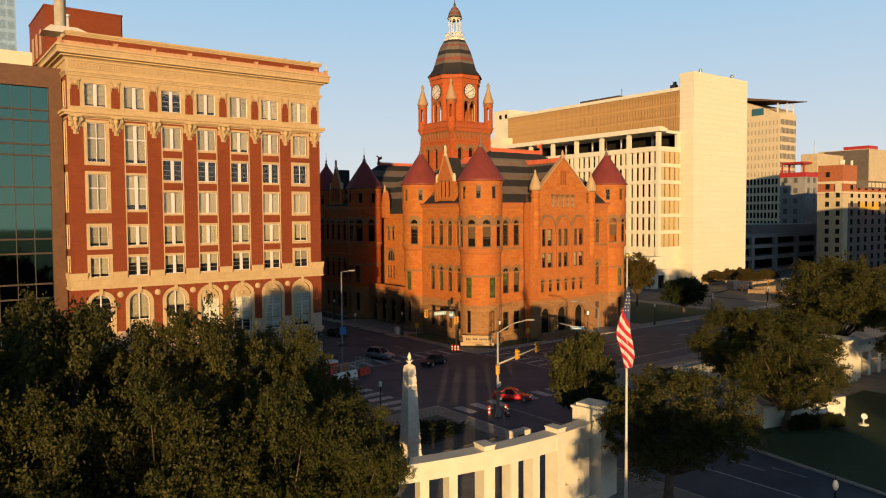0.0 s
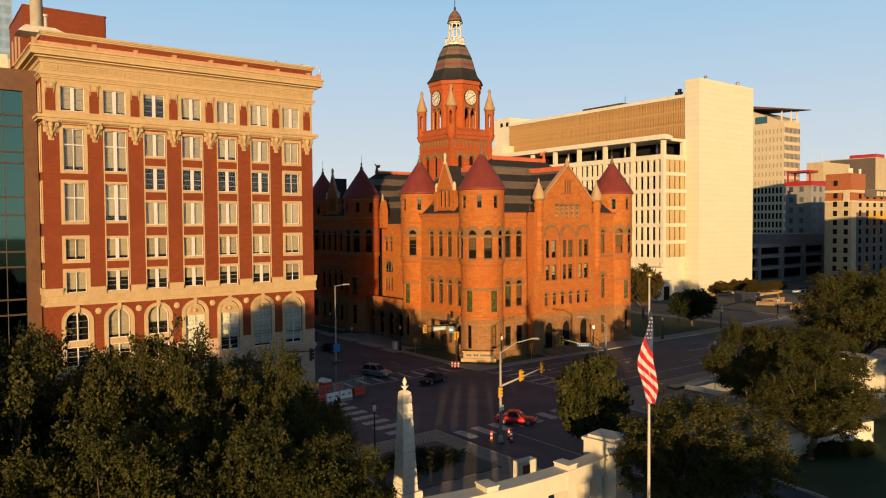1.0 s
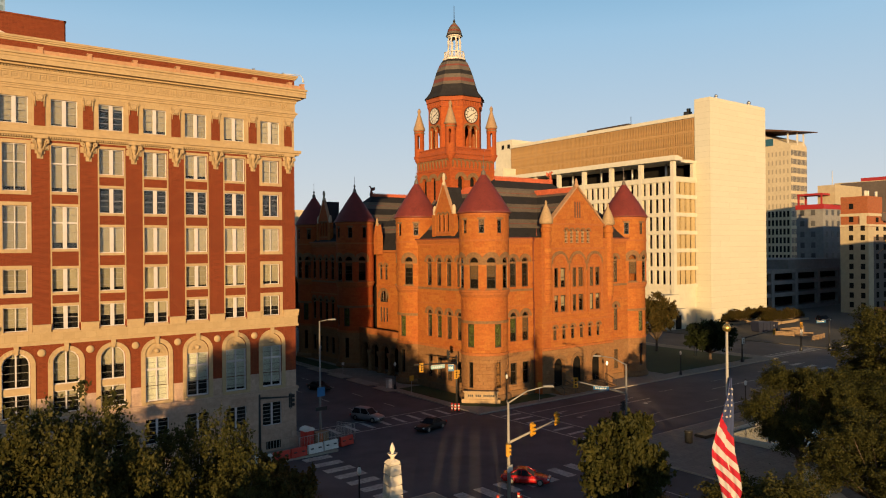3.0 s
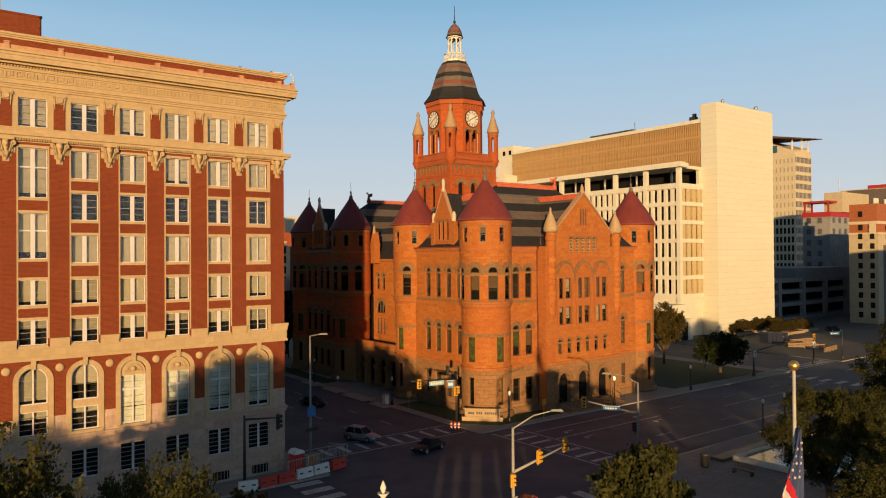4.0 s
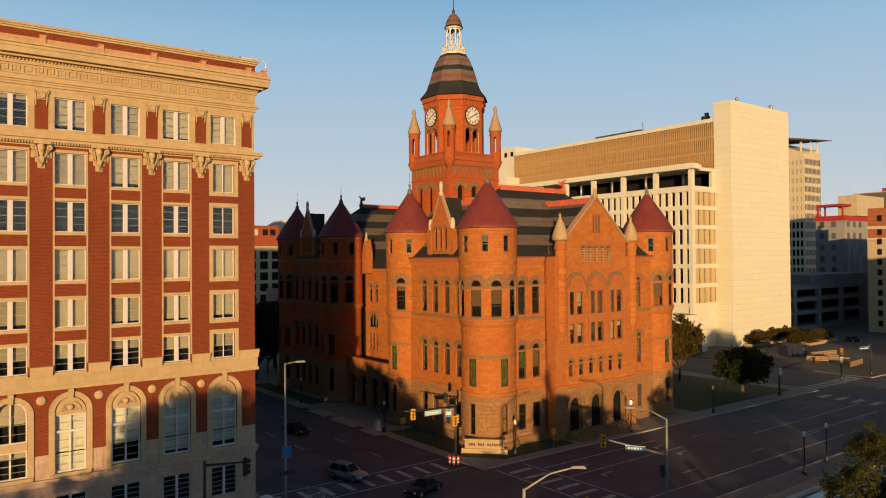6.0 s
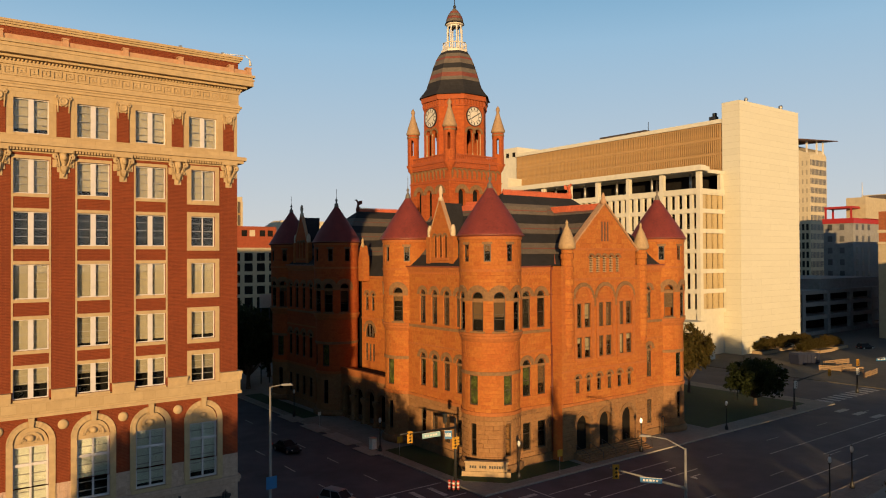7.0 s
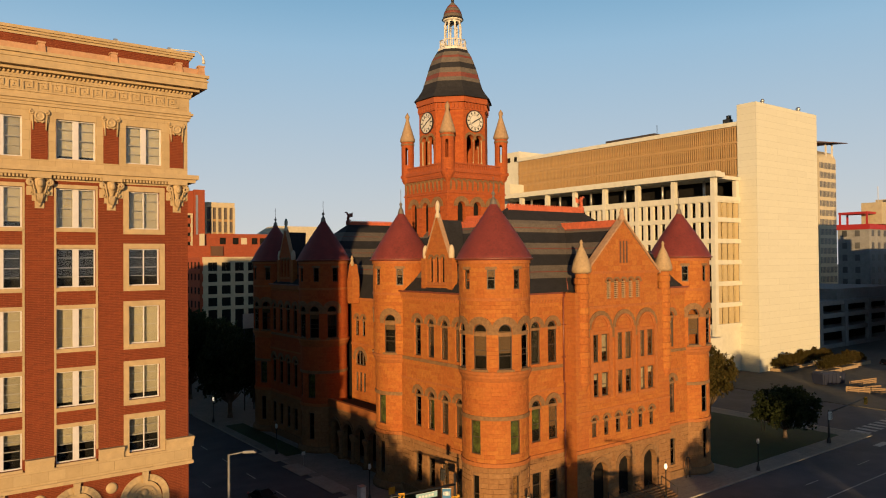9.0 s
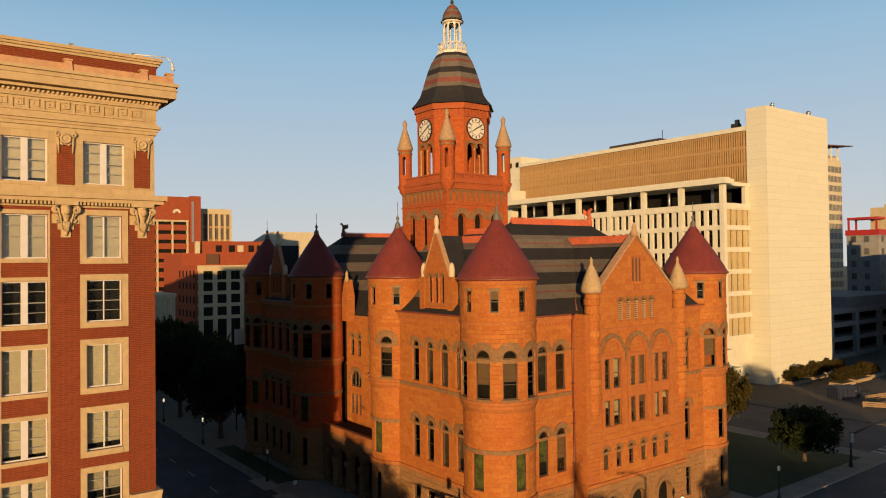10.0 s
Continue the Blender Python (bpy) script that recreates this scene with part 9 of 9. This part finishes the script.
def fence_panel(x, y, turn, label="galvanised wire fence panel at the roadworks"):
    f = thing("fence_panel", (x, y, 0.1), label, "fence panel", "fence panels", turn=turn)
    bm = bmesh.new()
    for a, b in (((-1.2, 0, 0), (-1.2, 0, 1.9)), ((1.2, 0, 0), (1.2, 0, 1.9)), ((-1.2, 0, 1.9), (1.2, 0, 1.9)), ((-1.2, 0, 0.15), (1.2, 0, 0.15))):
        tube(bm, a, b, 0.03, None, 6)
    part("frame", bm, STEEL, f, local=True)
    for k in range(11):
        part("bar", tube(bmesh.new(), (-1.0 + k * 0.2, 0, 0.15), (-1.0 + k * 0.2, 0, 1.9), 0.012, None, 5), STEEL, f, local=True)
    part("foot", box(bmesh.new(), -1.35, -0.35, 0, -1.05, 0.35, 0.08), BLACKMETAL, f, local=True)


for x, y, t in ((-7.0, 29.2, 14), (-9.6, 28.25, 9), (-5.9, 30.6, -60), (-12.1, 27.75, 7)):
    fence_panel(x, y, t)


def portable_toilet(x, y, turn):
    """A moulded cabin with a domed roof."""
    c = thing("portable_toilet", (x, y, 0.15), "red plastic portable toilet with a white domed roof", "portable toilet", turn=turn)
    bm = box(bmesh.new(), -0.58, -0.58, 0.12, 0.58, 0.58, 2.05)
    bmesh.ops.bevel(bm, geom=[e for e in bm.edges if abs(e.verts[0].co.z - e.verts[1].co.z) > 1], offset=0.1, segments=2, affect="EDGES")
    part("cabin", bm, REDPLASTIC, c, local=True)
    part("skid", box(bmesh.new(), -0.6, -0.6, 0.0, 0.6, 0.6, 0.12), BLACKMETAL, c, local=True)
    arc = [(-0.64 * math.cos(math.pi * k / 10), 2.05 + 0.42 * math.sin(math.pi * k / 10)) for k in range(11)]
    bm = solid(bmesh.new(), [(x, -0.64, z) for x, z in arc], [(x, 0.64, z) for x, z in arc])
    part("domed_roof", bm, WHITEPLASTIC, c, "white domed roof", local=True)
    door = part("door", box(bmesh.new(), -0.42, -0.61, 0.2, 0.42, -0.57, 1.95), REDPLASTIC, c, local=True)
    part("latch", box(bmesh.new(), 0.26, -0.64, 1.0, 0.34, -0.605, 1.16), BLACKMETAL, door, local=True)


portable_toilet(-11.5, 29.4, 8)
crate = thing("site_cabinet", (-10.0, 28.95, 0.15), "tan boarded site cabinet with orange strips", "site cabinet")
bm = box(bmesh.new(), -10.75, 28.55, 0.15, -9.25, 29.35, 1.85)
part("body", bm, TIMBER, crate)
for k in range(4):
    part("board", box(bmesh.new(), -10.7 + k * 0.38, 28.51, 0.2, -10.42 + k * 0.38, 28.552, 1.8), (TIMBER, ORANGEPLASTIC)[k == 1], crate)
part("lid", box(bmesh.new(), -10.82, 28.48, 1.85, -9.18, 29.42, 1.93), TIMBER, crate)


def marker_post(x, y):
    p = thing("marker_post", (x, y, 0.1), "red and white striped channel post", "marker post", "marker posts")
    part("base", lathe(bmesh.new(), x, y, [(0.28, 0.0), (0.28, 0.1), (0.14, 0.16)], 12), BLACKMETAL, p)
    for k in range(5):
        part("stripe", lathe(bmesh.new(), x, y, [(0.14, 0.14 + 0.2 * k), (0.14, 0.34 + 0.2 * k)], 12), (REDPLASTIC, WHITEPLASTIC)[k % 2], p)


for x, y in ((-6.9, 2.3), (-5.4, 0.9), (-5.0, 1.7), (13.1, 33.9), (13.5, 33.6), (12.9, 34.4)):
    marker_post(x, y)


# ---- vehicles ----
def car(x, y, turn, paint, label, suv=False, length=4.6):
    """A car that points along +x before the turn: lofted body, glasshouse, wheels and lights."""
    c = thing("car", (x, y, 0.005), label, "car", "cars", turn=turn)
    L, W, H = length / 2, 0.92, 1.68 if suv else 1.42
    belt = 0.98 if suv else 0.86
    stations = [(-L, 0.45, 0.72, 0.78), (-L + 0.15, 0.30, belt - 0.05, 0.86), (-L * 0.55, 0.22, belt, 0.92), (0.0, 0.20, belt, 0.93), (L * 0.42, 0.22, belt - 0.03, 0.92), (L - 0.35, 0.26, belt - 0.18, 0.86), (L, 0.38, 0.62, 0.70)]
    bm = bmesh.new()
    rings = []
    for sx, lo, hi, hw in stations:
        ring = [(-hw, lo), (-hw * 1.0, (lo + hi) / 2), (-hw * 0.95, hi - 0.05), (-hw * 0.82, hi), (hw * 0.82, hi), (hw * 0.95, hi - 0.05), (hw, (lo + hi) / 2), (hw, lo)]
        rings.append([bm.verts.new((sx, yy, zz)) for yy, zz in ring])
    for a, b in zip(rings, rings[1:]):
        for i in range(8):
            f = bm.faces.new((a[i], b[i], b[(i + 1) % 8], a[(i + 1) % 8]))
            f.smooth = i not in (7,)
    bm.faces.new(rings[0])
    bm.faces.new(rings[-1][::-1])
    body = part("body", bm, paint, c, local=True)
    x0, x1 = (-L + 0.2, L * 0.40) if suv else (-L * 0.72, L * 0.36)
    r0, r1 = (-L + 0.55, L * 0.08) if suv else (-L * 0.34, L * 0.02)
    bm = solid(bmesh.new(), [(x0, -0.78, belt - 0.04), (x1, -0.78, belt - 0.06), (x1, 0.78, belt - 0.06), (x0, 0.78, belt - 0.04)], [(r0, -0.62, H - 0.06), (r1, -0.62, H - 0.06), (r1, 0.62, H - 0.06), (r0, 0.62, H - 0.06)])
    part("glasshouse", bm, CARGLASS, c, local=True)
    bm = solid(bmesh.new(), [(r0 - 0.06, -0.65, H - 0.08), (r1 + 0.06, -0.65, H - 0.08), (r1 + 0.06, 0.65, H - 0.08), (r0 - 0.06, 0.65, H - 0.08)], [(r0 + 0.1, -0.52, H), (r1 - 0.1, -0.52, H), (r1 - 0.1, 0.52, H), (r0 + 0.1, 0.52, H)])
    part("roof", bm, paint, c, local=True)
    for s in (-1, 1):
        for a, b in (((x1, s * 0.78, belt - 0.06), (r1, s * 0.62, H - 0.06)), ((x0, s * 0.78, belt - 0.04), (r0, s * 0.62, H - 0.06)), (((x0 + x1) / 2, s * 0.79, belt - 0.04), ((r0 + r1) / 2, s * 0.63, H - 0.06))):
            part("pillar", tube(bmesh.new(), a, b, 0.045, None, 6), paint, c, local=True)
        part("mirror", ball(bmesh.new(), (L * 0.30, s * 0.98, belt + 0.05), 0.11, 5), paint, c, local=True)
        part("headlight", ball(bmesh.new(), (L - 0.16, s * 0.62, 0.60), 0.14, 5, 0.6), WHITEPLASTIC, c, local=True)
        part("tail_light", box(bmesh.new(), -L - 0.01, s * 0.74 - 0.14, 0.62, -L + 0.12, s * 0.74 + 0.12, 0.8), REDPLASTIC, c, local=True)
        for wx in (-L * 0.60, L * 0.62):
            r = 0.36 if suv else 0.33
            bm = lathe(bmesh.new(), 0, 0, [(r - 0.06, -0.11), (r, -0.08), (r, 0.08), (r - 0.06, 0.11)], 20)
            bm.transform(pose(wx, s * 0.84, r, 90))
            wheel = part("wheel", bm, BLACKMETAL, c, local=True)
            bm = lathe(bmesh.new(), 0, 0, [(r * 0.62, -0.12), (r * 0.62, 0.12)], 16)
            bm.transform(pose(wx, s * 0.84, r, 90))
            part("rim", bm, STEEL, wheel, local=True)
    part("grille", box(bmesh.new(), L - 0.05, -0.45, 0.42, L + 0.015, 0.45, 0.58), BLACKMETAL, c, local=True)
    part("plate", box(bmesh.new(), -L - 0.02, -0.26, 0.5, -L + 0.01, 0.26, 0.62), WHITEPLASTIC, c, local=True)
    return c


CARGLASS = plain("dark_car_glass", (0.012, 0.014, 0.018), 0.35, 0.1, 2.0, 0.5, 0, 0.0, 0.0, 0.06)
SILVER = plain("silver_car_paint", (0.22, 0.22, 0.235), 0.35, 0.04, 2.0, 0.5, 0, 0.3)
BLACKPAINT = plain("black_car_paint", (0.012, 0.012, 0.014), 0.4, 0.1, 2.0, 0.5, 0, 0.0, 0.0, 0.12)
REDPAINT = plain("red_car_paint", (0.42, 0.012, 0.012), 0.25, 0.06, 2.0, 0.5, 0, 0.0, 0.0, 0.6)
WHITEPAINT = plain("white_car_paint", (0.6, 0.6, 0.58), 0.3, 0.04, 2.0, 0.5, 0)
car(1.1, 37.2, -70, SILVER, "silver estate car waiting at the junction", True, 4.7)
car(5.8, 60.0, -82, BLACKPAINT, "black saloon car on the shaded street")
car(-0.2, 5.8, -52, REDPAINT, "red sports car turning at the junction")
car(4.7, 28.2, 196, BLACKPAINT, "black saloon car crossing the junction")
car(173.0, 59.6, -20, BLACKPAINT, "dark parked car in the forecourt", True, 4.8)
car(146.0, 20.0, 0, WHITEPAINT, "white car on the far street")
car(10.5, 118.0, 90, BLACKPAINT, "dark parked car on the shaded street")
car(-5.0, 96.0, 90, SILVER, "silver parked car on the shaded street")

# ---- plaza pieces ----
stone_ob = thing("stone_marker", (-11.4, -7.6, 0.15), "white block marker with a square plaque", "marker")
part("block", box(bmesh.new(), -12.6, -8.1, 0.15, -10.6, -7.2, 1.7), CONCRETE, stone_ob)
part("plaque", box(bmesh.new(), -12.3, -8.16, 0.6, -11.5, -8.09, 1.4), BROWNMETAL, stone_ob)
bin_ob = thing("litter_bin", (23.6, 4.2, 0.15), "dark metal litter bin on the plaza", "litter bin")
part("body", lathe(bmesh.new(), 23.6, 4.2, [(0.42, 0.15), (0.45, 0.25), (0.45, 1.35), (0.5, 1.4), (0.42, 1.6)], 16), BLACKMETAL, bin_ob)
bench = thing("bench", (24.2, 0.2, 0.15), "dark slatted metal bench on the plaza", "bench")
for k in range(4):
    part("seat_slat", box(bmesh.new(), 23.95 + k * 0.14, -0.9, 0.58, 24.05 + k * 0.14, 1.3, 0.62), BLACKMETAL, bench)
for k in range(3):
    part("back_slat", box(bmesh.new(), 24.52, -0.9, 0.72 + k * 0.15, 24.56, 1.3, 0.82 + k * 0.15), BLACKMETAL, bench)
for y in (-0.8, 1.15):
    part("leg", box(bmesh.new(), 23.95, y, 0.15, 24.55, y + 0.08, 0.6), BLACKMETAL, bench)
planter = thing("bed_rail", (-17, 5.0, 0.15), "low black hoop rail round the planting bed", "rail")
for k in range(20):
    part("hoop", tube(bmesh.new(), (-22 + k * 0.52, 5.4, 0.2), (-22 + k * 0.52, 5.4, 0.75), 0.02, None, 5), BLACKMETAL, planter)
bed = oak(71, 1.3, 4.0, 0.2, 7000, LEAF_DARK, 0.16, 0.5)
bed.matrix_basis = pose(-16.5, 1.0, 0.2) @ Matrix.Diagonal((1.1, 0.8, 0.4, 1))
tagged(bed, "low dark shrubs in the planting bed", "shrub")


def timber_barrier(x, y, turn):
    b = thing("timber_barrier", (x, y, 0.15), "pale timber barrier in the far forecourt", "barrier", "timber barriers", turn=turn)
    for z in (0.25, 0.6, 0.95):
        part("rail", box(bmesh.new(), -2.2, -0.06, z, 2.2, 0.06, z + 0.26), TIMBER, b, local=True)
    for u in (-2.0, 0, 2.0):
        part("stake", box(bmesh.new(), u - 0.08, 0.06, 0, u + 0.08, 0.2, 1.25), TIMBER, b, local=True)


for x, y, turn in ((126.6, 47.2, -65), (128.6, 43.6, -65), (130.2, 46.0, -20), (134.6, 51.0, -12), (139.0, 50.2, -12), (124.0, 38.6, 8), (128.2, 39.0, 8)):
    timber_barrier(x, y, turn)
PLANTERWALL = plain("tan_planter_stone", (0.30, 0.21, 0.12), 0.85, 0.2, 2.0, 0.4)
for x, y, w, d in ((140.5, 73.2, 7.5, 3.0), (149.5, 73.6, 9.0, 2.6), (146.0, 65.2, 6.5, 3.2), (154.0, 65.8, 8.0, 3.4), (163.5, 66.5, 8.0, 3.2)):
    t = thing("planter", (x + w / 2, y - d / 2, 0.15), "low tan stone planter in the forecourt", "planter", "forecourt planters")
    ring = [(x, y - d), (x + w, y - d), (x + w, y), (x, y)]
    bm = solid(bmesh.new(), [(a, b, 0.15) for a, b in ring], [(a + 0.08 * (1 if a == x else -1), b + 0.08 * (1 if b < y else -1), 0.85) for a, b in ring])
    part("wall", bm, PLANTERWALL, t)
    part("soil", box(bmesh.new(), x + 0.35, y - d + 0.35, 0.6, x + w - 0.35, y - 0.35, 0.88), EARTH, t)
NAVYSTEEL = plain("navy_skip_steel", (0.018, 0.022, 0.045), 0.6, 0.2, 3.0, 0.5, 0.006)
for x, y, turn, label in ((133.0, 56.0, -14, "dark navy steel skip in the forecourt"),):
    t = thing("skip", (x, y, 0.15), label, "skip", turn=turn)
    t.matrix_basis = t.matrix_basis @ Matrix.Diagonal((1.2, 1.15, 1.15, 1))
    part("body", solid(bmesh.new(), [(-2.6, -1.1, 0.1), (2.6, -1.1, 0.1), (2.6, 1.1, 0.1), (-2.6, 1.1, 0.1)], [(-2.9, -1.2, 2.1), (2.9, -1.2, 2.1), (2.9, 1.2, 2.1), (-2.9, 1.2, 2.1)]), NAVYSTEEL, t, local=True)
    part("rim", ring_body(bmesh.new(), [(-3.0, -1.3), (3.0, -1.3), (3.0, 1.3), (-3.0, 1.3)], [(-2.75, -1.05), (2.75, -1.05), (2.75, 1.05), (-2.75, 1.05)], -2.28, -2.1), NAVYSTEEL, t, local=True).data.transform(pose(0, 0, 0, 90))
    for k in range(6):
        part("rib", box(bmesh.new(), -2.5 + k, -1.27, 0.2, -2.38 + k, -1.1, 2.1), NAVYSTEEL, t, local=True)
    part("lid", solid(bmesh.new(), [(-2.8, -1.2, 2.1), (0.2, -1.2, 2.1), (0.2, 1.2, 2.1), (-2.8, 1.2, 2.1)], [(-2.7, -1.0, 2.45), (0.1, -1.0, 2.35), (0.1, 1.0, 2.35), (-2.7, 1.0, 2.45)]), NAVYSTEEL, t, local=True)
    part("label_plate", box(bmesh.new(), 1.3, -1.3, 1.2, 1.65, -1.27, 1.5), STEEL, t, local=True)

# small white floodlight on the plaza lawn
flood = thing("floodlight", (20.4, -24.5, 0.18), "small white floodlight on a short post on the lawn", "floodlight")
part("base", lathe(bmesh.new(), 20.4, -24.5, [(0.5, 0.18), (0.5, 0.3), (0.1, 0.34), (0.07, 1.0)], 12), CONCRETE, flood)
part("lamp_head", tube(bmesh.new(), (20.5, -24.4, 0.9), (20.25, -24.65, 1.15), 0.2, 0.3, 14), WHITEPLASTIC, flood)
post_lamp(-9.7, -35.4, 4.3, False, "black post lamp with a pale globe")
mark(0.42, -25.0, 0.55, -21.5)
mark(-2.9, -30.0, -2.8, -22.5)
